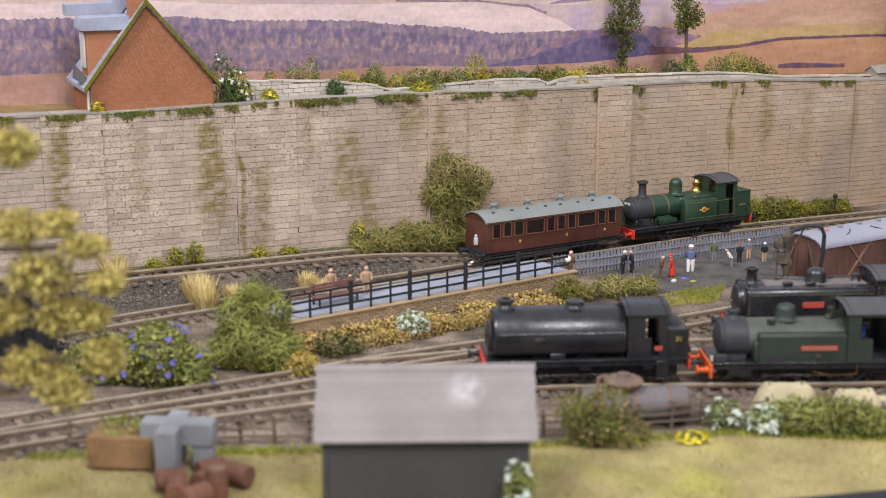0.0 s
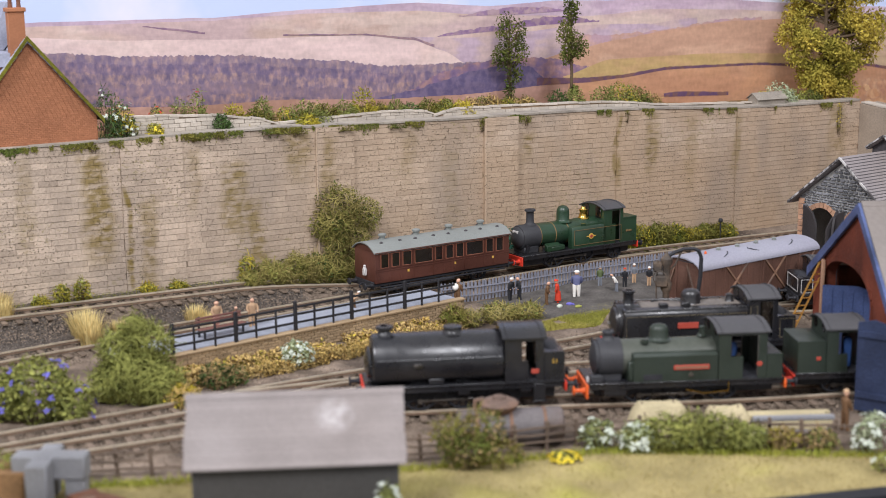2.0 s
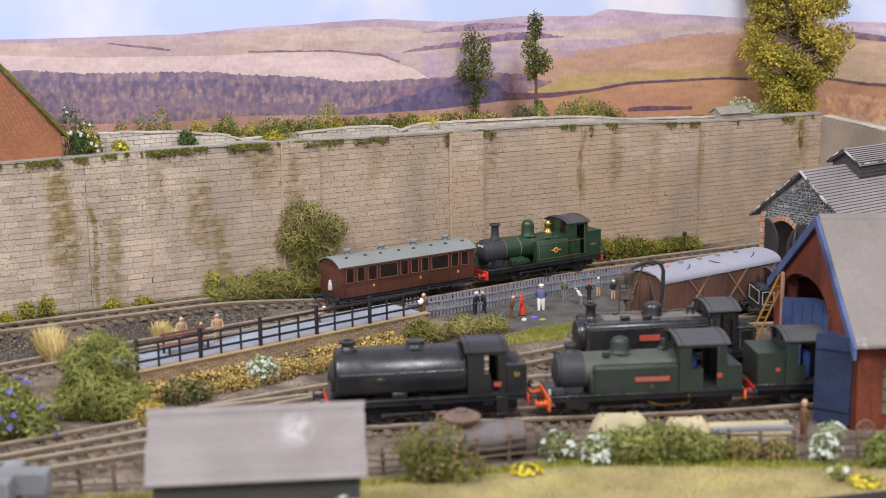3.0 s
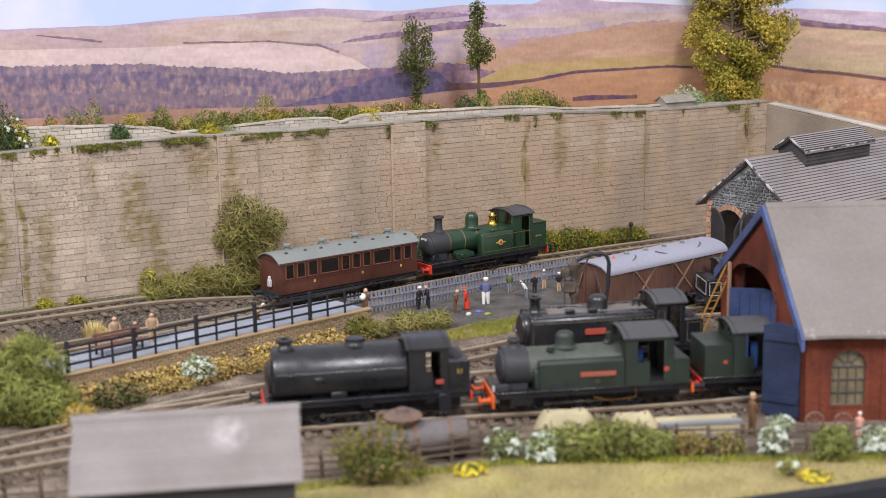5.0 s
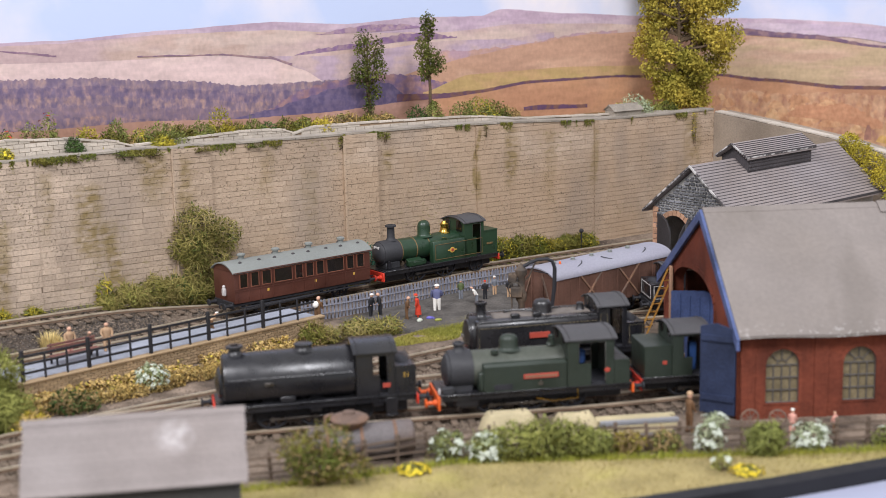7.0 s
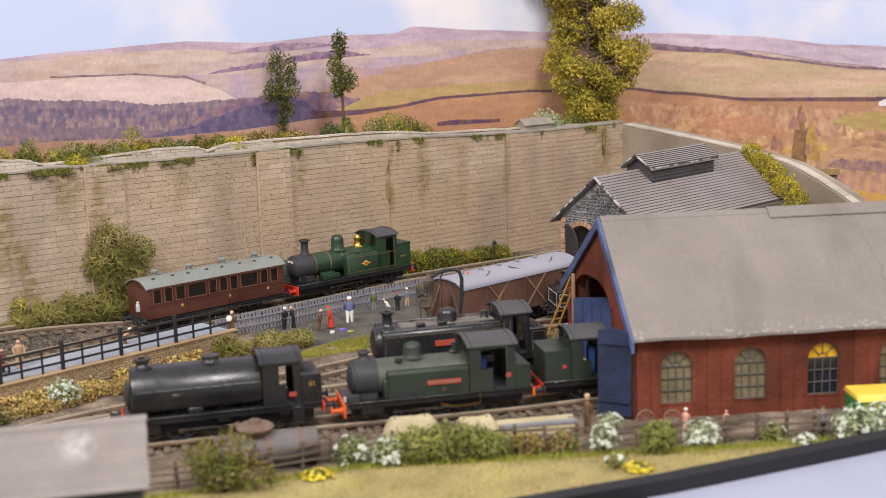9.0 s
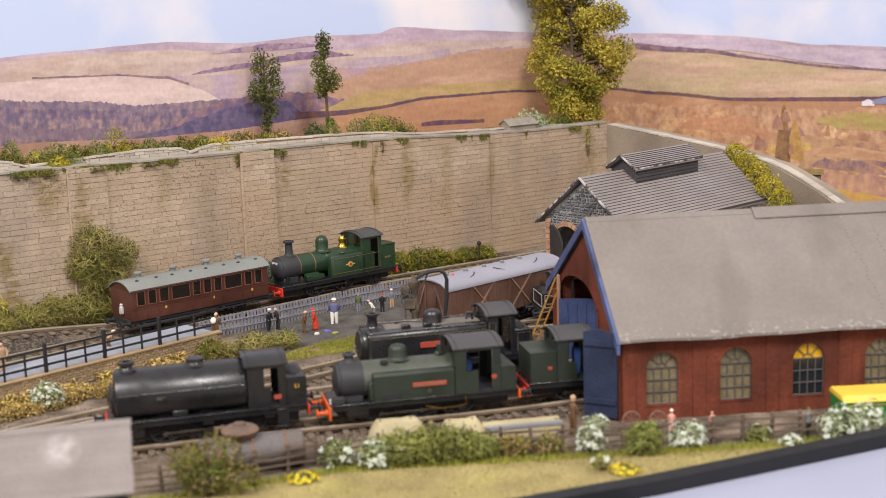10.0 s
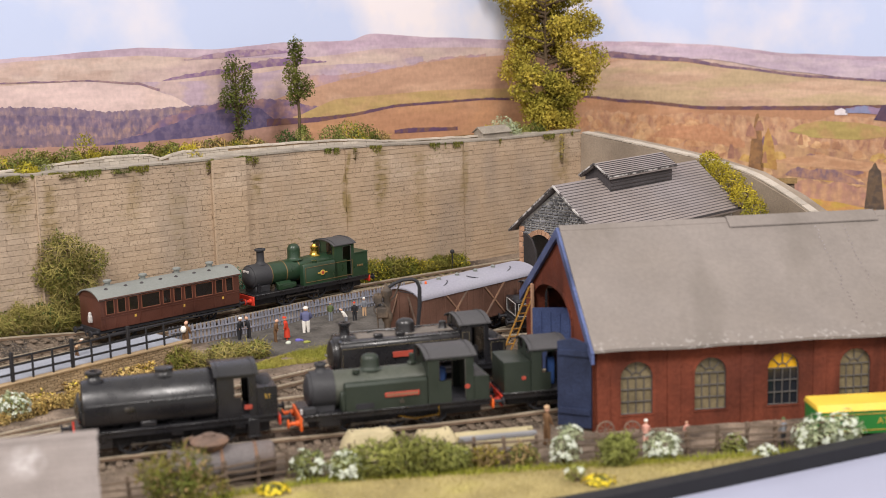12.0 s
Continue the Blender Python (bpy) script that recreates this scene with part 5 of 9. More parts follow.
mat("coach_glass", rgb("1e1a18"), 0.1, vary=0.1, bump=0, spec=0.6)
mat("wagon_brown", rgb("674a3e"), 0.75, vary=0.15, scale=50, bump=0.3, second=rgb("553b30"), amount=0.4, patch=40)
mat("wagon_roof", rgb("9a99a4"), 0.75, vary=0.12, scale=40, bump=0.2, second=rgb("8c8a97"), amount=0.4, patch=20)
mat("cab_blue", rgb("2a4474"), 0.5, vary=0.15, bump=0.1)
mat("skin_paint", rgb("d2a68c"), 0.6, vary=0.1, bump=0)
RAIL_Z = 3.8


def loft(profile, sections):
    """A closed (y, z) profile drawn through sections (x, inset): inset shrinks it towards its middle."""
    g = Geo()
    ys, zs = [p[0] for p in profile], [p[1] for p in profile]
    cy, cz = (min(ys) + max(ys)) / 2, (min(zs) + max(zs)) / 2
    hy, hz = (max(ys) - min(ys)) / 2, (max(zs) - min(zs)) / 2
    n = len(profile)
    for x, inset in sections:
        for y, z in profile:
            g.v.append((x, cy + (y - cy) * (1 - inset / hy), cz + (z - cz) * (1 - inset / hz)))
    for k in range(len(sections) - 1):
        for i in range(n):
            j = (i + 1) % n
            g.f.append((k * n + i, k * n + j, (k + 1) * n + j, (k + 1) * n + i))
    g.f += [tuple(range(n)), tuple((len(sections) - 1) * n + i for i in range(n))]
    return g


def rounded(x0, x1, profile, r=0.8):
    return loft(profile, [(x0, r), (x0 + r * 0.35, r * 0.3), (x0 + r, 0), (x1 - r, 0), (x1 - r * 0.35, r * 0.3), (x1, r)])


def arc(cy, cz, ry, rz, a0, a1, n=14):
    return [(cy + ry * math.cos(radians(a0 + (a1 - a0) * k / n)), cz + rz * math.sin(radians(a0 + (a1 - a0) * k / n))) for k in range(n + 1)]


def wheel_geo(r, w=2.2, spokes=10):
    """A cast wheel in one piece: hub, tapered spokes, flanged tyre."""
    g = Geo()
    n = spokes * 2
    ring = []
    for rad, y in ((0.05, -w / 2 - 0.4), (1.5, -w / 2 - 0.4), (1.5, -0.45), (r - 0.9, -0.45), (r - 0.9, -w / 2), (r, -w / 2), (r, w / 2 - 0.5), (r + 0.8, w / 2 - 0.5), (r + 0.8, w / 2), (r - 0.9, w / 2), (r - 0.9, 0.45), (1.5, 0.45), (1.5, w / 2), (0.05, w / 2)):
        ids = []
        for k in range(n):
            a = 2 * PI * (k // 2) / spokes + (0.5 if k % 2 else -0.5) * (0.8 if rad < 2 else 0.85 / max(rad, 1) * 1.0)
            ids.append(len(g.v))
            g.v.append((rad * math.cos(a), y, rad * math.sin(a)))
        ring.append(ids)
    for q, (lo, hi) in enumerate(zip(ring, ring[1:])):
        for k in range(n):
            if q in (2, 10) and k % 2:
                continue
            j = (k + 1) % n
            g.f.append((lo[k], lo[j], hi[j], hi[k]))
    for k in range(0, n, 2):
        for i in (k, k + 1):
            g.f.append((ring[2][i], ring[3][i], ring[10][i], ring[11][i]))
    for k in range(1, n, 2):
        j = (k + 1) % n
        g.f.append((ring[2][k], ring[2][j], ring[11][j], ring[11][k]))
        g.f.append((ring[3][k], ring[3][j], ring[10][j], ring[10][k]))
    g.f += [tuple(ring[0]), tuple(ring[-1])]
    return g


def buffers(th, x, out, z, mbeam, mbuf, wide=15.5, h=5.4):
    """A buffer beam across the end at x; out is the outward direction along x."""
    beam = part("buffer_beam", Geo().box(min(x, x + out * 1.2), max(x, x + out * 1.2), -wide, wide, z - h / 2, z + h / 2, 0.25), mbeam, th, "bright painted buffer beam")
    for y in (-11, 11):
        g = Geo().lathe([(1.9, 0), (1.7, 1.6), (1.15, 1.8), (1.15, 4.6), (2.6, 4.9), (2.7, 5.4), (2.2, 5.8)], axis="x", n=14)
        if out < 0:
            g.v = [(-a, b, c) for a, b, c in g.v]
        g.v = [(a + x + out * 1.2, b + y, c + z) for a, b, c in g.v]
        part("buffer", g, mbuf, beam)
    hook = Geo().tube([(x, 0, z), (x + out * 3.5, 0, z), (x + out * 4.6, 0, z - 1.6), (x + out * 3.8, 0, z - 4)], 0.55, 5)
    part("coupling", hook, MAT["iron_black"], beam)


def chassis(th, x0, x1, plate_z, wheels, r, body, mbeam, wide=15.0, rear_beam=True, beam_h=5.4):
    part("running_plate", Geo().box(x0, x1, -wide, wide, plate_z, plate_z + 1.3, 0.2), body, th)
    part("underframe", Geo().box(x0 + 4, x1 - 4, -8.5, 8.5, 4.5, plate_z + 0.2, 0.3), MAT["iron_black"], th)
    part("valance", Geo().box(x0 + 1, x1 - 1, -wide + 0.6, -wide + 1.4, plate_z - 2.6, plate_z + 0.1), body, th)
    buffers(th, x0, -1, plate_z - beam_h / 2 + 0.3, mbeam, MAT["iron_black"] if beam_h < 6 else mbeam, wide, beam_h)
    if rear_beam:
        buffers(th, x1, 1, plate_z - 2.4, mbeam, MAT["iron_black"], wide)
    wm = mesh_of("wheel", wheel_geo(r), MAT["iron_black"])
    for x in wheels:
        for y in (-8.6, 8.6):
            ob = new("wheel", wm)
            ob.parent = th
            ob.location = (x * MM, y * MM, r * MM)
    rod = Geo()
    for y in (-10.6, 10.6):
        rod.box(wheels[0] - 1.5, wheels[-1] + 1.5, y - 0.4, y + 0.4, r - 3.4, r - 2.0, 0.15)
        for x in wheels:
            rod.cyl((x, y - 0.7, r - 2.7), (x, y + 0.7, r - 2.7), 1.3, n=8)
    part("coupling_rod", rod, MAT["steel"], th, "steel coupling rods")


def roof_arc(hw, z1, rise, n=16):
    """A shallow roof line, steepest at its edges."""
    ys = [hw * math.cos(PI * k / n) for k in range(n + 1)]
    return [(y, z1 + rise * (1 - abs(y / hw) ** 2.3)) for y in ys]


def cab(th, x0, x1, z0, z1, roof_z, m, mroof, hw=14.6, opening=(0.35, 0.75), sill=None, rect=True):
    """A cab: pierced sides, spectacle plates and a curved roof."""
    z1 += (roof_z - z1) * 0.5
    sill = (z0 + z1) / 2 - 1 if sill is None else sill
    xa, xb = x0 + (x1 - x0) * opening[0], x0 + (x1 - x0) * opening[1]
    top = z1 - 2.6
    c = None
    for y in (-hw, hw - 0.8):
        g = Geo()
        ya, yb = y, y + 0.8
        g.box(x0, xa, ya, yb, z0, z1).box(xb, x1, ya, yb, z0, z1).box(xa, xb, ya, yb, top, z1)
        g.box(xa, xa + (xb - xa) * 0.45, ya, yb, z0, sill)
        s = part("cab_side", g, m, th)
        e = 0.35 if y < 0 else -0.35
        fr = Geo().tube([(xa, y + 0.4, sill), (xa, y + 0.4, top), (xb, y + 0.4, top), (xb, y + 0.4, z0 + 2)], 0.45, 5)
        part("door_beading", fr, MAT["steel"] if m is not MAT["loco_black"] else m, s)
    for x in (x0, x1 - 0.8):
        g = Geo().prism([(-hw + 0.8, z0), (hw - 0.8, z0), (hw - 0.8, z1)] + roof_arc(hw - 0.8, z1, roof_z - z1 - 0.4, 12)[1:-1] + [(-hw + 0.8, z1)], x, x + 0.8, "x")
        sp = part("cab_plate", g, m, th)
        for y in (-7, 7):
            part("spectacle", Geo().cyl((x - 0.3, y, z1 - 1.5), (x + 1.1, y, z1 - 1.5), 3.0, n=14), MAT["coach_glass"], sp, "round dark cab window")
    prof = roof_arc(hw + 1.0, z1 - 0.4, roof_z - z1 + 0.6) + roof_arc(hw + 1.0, z1 - 1.2, roof_z - z1 + 0.6)[::-1]
    rf = part("cab_roof", Geo().prism(prof, x0 - 1.5, x1 + 1.5, "x"), mroof, th, "curved cab roof")
    rib = Geo()
    for x in (x0 + 1, x1 - 1):
        rib.tube([(x, y, z + 0.35) for y, z in roof_arc(hw + 0.9, z1 - 0.4, roof_z - z1 + 0.6, 14)], 0.3, 4)
    part("roof_rib", rib, mroof, rf)
    part("cab_floor", Geo().box(x0 + 0.8, x1 - 0.8, -hw + 0.8, hw - 0.8, z0, z0 + 0.8), MAT["iron_black"], th)
    part("backhead", Geo().box(x0 + 0.8, x0 + 4, -7, 7, z0 + 0.8, z1 - 4, 0.8), MAT["iron_black"], th)


def chimney(th, x, z0, z1, r, m, cap=1.35, mcap=None):
    h = z1 - z0
    ch = part("chimney", Geo().lathe([(r * 1.7, 0), (r * 1.25, 1.0), (r, 2.4), (r * 0.95, h - 2.4), (r, h - 2.0), (r * cap, h - 1.6), (r * cap, h - 0.4), (r * cap * 0.9, h), (r * 0.7, h), (r * 0.7, h - 2)], (x, 0, z0), n=20), m, th)
    return ch


def dome(th, x, z0, z1, r, m, name="dome", label=""):
    h = z1 - z0
    return part(name, Geo().lathe([(r * 1.45, 0), (r * 1.12, 0.8), (r, 1.8), (r, h * 0.62), (r * 0.92, h * 0.78), (r * 0.7, h * 0.92), (r * 0.35, h * 0.985), (0.05, h)], (x, 0, z0), n=22), m, th, label)


def text_ob(name, body, size, m, parent, mtx, label=""):
    cu = bpy.data.curves.new(name, "FONT")
    cu.body, cu.size, cu.align_x, cu.align_y, cu.extrude = body, size * MM, "CENTER", "CENTER", 0.00008
    tmp = bpy.data.objects.new(name, cu)
    scene.collection.objects.link(tmp)
    bpy.context.view_layer.update()
    me = bpy.data.meshes.new_from_object(tmp)
    bpy.data.objects.remove(tmp)
    me.materials.clear()
    me.materials.append(m)
    ob = new(name, me)
    ob.parent = parent
    ob.matrix_local = mtx
    if label:
        ob["label"] = label
    return ob


def side_face(x, y, z):
    """Pose of lettering on a near side, facing -y."""
    return pose(x * MM, y * MM, z * MM, 90, 0, 0)


def saddle_tank():
    th = thing("saddle_tank_engine", "glossy black saddle tank engine with red buffer beams", "locomotive", -209, -16, RAIL_Z, 16.5, "tank engines")
    K = MAT["loco_black"]
    chassis(th, -52, 50, 14.5, (-24, -2, 20), 8.6, K, MAT["buffer_red"])
    prof = [(-12.5, 18.5), (12.5, 18.5), (14.3, 20.5)] + arc(0, 26.5, 14.8, 15.5, 0, 180, 18) + [(-14.3, 20.5)]
    tank = part("saddle_tank", rounded(-48, 19, prof, 1.6), K, th, "long rounded gloss black saddle tank")
    part("tank_handrail", Geo().tube([(-46, -15.6, 31), (17, -15.6, 31)], 0.3, 5), K, tank)
    for x in (-36, -14, 8):
        part("handrail_knob", Geo().cyl((x, -14.4, 31), (x, -15.8, 31), 0.35, n=6), K, tank)
    part("tank_plate", Geo().box(-27.5, -23, -15.3, -14.6, 26.2, 28.2, 0.15), MAT["steel"], tank, "small pale works plate")
    part("boiler", Geo().cyl((-49, 0, 21), (19, 0, 21), 9.5, n=24), K, th)
    part("smokebox_door", Geo().lathe([(9.4, 0), (8.6, -1.2), (4, -2.6), (0.1, -3.0)], (-48.8, 0, 26), "x", 22), K, th)
    chimney(th, -41, 41, 46.5, 3.1, K, 1.45)
    dome(th, -6, 41, 45.4, 4.6, K, "filler_cap")
    part("filler_lid", Geo().lathe([(4.9, 0), (4.9, 1.0), (3.5, 1.5), (0.1, 1.6)], (-6, 0, 43.8), n=18), K, th)
    cab(th, 19, 39, 15.8, 37, 45, K, K, opening=(0.42, 0.82))
    part("bunker", rounded(39, 50, [(-14.6, 15.8), (14.6, 15.8), (14.6, 32), (-14.6, 32)], 0.6), K, th)
    part("coal", Geo().ball((44, 0, 31), 9, 0.55, 1.3, 0.32, 12), MAT["iron_black"], th, "heap of black coal")
    text_ob("number", "51", 3.5, MAT["gold_paint"], th, side_face(44.8, -14.75, 26.6), "gold painted running number")
    part("number_plate", Geo().box(32.5, 36.5, -15.0, -14.5, 20.2, 22.8, 0.1), MAT["plate_red"], th, "small red plate")
    for x in (-40, -2, 30):
        part("spring_bracket", Geo().box(x - 3, x + 3, -14, -12.5, 9.5, 14.4, 0.4), K, th)
    part("sandbox", Geo().box(-20, -12, -14.2, -9, 15.8, 19.5, 0.6), K, th)
    part("cylinder_block", Geo().box(-46, -34, -13.5, 13.5, 5.5, 13.5, 1.0), K, th)
    part("cab_step", Geo().box(34, 40, -15, -12, 4.0, 14.4, 0.3).box(33.5, 40.5, -16, -13, 4, 4.8, 0.1), K, th)
    return th


saddle_tank().scale = (0.97, 0.95, 0.9)


def industrial_tank():
    th = thing("side_tank_engine", "dark green industrial tank engine with orange buffer beam and red nameplate", "locomotive", -104, 10.5, RAIL_Z, 14.5, "tank engines")
    GR = MAT["industrial_green"]
    chassis(th, -45, 49, 12.5, (-20, 0, 20), 7.6, MAT["loco_black"], MAT["buffer_orange"], beam_h=8.0)
    part("smokebox", Geo().lathe([(11.0, 0), (11.6, 0.8), (11.6, 11)], (-39, 0, 24.5), "x", 28), MAT["smokebox_grey"], th, "grey cylindrical smokebox")
    part("smokebox_door", Geo().lathe([(10.2, 0), (9.4, -1.4), (5, -2.8), (0.1, -3.2)], (-39, 0, 24.5), "x", 24), MAT["smokebox_grey"], th)
    part("smokebox_saddle", Geo().box(-39, -28, -9, 9, 13, 19, 0.8), MAT["smokebox_grey"], th)
    tank_side = [(-14.6, 13.8), (14.6, 13.8), (14.6, 28.6), (13.2, 30.0), (-13.2, 30.0), (-14.6, 28.6)]
    tank = part("side_tank", rounded(-24, 17, tank_side, 0.9), GR, th, "dark green side tanks with rounded top edges")
    part("boiler", Geo().lathe([(11.0, -28), (11.0, 17)], (0, 0, 24.2), "x", 28), MAT["dusty_green"], th, "dusty green boiler top")
    part("boiler_band", Geo().lathe([(11.05, -12.4), (11.25, -12.2), (11.25, -11.4), (11.05, -11.2)], (0, 0, 24.2), "x", 28), MAT["dusty_green"], th)
    part("tank_platform", Geo().box(-26, -23.5, -14, 14, 13.8, 25.5, 0.6), GR, th)
    part("access_hole", Geo().box(-19, -10, -14.75, -14.2, 14.5, 18, 0.1), MAT["iron_black"], tank)
    part("nameplate", Geo().box(-4.6, 12.4, -15.2, -14.5, 20.4, 23.2, 0.15), MAT["plate_red"], th, "red nameplate with illegible raised lettering")
    nb = Geo()
    for k in range(12):
        nb.box(-3.6 + k * 1.3, -2.8 + k * 1.3, -15.32, -15.15, 21.1, 22.5)
    part("nameplate_relief", nb, MAT["lining"], th)
    em = Geo().lathe([(0.1, -0.2), (1.2, -0.15), (1.3, 0)], (3.8, -14.6, 17.2), "y", 12).box(2.7, 4.9, -14.9, -14.5, 16.0, 16.5).box(3.4, 4.2, -14.9, -14.5, 17.8, 19.2)
    part("emblem", em, MAT["steel"], th, "small pale emblem")
    chimney(th, -33.5, 35.2, 41, 2.4, MAT["smokebox_grey"], 1.25)
    dome(th, -9, 34.5, 44.0, 4.6, GR, "dome", "tall rounded green dome")
    sv = Geo().lathe([(2.6, 0), (2.2, 1), (1.3, 1.6), (1.3, 5), (1.7, 5.4), (1.0, 6)], (12, 0, 35.8), n=14).lathe([(0.9, 0), (0.7, 4), (1.0, 4.4)], (12, -2.4, 36), n=10).lathe([(0.9, 0), (0.7, 4), (1.0, 4.4)], (12, 2.4, 36), n=10)
    part("safety_valve", sv, GR, th)
    part("filler", Geo().cyl((-17, -6, 34.2), (-17, -6, 36.4), 1.8, n=12), GR, th)
    cab(th, 17, 40, 13.8, 39, 45.5, GR, MAT["loco_roof"], hw=14.9, opening=(0.24, 0.82), sill=27)
    part("cab_interior", Geo().box(22, 28, -6, 0, 24, 33, 1.0), MAT["cab_blue"], th, "blue painted cab fitting")
    part("bunker", rounded(40, 48, [(-14.9, 13.8), (14.9, 13.8), (14.9, 28), (-14.9, 28)], 0.6), GR, th)
    part("bunker_slope", Geo().prism([(40, 28), (47, 28), (40, 33)], -14, 14, "y"), MAT["loco_roof"], th)
    part("number_plate", Geo().lathe([(0.1, -0.3), (1.4, -0.25), (1.5, 0)], (36.6, -14.9, 22.5), "y", 14), MAT["plate_red"], th, "oval red number plate")
    part("front_step", Geo().box(-44, -38, -14, -10, 13.8, 18, 0.5), MAT["smokebox_grey"], th)
    part("cylinder_block", Geo().box(-38, -26, -14, -8, 5, 12.4, 1.2).box(-38, -26, 8, 14, 5, 12.4, 1.2), MAT["loco_black"], th)
    part("injector_pipe", Geo().tube([(22, -14.2, 12), (22, -14.6, 7), (10, -14.6, 6), (2, -13, 8)], 0.5, 5), MAT["brass"], th, "copper injector pipe")
    part("lamp_iron", Geo().box(-45.5, -44.5, -12, -10.8, 13.8, 17, 0.1), MAT["white_paint"], th)
    return th


industrial_tank().scale = (1.06, 0.92, 0.87)


def cab_engine():
    th = thing("green_tank_engine", "dark green tank engine nosing into the shed, blue driver in cab", "locomotive", -9.4, 39, RAIL_Z, 12.5, "tank engines")
    GR = MAT["industrial_green"]
    chassis(th, -44, 50, 12.5, (-20, 0, 22), 7.6, MAT["loco_black"], MAT["buffer_red"], beam_h=7.0)
    part("bunker", rounded(-43, -26, [(-14.6, 13.8), (14.6, 13.8), (14.6, 33), (-14.6, 33)], 0.7), GR, th)
    cab(th, -26, -4, 13.8, 37, 44.5, GR, MAT["loco_roof"], hw=14.8, opening=(0.3, 0.86), sill=25)
    part("side_tank", rounded(-4, 34, [(-14.6, 13.8), (14.6, 13.8), (14.6, 29), (12, 31), (-12, 31), (-14.6, 29)], 0.7), GR, th)
    part("smokebox", Geo().cyl((34, 0, 24), (46, 0, 24), 11, n=24), MAT["smokebox_grey"], th)
    chimney(th, 40, 34, 42, 2.6, MAT["smokebox_grey"])
    part("cab_panel", Geo().box(-14, -9.5, -9, -4, 15, 33, 0.8), MAT["cab_blue"], th, "blue painted figure in the cab")
    part("number_plate", Geo().box(-32, -29.4, -15.0, -14.5, 21.4, 23.6, 0.1), MAT["plate_red"], th, "small red number plate")
    part("safety_chain", Geo().tube([(-45, -5, 9), (-48, -4, 6), (-50, -2, 9)], 0.6, 5), MAT["buffer_red"], th)
    return th


cab_engine().scale = (0.88, 0.88, 0.86)


def pannier_tank(x, y, rz, plate=True, label="", name="pannier_tank_engine"):
    th = thing(name, label, "locomotive", x, y, RAIL_Z, rz, "tank engines")
    K = MAT["loco_black"]
    chassis(th, -52, 54, 14.0, (-26, -2, 22), 8.4, K, MAT["buffer_red"] if plate else MAT["iron_black"])
    part("smokebox", Geo().lathe([(10.6, 0), (11.2, 0.8), (11.2, 13)], (-48, 0, 26.5), "x", 26), K, th)
    sdoor = part("smokebox_door", Geo().lathe([(9.8, 0), (9.0, -1.3), (5, -2.7), (0.1, -3.1)], (-48, 0, 26.5), "x", 24), K, th)
    part("door_handle", Geo().tube([(-51.6, -4, 26.5), (-51.6, 4, 26.5)], 0.3, 5).cyl((-50.5, 0, 26.5), (-52.4, 0, 26.5), 0.8, n=8), MAT["steel"], sdoor)
    part("boiler", Geo().cyl((-36, 0, 26.5), (28, 0, 26.5), 10.2, n=26), K, th)
    for s in (-1, 1):
        prof = [(s * 6.5, 18.5), (s * 14.4, 18.5), (s * 14.6, 33)] + [(s * (10.8 + 3.8 * math.cos(radians(a))), 33 + 3.8 * math.sin(radians(a))) for a in (20, 45, 70, 90)] + [(s * 6.5, 36.8)]
        tk = part("pannier_tank", rounded(-46, 26, prof, 0.7), K, th, "long black pannier tank with rounded top edge")
        ln = Geo()
        ln.tube([(-45, s * 14.9, 20), (25, s * 14.9, 20), (25, s * 14.9, 33), (-45, s * 14.9, 33), (-45, s * 14.9, 20)], 0.16, 4)
        part("lining", ln, MAT["lining"], tk)
        part("grab_rail", Geo().tube([(-45, s * 13.2, 36.6), (25, s * 13.2, 36.6)], 0.3, 5), K if plate else MAT["steel"], tk)
    part("tank_top", Geo().box(-34, 24, -6.6, 6.6, 34.6, 37.2, 0.6), MAT["loco_black_dusty"], th, "dusty black tank top")
    for xx in (-22, -9):
        part("filler", Geo().box(xx - 2.5, xx + 2.5, -9, -5, 36.6, 39.2, 0.5), K, th)
    part("top_pipe", Geo().tube([(-26, 4, 37.8), (-20, 6, 38.4), (-10, 2, 38.4), (8, 6, 38)], 0.6, 5), K, th)
    chimney(th, -40.5, 36.5, 46.5, 3.0, K, 1.2)
    dome(th, -8 + 4, 36, 45.8, 5.6, K, "dome", "black rounded dome")
    part("safety_valve", Geo().lathe([(3.2, 0), (2.4, 1), (2.0, 3.8), (2.4, 4.4), (1.4, 5)], (19, 0, 36.8), n=14), K, th)
    cab(th, 26, 43, 15.3, 38.5, 45.5, K, MAT["loco_roof"], hw=14.6, opening=(0.38, 0.86))
    part("bunker", rounded(43, 54, [(-14.6, 15.3), (14.6, 15.3), (14.6, 30), (-14.6, 30)], 0.6), K, th)
    lb = Geo().tube([(44.5, -14.9, 17), (52.5, -14.9, 17), (52.5, -14.9, 28.5), (44.5, -14.9, 28.5), (44.5, -14.9, 17)], 0.16, 4)
    lb.tube([(27, -14.9, 17), (31, -14.9, 17), (31, -14.9, 36.5), (27, -14.9, 36.5), (27, -14.9, 17)], 0.16, 4)
    if not plate:
        lb.tube([(44.5, 14.9, 17), (52.5, 14.9, 17), (52.5, 14.9, 28.5), (44.5, 14.9, 28.5), (44.5, 14.9, 17)], 0.3, 4).tube([(54.2, -12, 17), (54.2, 12, 17), (54.2, 12, 28.5), (54.2, -12, 28.5), (54.2, -12, 17)], 0.3, 4)
    part("lining", lb, MAT["lining"] if plate else MAT["white_paint"], th)
    part("coal", Geo().ball((48, 0, 29), 9, 0.55, 1.3, 0.35, 12), MAT["iron_black"], th, "heap of black coal")
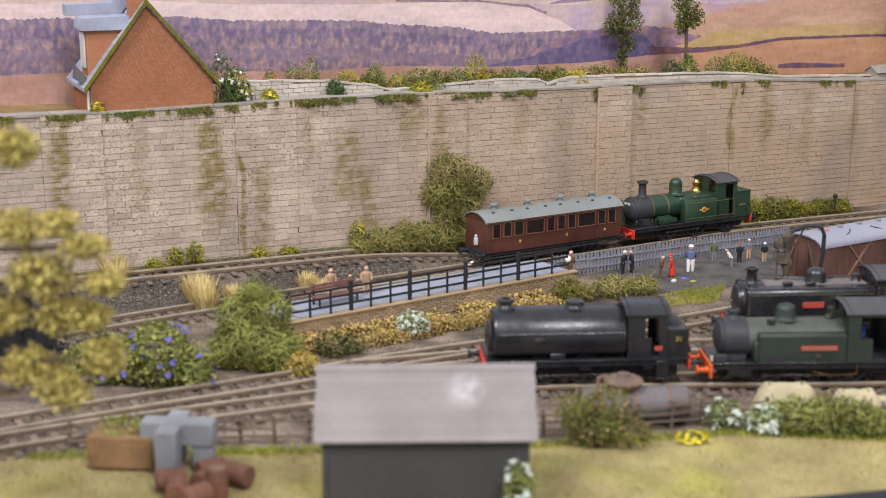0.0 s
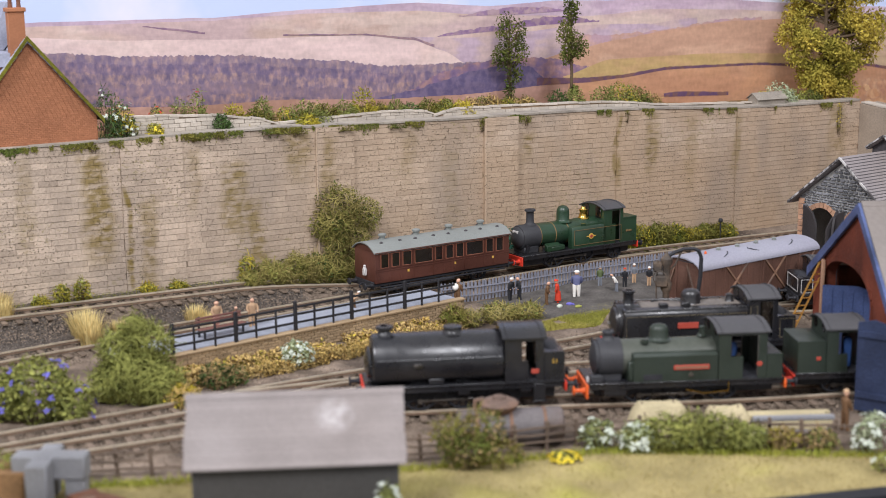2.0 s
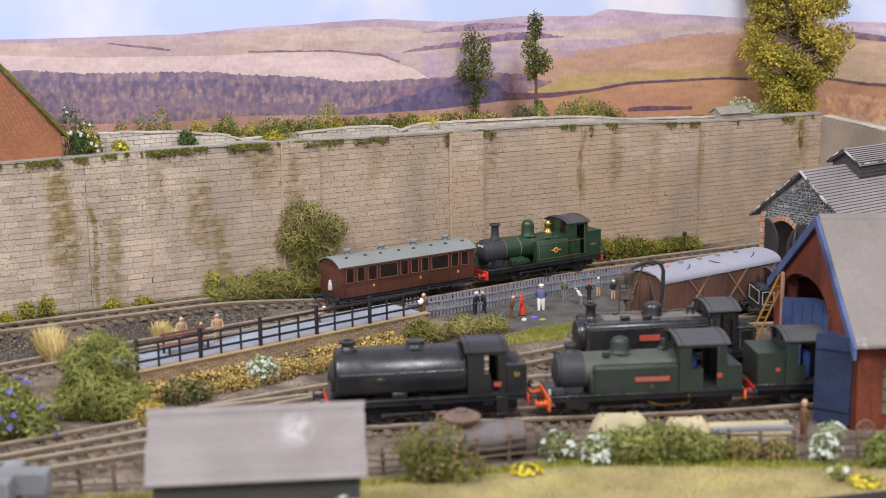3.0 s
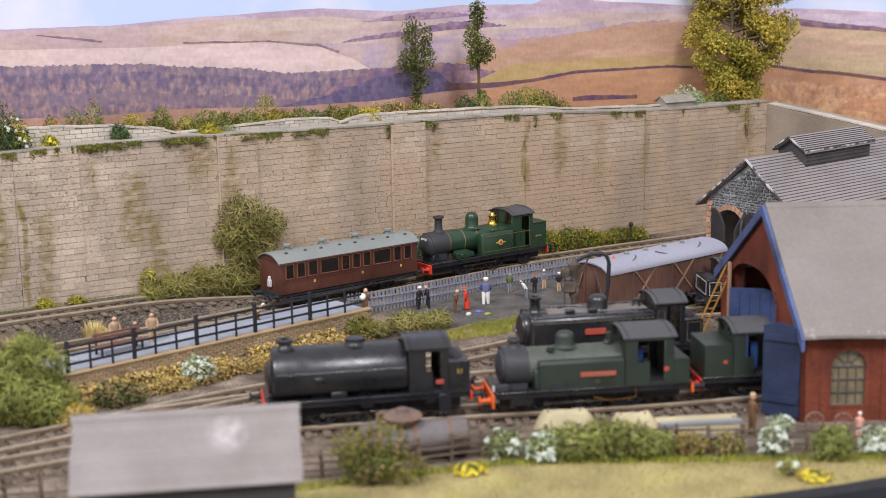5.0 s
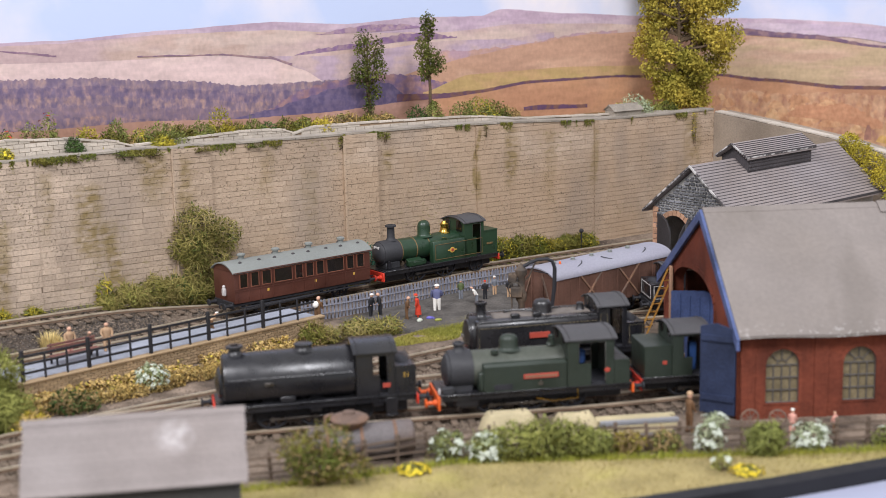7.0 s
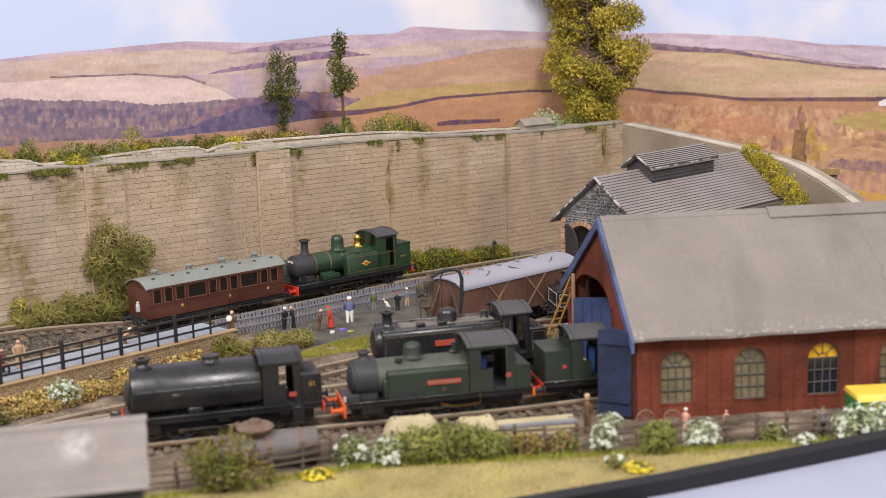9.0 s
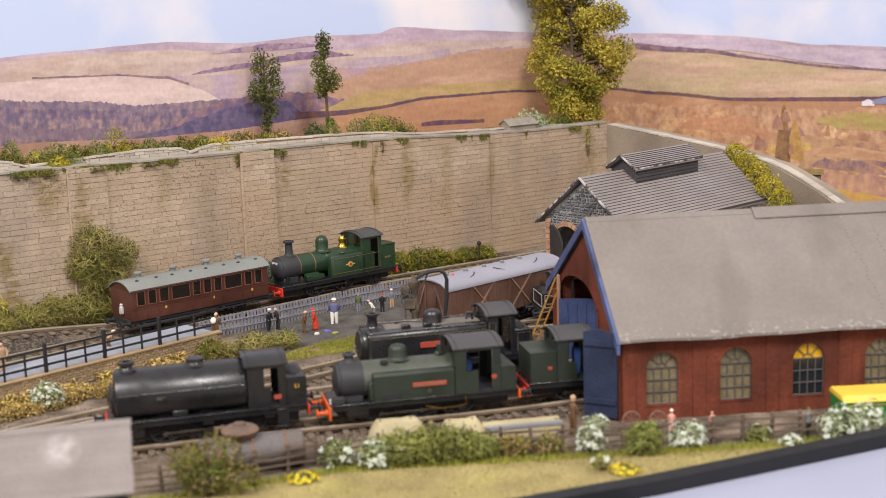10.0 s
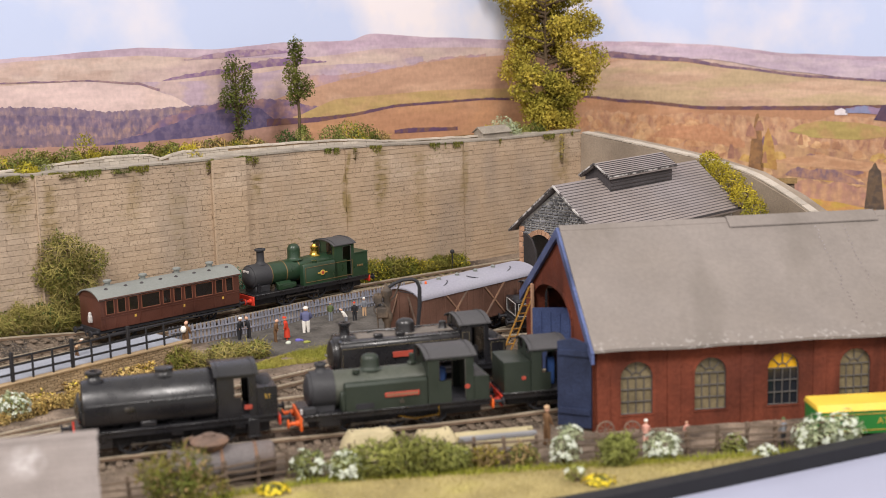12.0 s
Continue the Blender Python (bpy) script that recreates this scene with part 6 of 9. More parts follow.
    if plate:
        part("nameplate", Geo().box(-15.5, -3.5, -15.4, -14.6, 25.0, 28.6, 0.15), MAT["plate_red"], th, "red number plate")
    part("lamp", Geo().box(-52.5, -50.5, -9, -7, 15.4, 18.2, 0.3), MAT["white_paint"], th, "small white lamp")
    return th


pannier_tank(-93, 75, 17.0, True, "black pannier tank engine with dusty top and red plate").scale = (0.96, 0.9, 0.9)
pannier_tank(17, 215, 192.0, False, "black tank engine with bright handrail beside the engine shed", "yard_tank_engine").scale = (0.9, 0.9, 0.72)


def green_engine():
    p = wp(317, 36.2)
    th = thing("passenger_tank_engine", "lined green passenger tank engine with brass dome and black smokebox", "locomotive", p[0], p[1], RAIL_Z + ground(p[0], p[1]), 42.0)
    GR = MAT["express_green"]
    chassis(th, -54, 54, 13.2, (-22, 6), 10.0, MAT["loco_black"], MAT["buffer_red"], beam_h=7.5)
    for y in (-8.6, 8.6):
        ob = part("trailing_wheel", wheel_geo(6.6), MAT["iron_black"], th)
        ob.location = (36 * MM, y * MM, 6.6 * MM)
    part("smokebox", Geo().lathe([(9.6, 0), (10.2, 0.8), (10.2, 15)], (-49, 0, 27), "x", 26), MAT["smokebox_grey"], th, "black smokebox")
    sd_ = part("smokebox_door", Geo().lathe([(9.0, 0), (8.2, -1.3), (4.5, -2.7), (0.1, -3.1)], (-49, 0, 27), "x", 24), MAT["smokebox_grey"], th)
    part("number_bar", Geo().box(-51.6, -50.7, -3.5, 3.5, 31.0, 33.0, 0.1), MAT["white_paint"], sd_, "white number plate bar")
    part("smokebox_saddle", Geo().box(-48, -35, -8, 8, 14, 20, 0.8), MAT["smokebox_grey"], th)
    part("boiler", Geo().cyl((-34, 0, 27), (14, 0, 27), 9.6, n=28), GR, th, "green boiler barrel")
    bands = Geo()
    for x in (-33.4, -20, -8):
        bands.lathe([(9.65, x - 0.4), (9.75, x - 0.25), (9.75, x + 0.25), (9.65, x + 0.4)], (0, 0, 27), "x", 26)
    part("boiler_band", bands, MAT["green_lining"], th)
    for s in (-1, 1):
        tk = part("side_tank", rounded(-9, 24, [(s * 9, 14.5), (s * 14.6, 14.5), (s * 14.6, 31.4), (s * 13.8, 32.4), (s * 9, 32.4)], 0.6), GR, th, "lined green side tank")
        ln = Geo().tube([(-7, s * 14.85, 17), (38, s * 14.85, 17), (38, s * 14.85, 29.6), (-7, s * 14.85, 29.6), (-7, s * 14.85, 17)], 0.22, 4)
        part("lining", ln, MAT["green_lining"], tk, "fine orange and black lining")
        part("filler", Geo().cyl((4, s * 11, 32.2), (4, s * 11, 34), 2.0, n=12), GR, tk)
    em = Geo().lathe([(0.1, -0.3), (2.2, -0.25), (2.4, 0)], (9, -14.8, 23.4), "y", 16).box(4.6, 13.4, -15.0, -14.7, 22.9, 23.9, 0.1)
    part("emblem", em, MAT["gold_paint"], th, "gold and red crest")
    part("emblem_centre", Geo().lathe([(0.1, -0.2), (1.2, -0.15), (1.3, 0)], (9, -15.1, 23.4), "y", 12), MAT["plate_red"], th)
    chimney(th, -38, 36.4, 49.5, 3.0, MAT["smokebox_grey"], 1.4)
    dome(th, -7.5, 35.5, 49.2, 5.0, GR, "dome", "tall green dome")
    part("safety_valve", Geo().lathe([(5.0, 0), (4.2, 0.9), (3.3, 2.4), (2.8, 5.4), (3.3, 7.0), (3.6, 7.6), (2.4, 8.2), (1.7, 10)], (12, 0, 35.8), n=20), MAT["brass"], th, "polished brass safety valve cover")
    part("whistle", Geo().cyl((17, 2, 35), (17, 2, 41), 0.5, n=6), MAT["brass"], th)
    part("firebox", rounded(4, 22, [(-9.2, 20), (9.2, 20)] + arc(0, 27, 9.8, 9.8, 0, 180, 12), 0.6), GR, th)
    cab(th, 21, 40, 14.5, 41.6, 48.4, GR, MAT["loco_roof"], hw=14.6, opening=(0.42, 0.84), sill=31)
    for y in (-8, 8):
        part("cab_window", Geo().box(20.4, 20.9, y - 3.5, y + 3.5, 36.5, 43, 0.1), MAT["coach_glass"], th, "square cab front window")
    part("bunker", loft([(-14.4, 14.5), (14.4, 14.5), (14.4, 35), (-14.4, 35)], [(40, 0), (49, 0), (53, -0.5)]), GR, th, "flared green bunker")
    part("bunker_rim", Geo().tube([(40, -14.4, 35), (53, -14.9, 35.2), (53, 14.9, 35.2), (40, 14.4, 35)], 0.5, 5), GR, th)
    nl = Geo()
    for k in range(4):
        nl.box(42.5 + k * 1.5, 43.6 + k * 1.5, -15.1, -14.8, 23.0, 24.6, 0.1)
    part("number_bar", nl, MAT["green_lining"], th, "dull brass number bars")
    part("splasher", Geo().box(-28, -14, -13.8, -9.6, 14.4, 19.5, 1.4), GR, th)
    part("cylinder_cover", rounded(-31, -18, [(-13.6, 15), (-9, 15), (-9, 21), (-13.6, 19)], 0.5), GR, th)
    part("pump", Geo().cyl((-46, -9, 15), (-46, -9, 22), 1.6, n=10), MAT["loco_black"], th)
    return th


green_engine().scale = (0.97, 0.9, 0.87)


def carriage():
    p = wp(197.5, 49.6)
    th = thing("passenger_carriage", "maroon four-wheel panelled carriage with grey ventilated roof", "carriage", p[0], p[1], RAIL_Z + ground(p[0], p[1]), 43.8)
    L2, hw = 55.0, 14.8
    RM = MAT["maroon"]
    prof = [(-hw + 0.8, 11.5), (hw - 0.8, 11.5), (hw, 17), (hw, 37), (-hw, 37), (-hw, 17)]
    body = part("body", rounded(-L2, L2, prof, 0.5), RM, th, "maroon panelled body")
    roof = roof_arc(hw + 1.0, 36.4, 6.4, 18) + roof_arc(hw + 1.0, 35.6, 6.2, 18)[::-1]
    rf = part("roof", Geo().prism(roof, -L2 - 1.4, L2 + 1.4, "x"), MAT["coach_roof"], th, "pale grey curved roof")
    for xe in (-L2, L2 - 1):
        part("end_panel", Geo().prism(roof_arc(hw - 0.2, 36.2, 5.9), xe, xe + 1, "x"), RM, th)
    part("rain_strip", Geo().box(-L2 - 1, L2 + 1, -hw - 1.2, -hw - 0.2, 35.8, 36.6, 0.15), RM, rf)
    for k in range(4):
        x = -L2 + 15 + k * 27
        part("roof_vent", Geo().lathe([(2.7, 0), (2.7, 0.6), (2.0, 0.8), (2.0, 3.2), (2.9, 3.4), (2.9, 4.8), (1.8, 5.4)], (x, 2, 42), n=14), MAT["coach_roof"], rf, "grey roof lamp top")
        for dx, dy in ((-6, -7), (9, -6.5), (2, 9)):
            part("torpedo_vent", Geo().ball((x + dx, dy, 43.2 - abs(dy) * 0.18), 1.1, 1.4, 1, 0.9, 8).cyl((x + dx, dy, 40), (x + dx, dy, 43), 0.5, n=6), MAT["lantern_board"], rf)
    # windows and beading on both sides
    x = -L2 + 4
    wins = []
    for w in (6.0, 6.0, 7.0, 14, 6.0, 6.0, 6.0, 14, 6.0, 6.0, 6.0, 6.0):
        if x + w > L2 - 2:
            break
        wins.append((x, w))
        x += w + 2.6
    for y, s in ((-hw, -1), (hw, 1)):
        for wx, ww in wins:
            ya, yb = sorted((y + s * 0.05, y + s * 0.35))
            wn = part("window", Geo().box(wx, wx + ww, ya, yb, 23.6, 34.6, 0.2), MAT["coach_glass"], th, "dark carriage window")
            yc = y + s * 0.3
            part("window_frame", Geo().tube([(wx, yc, 23.6), (wx, yc, 34.6), (wx + ww, yc, 34.6), (wx + ww, yc, 23.6), (wx, yc, 23.6)], 0.45, 4), MAT["teak"], wn)
        bead = Geo()
        for z in (22.9, 35.3, 21.3):
            ya, yb = sorted((y - s * 0.1, y + s * 0.35))
            bead.box(-L2, L2, ya, yb, z - 0.3, z + 0.3)
        for k, (wx, ww) in enumerate(wins):
            ya, yb = sorted((y - s * 0.1, y + s * 0.3))
            bead.box(wx - 1.5, wx - 1.1, ya, yb, 13, 35)
        part("beading", bead, RM, th)
        for xx in (-30, 8, 40):
            ya, yb = sorted((y, y + s * 0.25))
            part("class_mark", Geo().box(xx, xx + 1.5, ya, yb, 17.8, 19.8, 0.05), MAT["gold_paint"], th, "small gold class mark")
    part("solebar", Geo().box(-L2, L2, -hw + 2, -hw + 3.4, 8.8, 11.6, 0.2).box(-L2, L2, hw - 3.4, hw - 2, 8.8, 11.6, 0.2), MAT["iron_black"], th)
    part("footboard", Geo().box(-L2 + 4, L2 - 4, -hw - 0.6, -hw + 2, 7.4, 8.1, 0.1), MAT["iron_black"], th)
    part("floor", Geo().box(-L2, L2, -hw + 2, hw - 2, 10.4, 11.6), MAT["iron_black"], th)
    wm = mesh_of("wheel", wheel_geo(6.8, spokes=8), MAT["iron_black"])
    for xx in (-32, 32):
        for y in (-8.6, 8.6):
            ob = new("wheel", wm)
            ob.parent = th
            ob.location = (xx * MM, y * MM, 6.8 * MM)
        for y in (-11.4, 10.4):
            part("axlebox", Geo().box(xx - 2, xx + 2, y, y + 1.0 + 0.6, 5, 9, 0.4), MAT["iron_black"], th)
    buffers(th, -L2, -1, 10, MAT["iron_black"], MAT["iron_black"], 13)
    buffers(th, L2, 1, 10, MAT["iron_black"], MAT["iron_black"], 13)
    part("tail_lamp", Geo().box(-L2 - 2.4, -L2 - 0.2, -3.4, -0.2, 16.5, 22, 0.4).lathe([(1.4, 0), (0.9, 1.4), (1.2, 2.0), (0.5, 3)], (-L2 - 1.3, -1.8, 22), n=10), MAT["white_paint"], th, "white tail lamp on the end panel")
    return th


carriage().scale = (1.0, 0.9, 0.84)


def covered_van():
    a = Vector((-102, 172))
    d = Vector((0.707, 0.707))
    c = a + d * 57
    th = thing("covered_van", "brown cross-braced covered van with pale grey curved roof", "wagon", c.x, c.y, RAIL_Z - 1.0, 45.0)
    L2, hw = 57.0, 15.4
    BR = MAT["wagon_brown"]
    part("body", rounded(-L2, L2, [(-hw, 10.5), (hw, 10.5), (hw, 36), (-hw, 36)], 0.5), BR, th)
    part("end_panel", Geo().prism(arc(0, 35.5, hw - 0.1, 5.8, 0, 180, 14), -L2, -L2 + 1, "x"), BR, th)
    rf = part("roof", Geo().prism(arc(0, 35.2, hw + 1.2, 6.8, 0, 180, 18) + arc(0, 34.4, hw + 1.2, 6.6, 180, 0, 18), -L2 - 1.5, L2 + 1.5, "x"), MAT["wagon_roof"], th, "pale grey van roof")
    part("rain_strip", Geo().tube([(-L2 + 12 + 22 * math.cos(radians(q)), -7 - 5.8 * math.sin(radians(q)), 42.1 - 3.9 * math.sin(radians(q)) ** 2) for q in range(0, 181, 15)], 0.32, 4), MAT["iron_black"], rf)
    part("rain_strip", Geo().tube([(18 + 22 * math.cos(radians(q)), -7 - 5.8 * math.sin(radians(q)), 42.1 - 3.9 * math.sin(radians(q)) ** 2) for q in range(0, 181, 15)], 0.32, 4), MAT["iron_black"], rf)
    for x in (-42, -24, -6, 12, 30):
        part("roof_vent", Geo().lathe([(1.6, 0), (1.4, 1.2), (1.8, 1.5), (0.8, 2.2)], (x, 0, 41.8), n=10), MAT["coach_roof"], rf)
    part("vent_knob", Geo().lathe([(0.8, 0), (0.8, 1.8), (0.4, 2.3)], (-39, -3, 41.4), n=10), MAT["buffer_orange"], rf, "small orange knob")
    for y, s in ((-hw, -1), (hw, 1)):
        for k in range(19):
            x = -L2 + 3 + k * 6
            ya, yb = sorted((y + s * 0.02, y + s * 0.22))
            part("side_plank", Geo().box(x + 0.15, x + 5.85, ya, yb, 11, 35.4, 0.1), BR, th)
        for x0, x1 in ((-33, -12), (-12, -33), (4, 25), (25, 4), (40, 54)):
            part("cross_brace", Geo().tube([(x0, y + s * 0.5, 11.5), (x1, y + s * 0.5, 35)], 0.75, 4), MAT["rust"], th, "light brown diagonal brace")
        for x in (-54, -33.5, -11.5, 3.5, 25.5, 39):
            ya, yb = sorted((y, y + s * 0.7))
            part("side_post", Geo().box(x - 0.7, x + 0.7, ya, yb, 10.6, 35.6, 0.15), BR, th)
    for y in (-5, 5):
        part("end_post", Geo().box(-L2 - 0.9, -L2 + 0.1, y - 0.8, y + 0.8, 10.5, 38, 0.15), BR, th)
    part("end_brace", Geo().tube([(-L2 - 0.6, -5, 37), (-L2 - 0.6, -14.5, 12)], 0.7, 4).tube([(-L2 - 0.6, 5, 37), (-L2 - 0.6, 14.5, 12)], 0.7, 4), MAT["rust"], th)
    part("underframe", Geo().box(-L2 + 1, L2 - 1, -12, 12, 7.8, 10.6, 0.3), MAT["iron_black"], th)
    wm = mesh_of("wheel", wheel_geo(6.2, spokes=8), MAT["iron_black"])
    for xx in (-40, -22, 22, 40):
        for y in (-8.6, 8.6):
            ob = new("wheel", wm)
            ob.parent = th
            ob.location = (xx * MM, y * MM, 6.2 * MM)
    buffers(th, -L2, -1, 9.5, MAT["wagon_brown"], MAT["iron_black"], 13)
    return th


covered_van().scale = (0.96, 0.94, 0.92)


def far_engine():
    th = thing("black_tank_engine", "black tank engine partly hidden behind a yellow-leaved tree", "locomotive", -524, -70, ground(-524, -70) + 0.4, 32.0, "tank engines")
    K = MAT["loco_black"]
    chassis(th, -52, 50, 14.5, (-24, -2, 20), 8.6, K, MAT["iron_black"])
    part("side_tank", rounded(-46, 22, [(-14.4, 15.8), (14.4, 15.8), (14.4, 34), (9, 39), (-9, 39), (-14.4, 34)], 0.8), K, th)
    cab(th, 22, 40, 15.8, 38, 46, K, K)
    part("bunker", rounded(40, 50, [(-14.6, 15.8), (14.6, 15.8), (14.6, 32), (-14.6, 32)], 0.6), K, th)
    nb = Geo()
    for k in range(5):
        nb.box(50.05, 50.3, -6 + k * 2.6, -4.2 + k * 2.6, 19.5, 22.2)
    part("number_bar", nb, MAT["gold_paint"], th, "row of small gold bars")
    chimney(th, -38, 39, 47, 3, K)
    dome(th, -10, 38, 45, 4.6, K)
    return th


far_engine()


def small_green_van():
    th = thing("green_van", "bright green box van with yellow roof standing behind flowers", "van", 139, -13, 1.0, 5.0)
    g = mat("van_green", rgb("2f7a3a"), 0.5, vary=0.08, bump=0.05)
    yl = mat("van_yellow", rgb("e8c24a"), 0.5, vary=0.08, bump=0.05)
    part("body", rounded(-31, 40, [(-11, 2), (11, 2), (11, 15.5), (-11, 15.5)], 0.6), g, th)
    part("roof", rounded(-31.6, 40.6, [(-11.6, 15.5), (11.6, 15.5), (9, 19), (-9, 19)], 0.5), yl, th, "yellow roof panel")
    fr = Geo().tube([(-29, -11.2, 4), (38, -11.2, 4), (38, -11.2, 13.5), (-29, -11.2, 13.5), (-29, -11.2, 4)], 0.25, 4)
    part("panel_line", fr, MAT["gold_paint"], th)
    text_ob("lettering", "ATIVE", 5.0, MAT["gold_paint"], th, side_face(7, -11.15, 9.0), "gold lettering")
    wm = mesh_of("wheel", wheel_geo(3.2, spokes=6), MAT["iron_black"])
    for x in (-22, 28):
        for y in (-9, 9):
            ob = new("wheel", wm)
            ob.parent = th
            ob.location = (x * MM, y * MM, 3.0 * MM)
    th.scale = (0.95, 0.95, 0.88)


small_green_van()
# ---- foliage ----
mat("leaf_tangle", rgb("787238"), 0.9, vary=0.2, island=0.55, bump=0, spec=0.05, second=rgb("545d2c"), amount=0.45, patch=60)
mat("twig_loop", rgb("a0935a"), 0.9, vary=0.2, island=0.4, bump=0, spec=0.05, second=rgb("7f7a40"), amount=0.45, patch=60)
mat("leaf_tree", rgb("6c6e36"), 0.9, vary=0.2, island=0.5, bump=0, spec=0.05, second=rgb("48522b"), amount=0.45, patch=70)
mat("leaf_green", rgb("7c8147"), 0.9, vary=0.2, island=0.45, bump=0, spec=0.05)
mat("leaf_bright", rgb("8b8d4c"), 0.9, vary=0.2, island=0.4, bump=0, spec=0.05)
mat("leaf_dark", rgb("4a5d34"), 0.9, vary=0.2, island=0.45, bump=0, spec=0.05)
mat("leaf_blue", rgb("3f6a58"), 0.9, vary=0.2, island=0.4, bump=0, spec=0.05)
mat("leaf_yellow", rgb("b8a63c"), 0.9, vary=0.2, island=0.4, bump=0, spec=0.05, second=rgb("8f8a36"), amount=0.5, patch=50)
mat("leaf_foam", rgb("b9a549"), 0.95, vary=0.2, scale=40, island=0.15, bump=0, spec=0.02, second=rgb("98903f"), amount=0.45, patch=35)
mat("leaf_autumn", rgb("b5a55e"), 0.9, vary=0.2, island=0.35, bump=0, spec=0.05)
mat("leaf_orange", rgb("c7a863"), 0.9, vary=0.2, island=0.4, bump=0, spec=0.05, second=rgb("b39a66"), amount=0.55, patch=60)
mat("leaf_brown", rgb("8f7a55"), 0.9, vary=0.2, island=0.4, bump=0, spec=0.05)
mat("leaf_sage", rgb("adb694"), 0.9, vary=0.15, island=0.3, bump=0, spec=0.05)
mat("twig", rgb("8d7c4c"), 0.9, vary=0.2, island=0.35, bump=0, spec=0.05)
mat("bark", rgb("5c4e3e"), 0.95, vary=0.25, bump=0.8, spec=0.05)
mat("petal_white", rgb("c8cebf"), 0.8, vary=0.05, island=0.08, bump=0)
mat("petal_blue", rgb("6661ae"), 0.8, vary=0.1, island=0.2, bump=0)
mat("petal_yellow", rgb("ecd53a"), 0.8, vary=0.08, island=0.12, bump=0)
mat("petal_red", rgb("b5412c"), 0.8, vary=0.1, island=0.2, bump=0)
RNG = np.random.default_rng(11)


def sample_blobs(blobs, n, shell=0.55, gap=0.0):
    """Points scattered through ellipsoids (x, y, z, rx, ry, rz), denser towards the outside."""
    w = np.array([b[3] * b[4] + b[4] * b[5] + b[3] * b[5] for b in blobs], float)
    pick = RNG.choice(len(blobs), n, p=w / w.sum())
    B = np.array(blobs, float)[pick]
    d = RNG.normal(size=(n, 3))
    d /= np.linalg.norm(d, axis=1)[:, None]
    r = shell + (1 - shell) * RNG.random(n) ** 0.7
    lump = np.array([1 + 0.28 * noise.noise((float(a[0]) * 2.3 + float(b[0]) * .1, float(a[1]) * 2.3, float(a[2]) * 2.3 + float(b[1]) * .1)) for a, b in zip(d, B)])
    P = B[:, :3] + d * B[:, 3:] * (r * lump)[:, None]
    P[:, 2] = np.where(P[:, 2] < 0.2, np.abs(P[:, 2]) * 0.4 + 0.2, P[:, 2])
    return P, d


def leaf_cloud(blobs, n, size, shell=0.5, thin=0.5):
    """Many small folded leaves, each four corners."""
    P, d = sample_blobs(blobs, n, shell)
    a = RNG.normal(size=(n, 3)) + d * 0.6
    a /= np.linalg.norm(a, axis=1)[:, None]
    b = np.cross(a, RNG.normal(size=(n, 3)))
    b /= np.linalg.norm(b, axis=1)[:, None]
    s = size * RNG.uniform(0.6, 1.35, n)[:, None]
    nrm = np.cross(a, b)
    V = np.stack([P - a * s * 0.5, P + b * s * thin * 0.5 + nrm * s * 0.12, P + a * s * 0.5, P - b * s * thin * 0.5 + nrm * s * 0.12], 1).reshape(-1, 3)
    g = Geo()
    g.v = V.tolist()
    g.f = [(4 * k, 4 * k + 1, 4 * k + 2, 4 * k + 3) for k in range(n)]
    return g


def strand_cloud(blobs, n, length, width, shell=0.6):
    """Curly fibres: narrow bent ribbons."""
    P, d = sample_blobs(blobs, n, shell)
    t = np.cross(d, RNG.normal(size=(n, 3)))
    t /= np.linalg.norm(t, axis=1)[:, None]
    t = t * 0.85 + d * RNG.uniform(-0.2, 0.6, n)[:, None]
    c = RNG.normal(size=(n, 3)) * 1.15
    L = length * RNG.uniform(0.6, 1.5, n)[:, None]
    rows = []
    for u in (-0.5, -0.17, 0.17, 0.5):
        Q = P + t * L * u + c * L * (u * u - 0.1)
        side = np.cross(t, d)
        side /= np.linalg.norm(side, axis=1)[:, None] + 1e-6
        w = width * (1 - abs(u) * 0.7)
        rows += [Q - side * w, Q + side * w]
    V = np.stack(rows, 1).reshape(-1, 3)
    V[:, 2] = np.maximum(V[:, 2], 0.1)
    g = Geo()
    g.v = V.tolist()
    for k in range(n):
        o = 8 * k
        g.f += [(o, o + 1, o + 3, o + 2), (o + 2, o + 3, o + 5, o + 4), (o + 4, o + 5, o + 7, o + 6)]
    return g


def stems(blobs, n, r=0.5, base=(0, 0)):
    g = Geo()
    P, _ = sample_blobs(blobs, n, 0.4)
    for p in P:
        m = (base[0] + (p[0] - base[0]) * 0.35 + random.uniform(-2, 2), base[1] + (p[1] - base[1]) * 0.35 + random.uniform(-2, 2), p[2] * 0.55)
        g.tube([(base[0] + random.uniform(-1.5, 1.5), base[1] + random.uniform(-1.5, 1.5), -0.5), m, tuple(p)], [r, r * 0.7, r * 0.25], 4)
    return g


def blossom(blobs, n, size, petals=5):
    g = Geo()
    P, d = sample_blobs(blobs, n, 0.9)
    for p, q in zip(P, d):
        q = Vector(q)
        q.z = abs(q.z) + 0.3
        q.normalize()
        u = q.orthogonal().normalized()
        w = q.cross(u)
        c = Vector(p) + q * size * 0.3
        for k in range(petals):
            a = 2 * PI * k / petals + random.random()
            e = u * math.cos(a) + w * math.sin(a)
            f = u * -math.sin(a) + w * math.cos(a)
            s = size * random.uniform(0.7, 1.1)
            n0 = len(g.v)
            g.v += [tuple(c), tuple(c + e * s * 0.5 + f * s * 0.3 + q * s * 0.2), tuple(c + e * s), tuple(c + e * s * 0.5 - f * s * 0.3 + q * s * 0.2)]
            g.f.append((n0, n0 + 1, n0 + 2, n0 + 3))
    return g


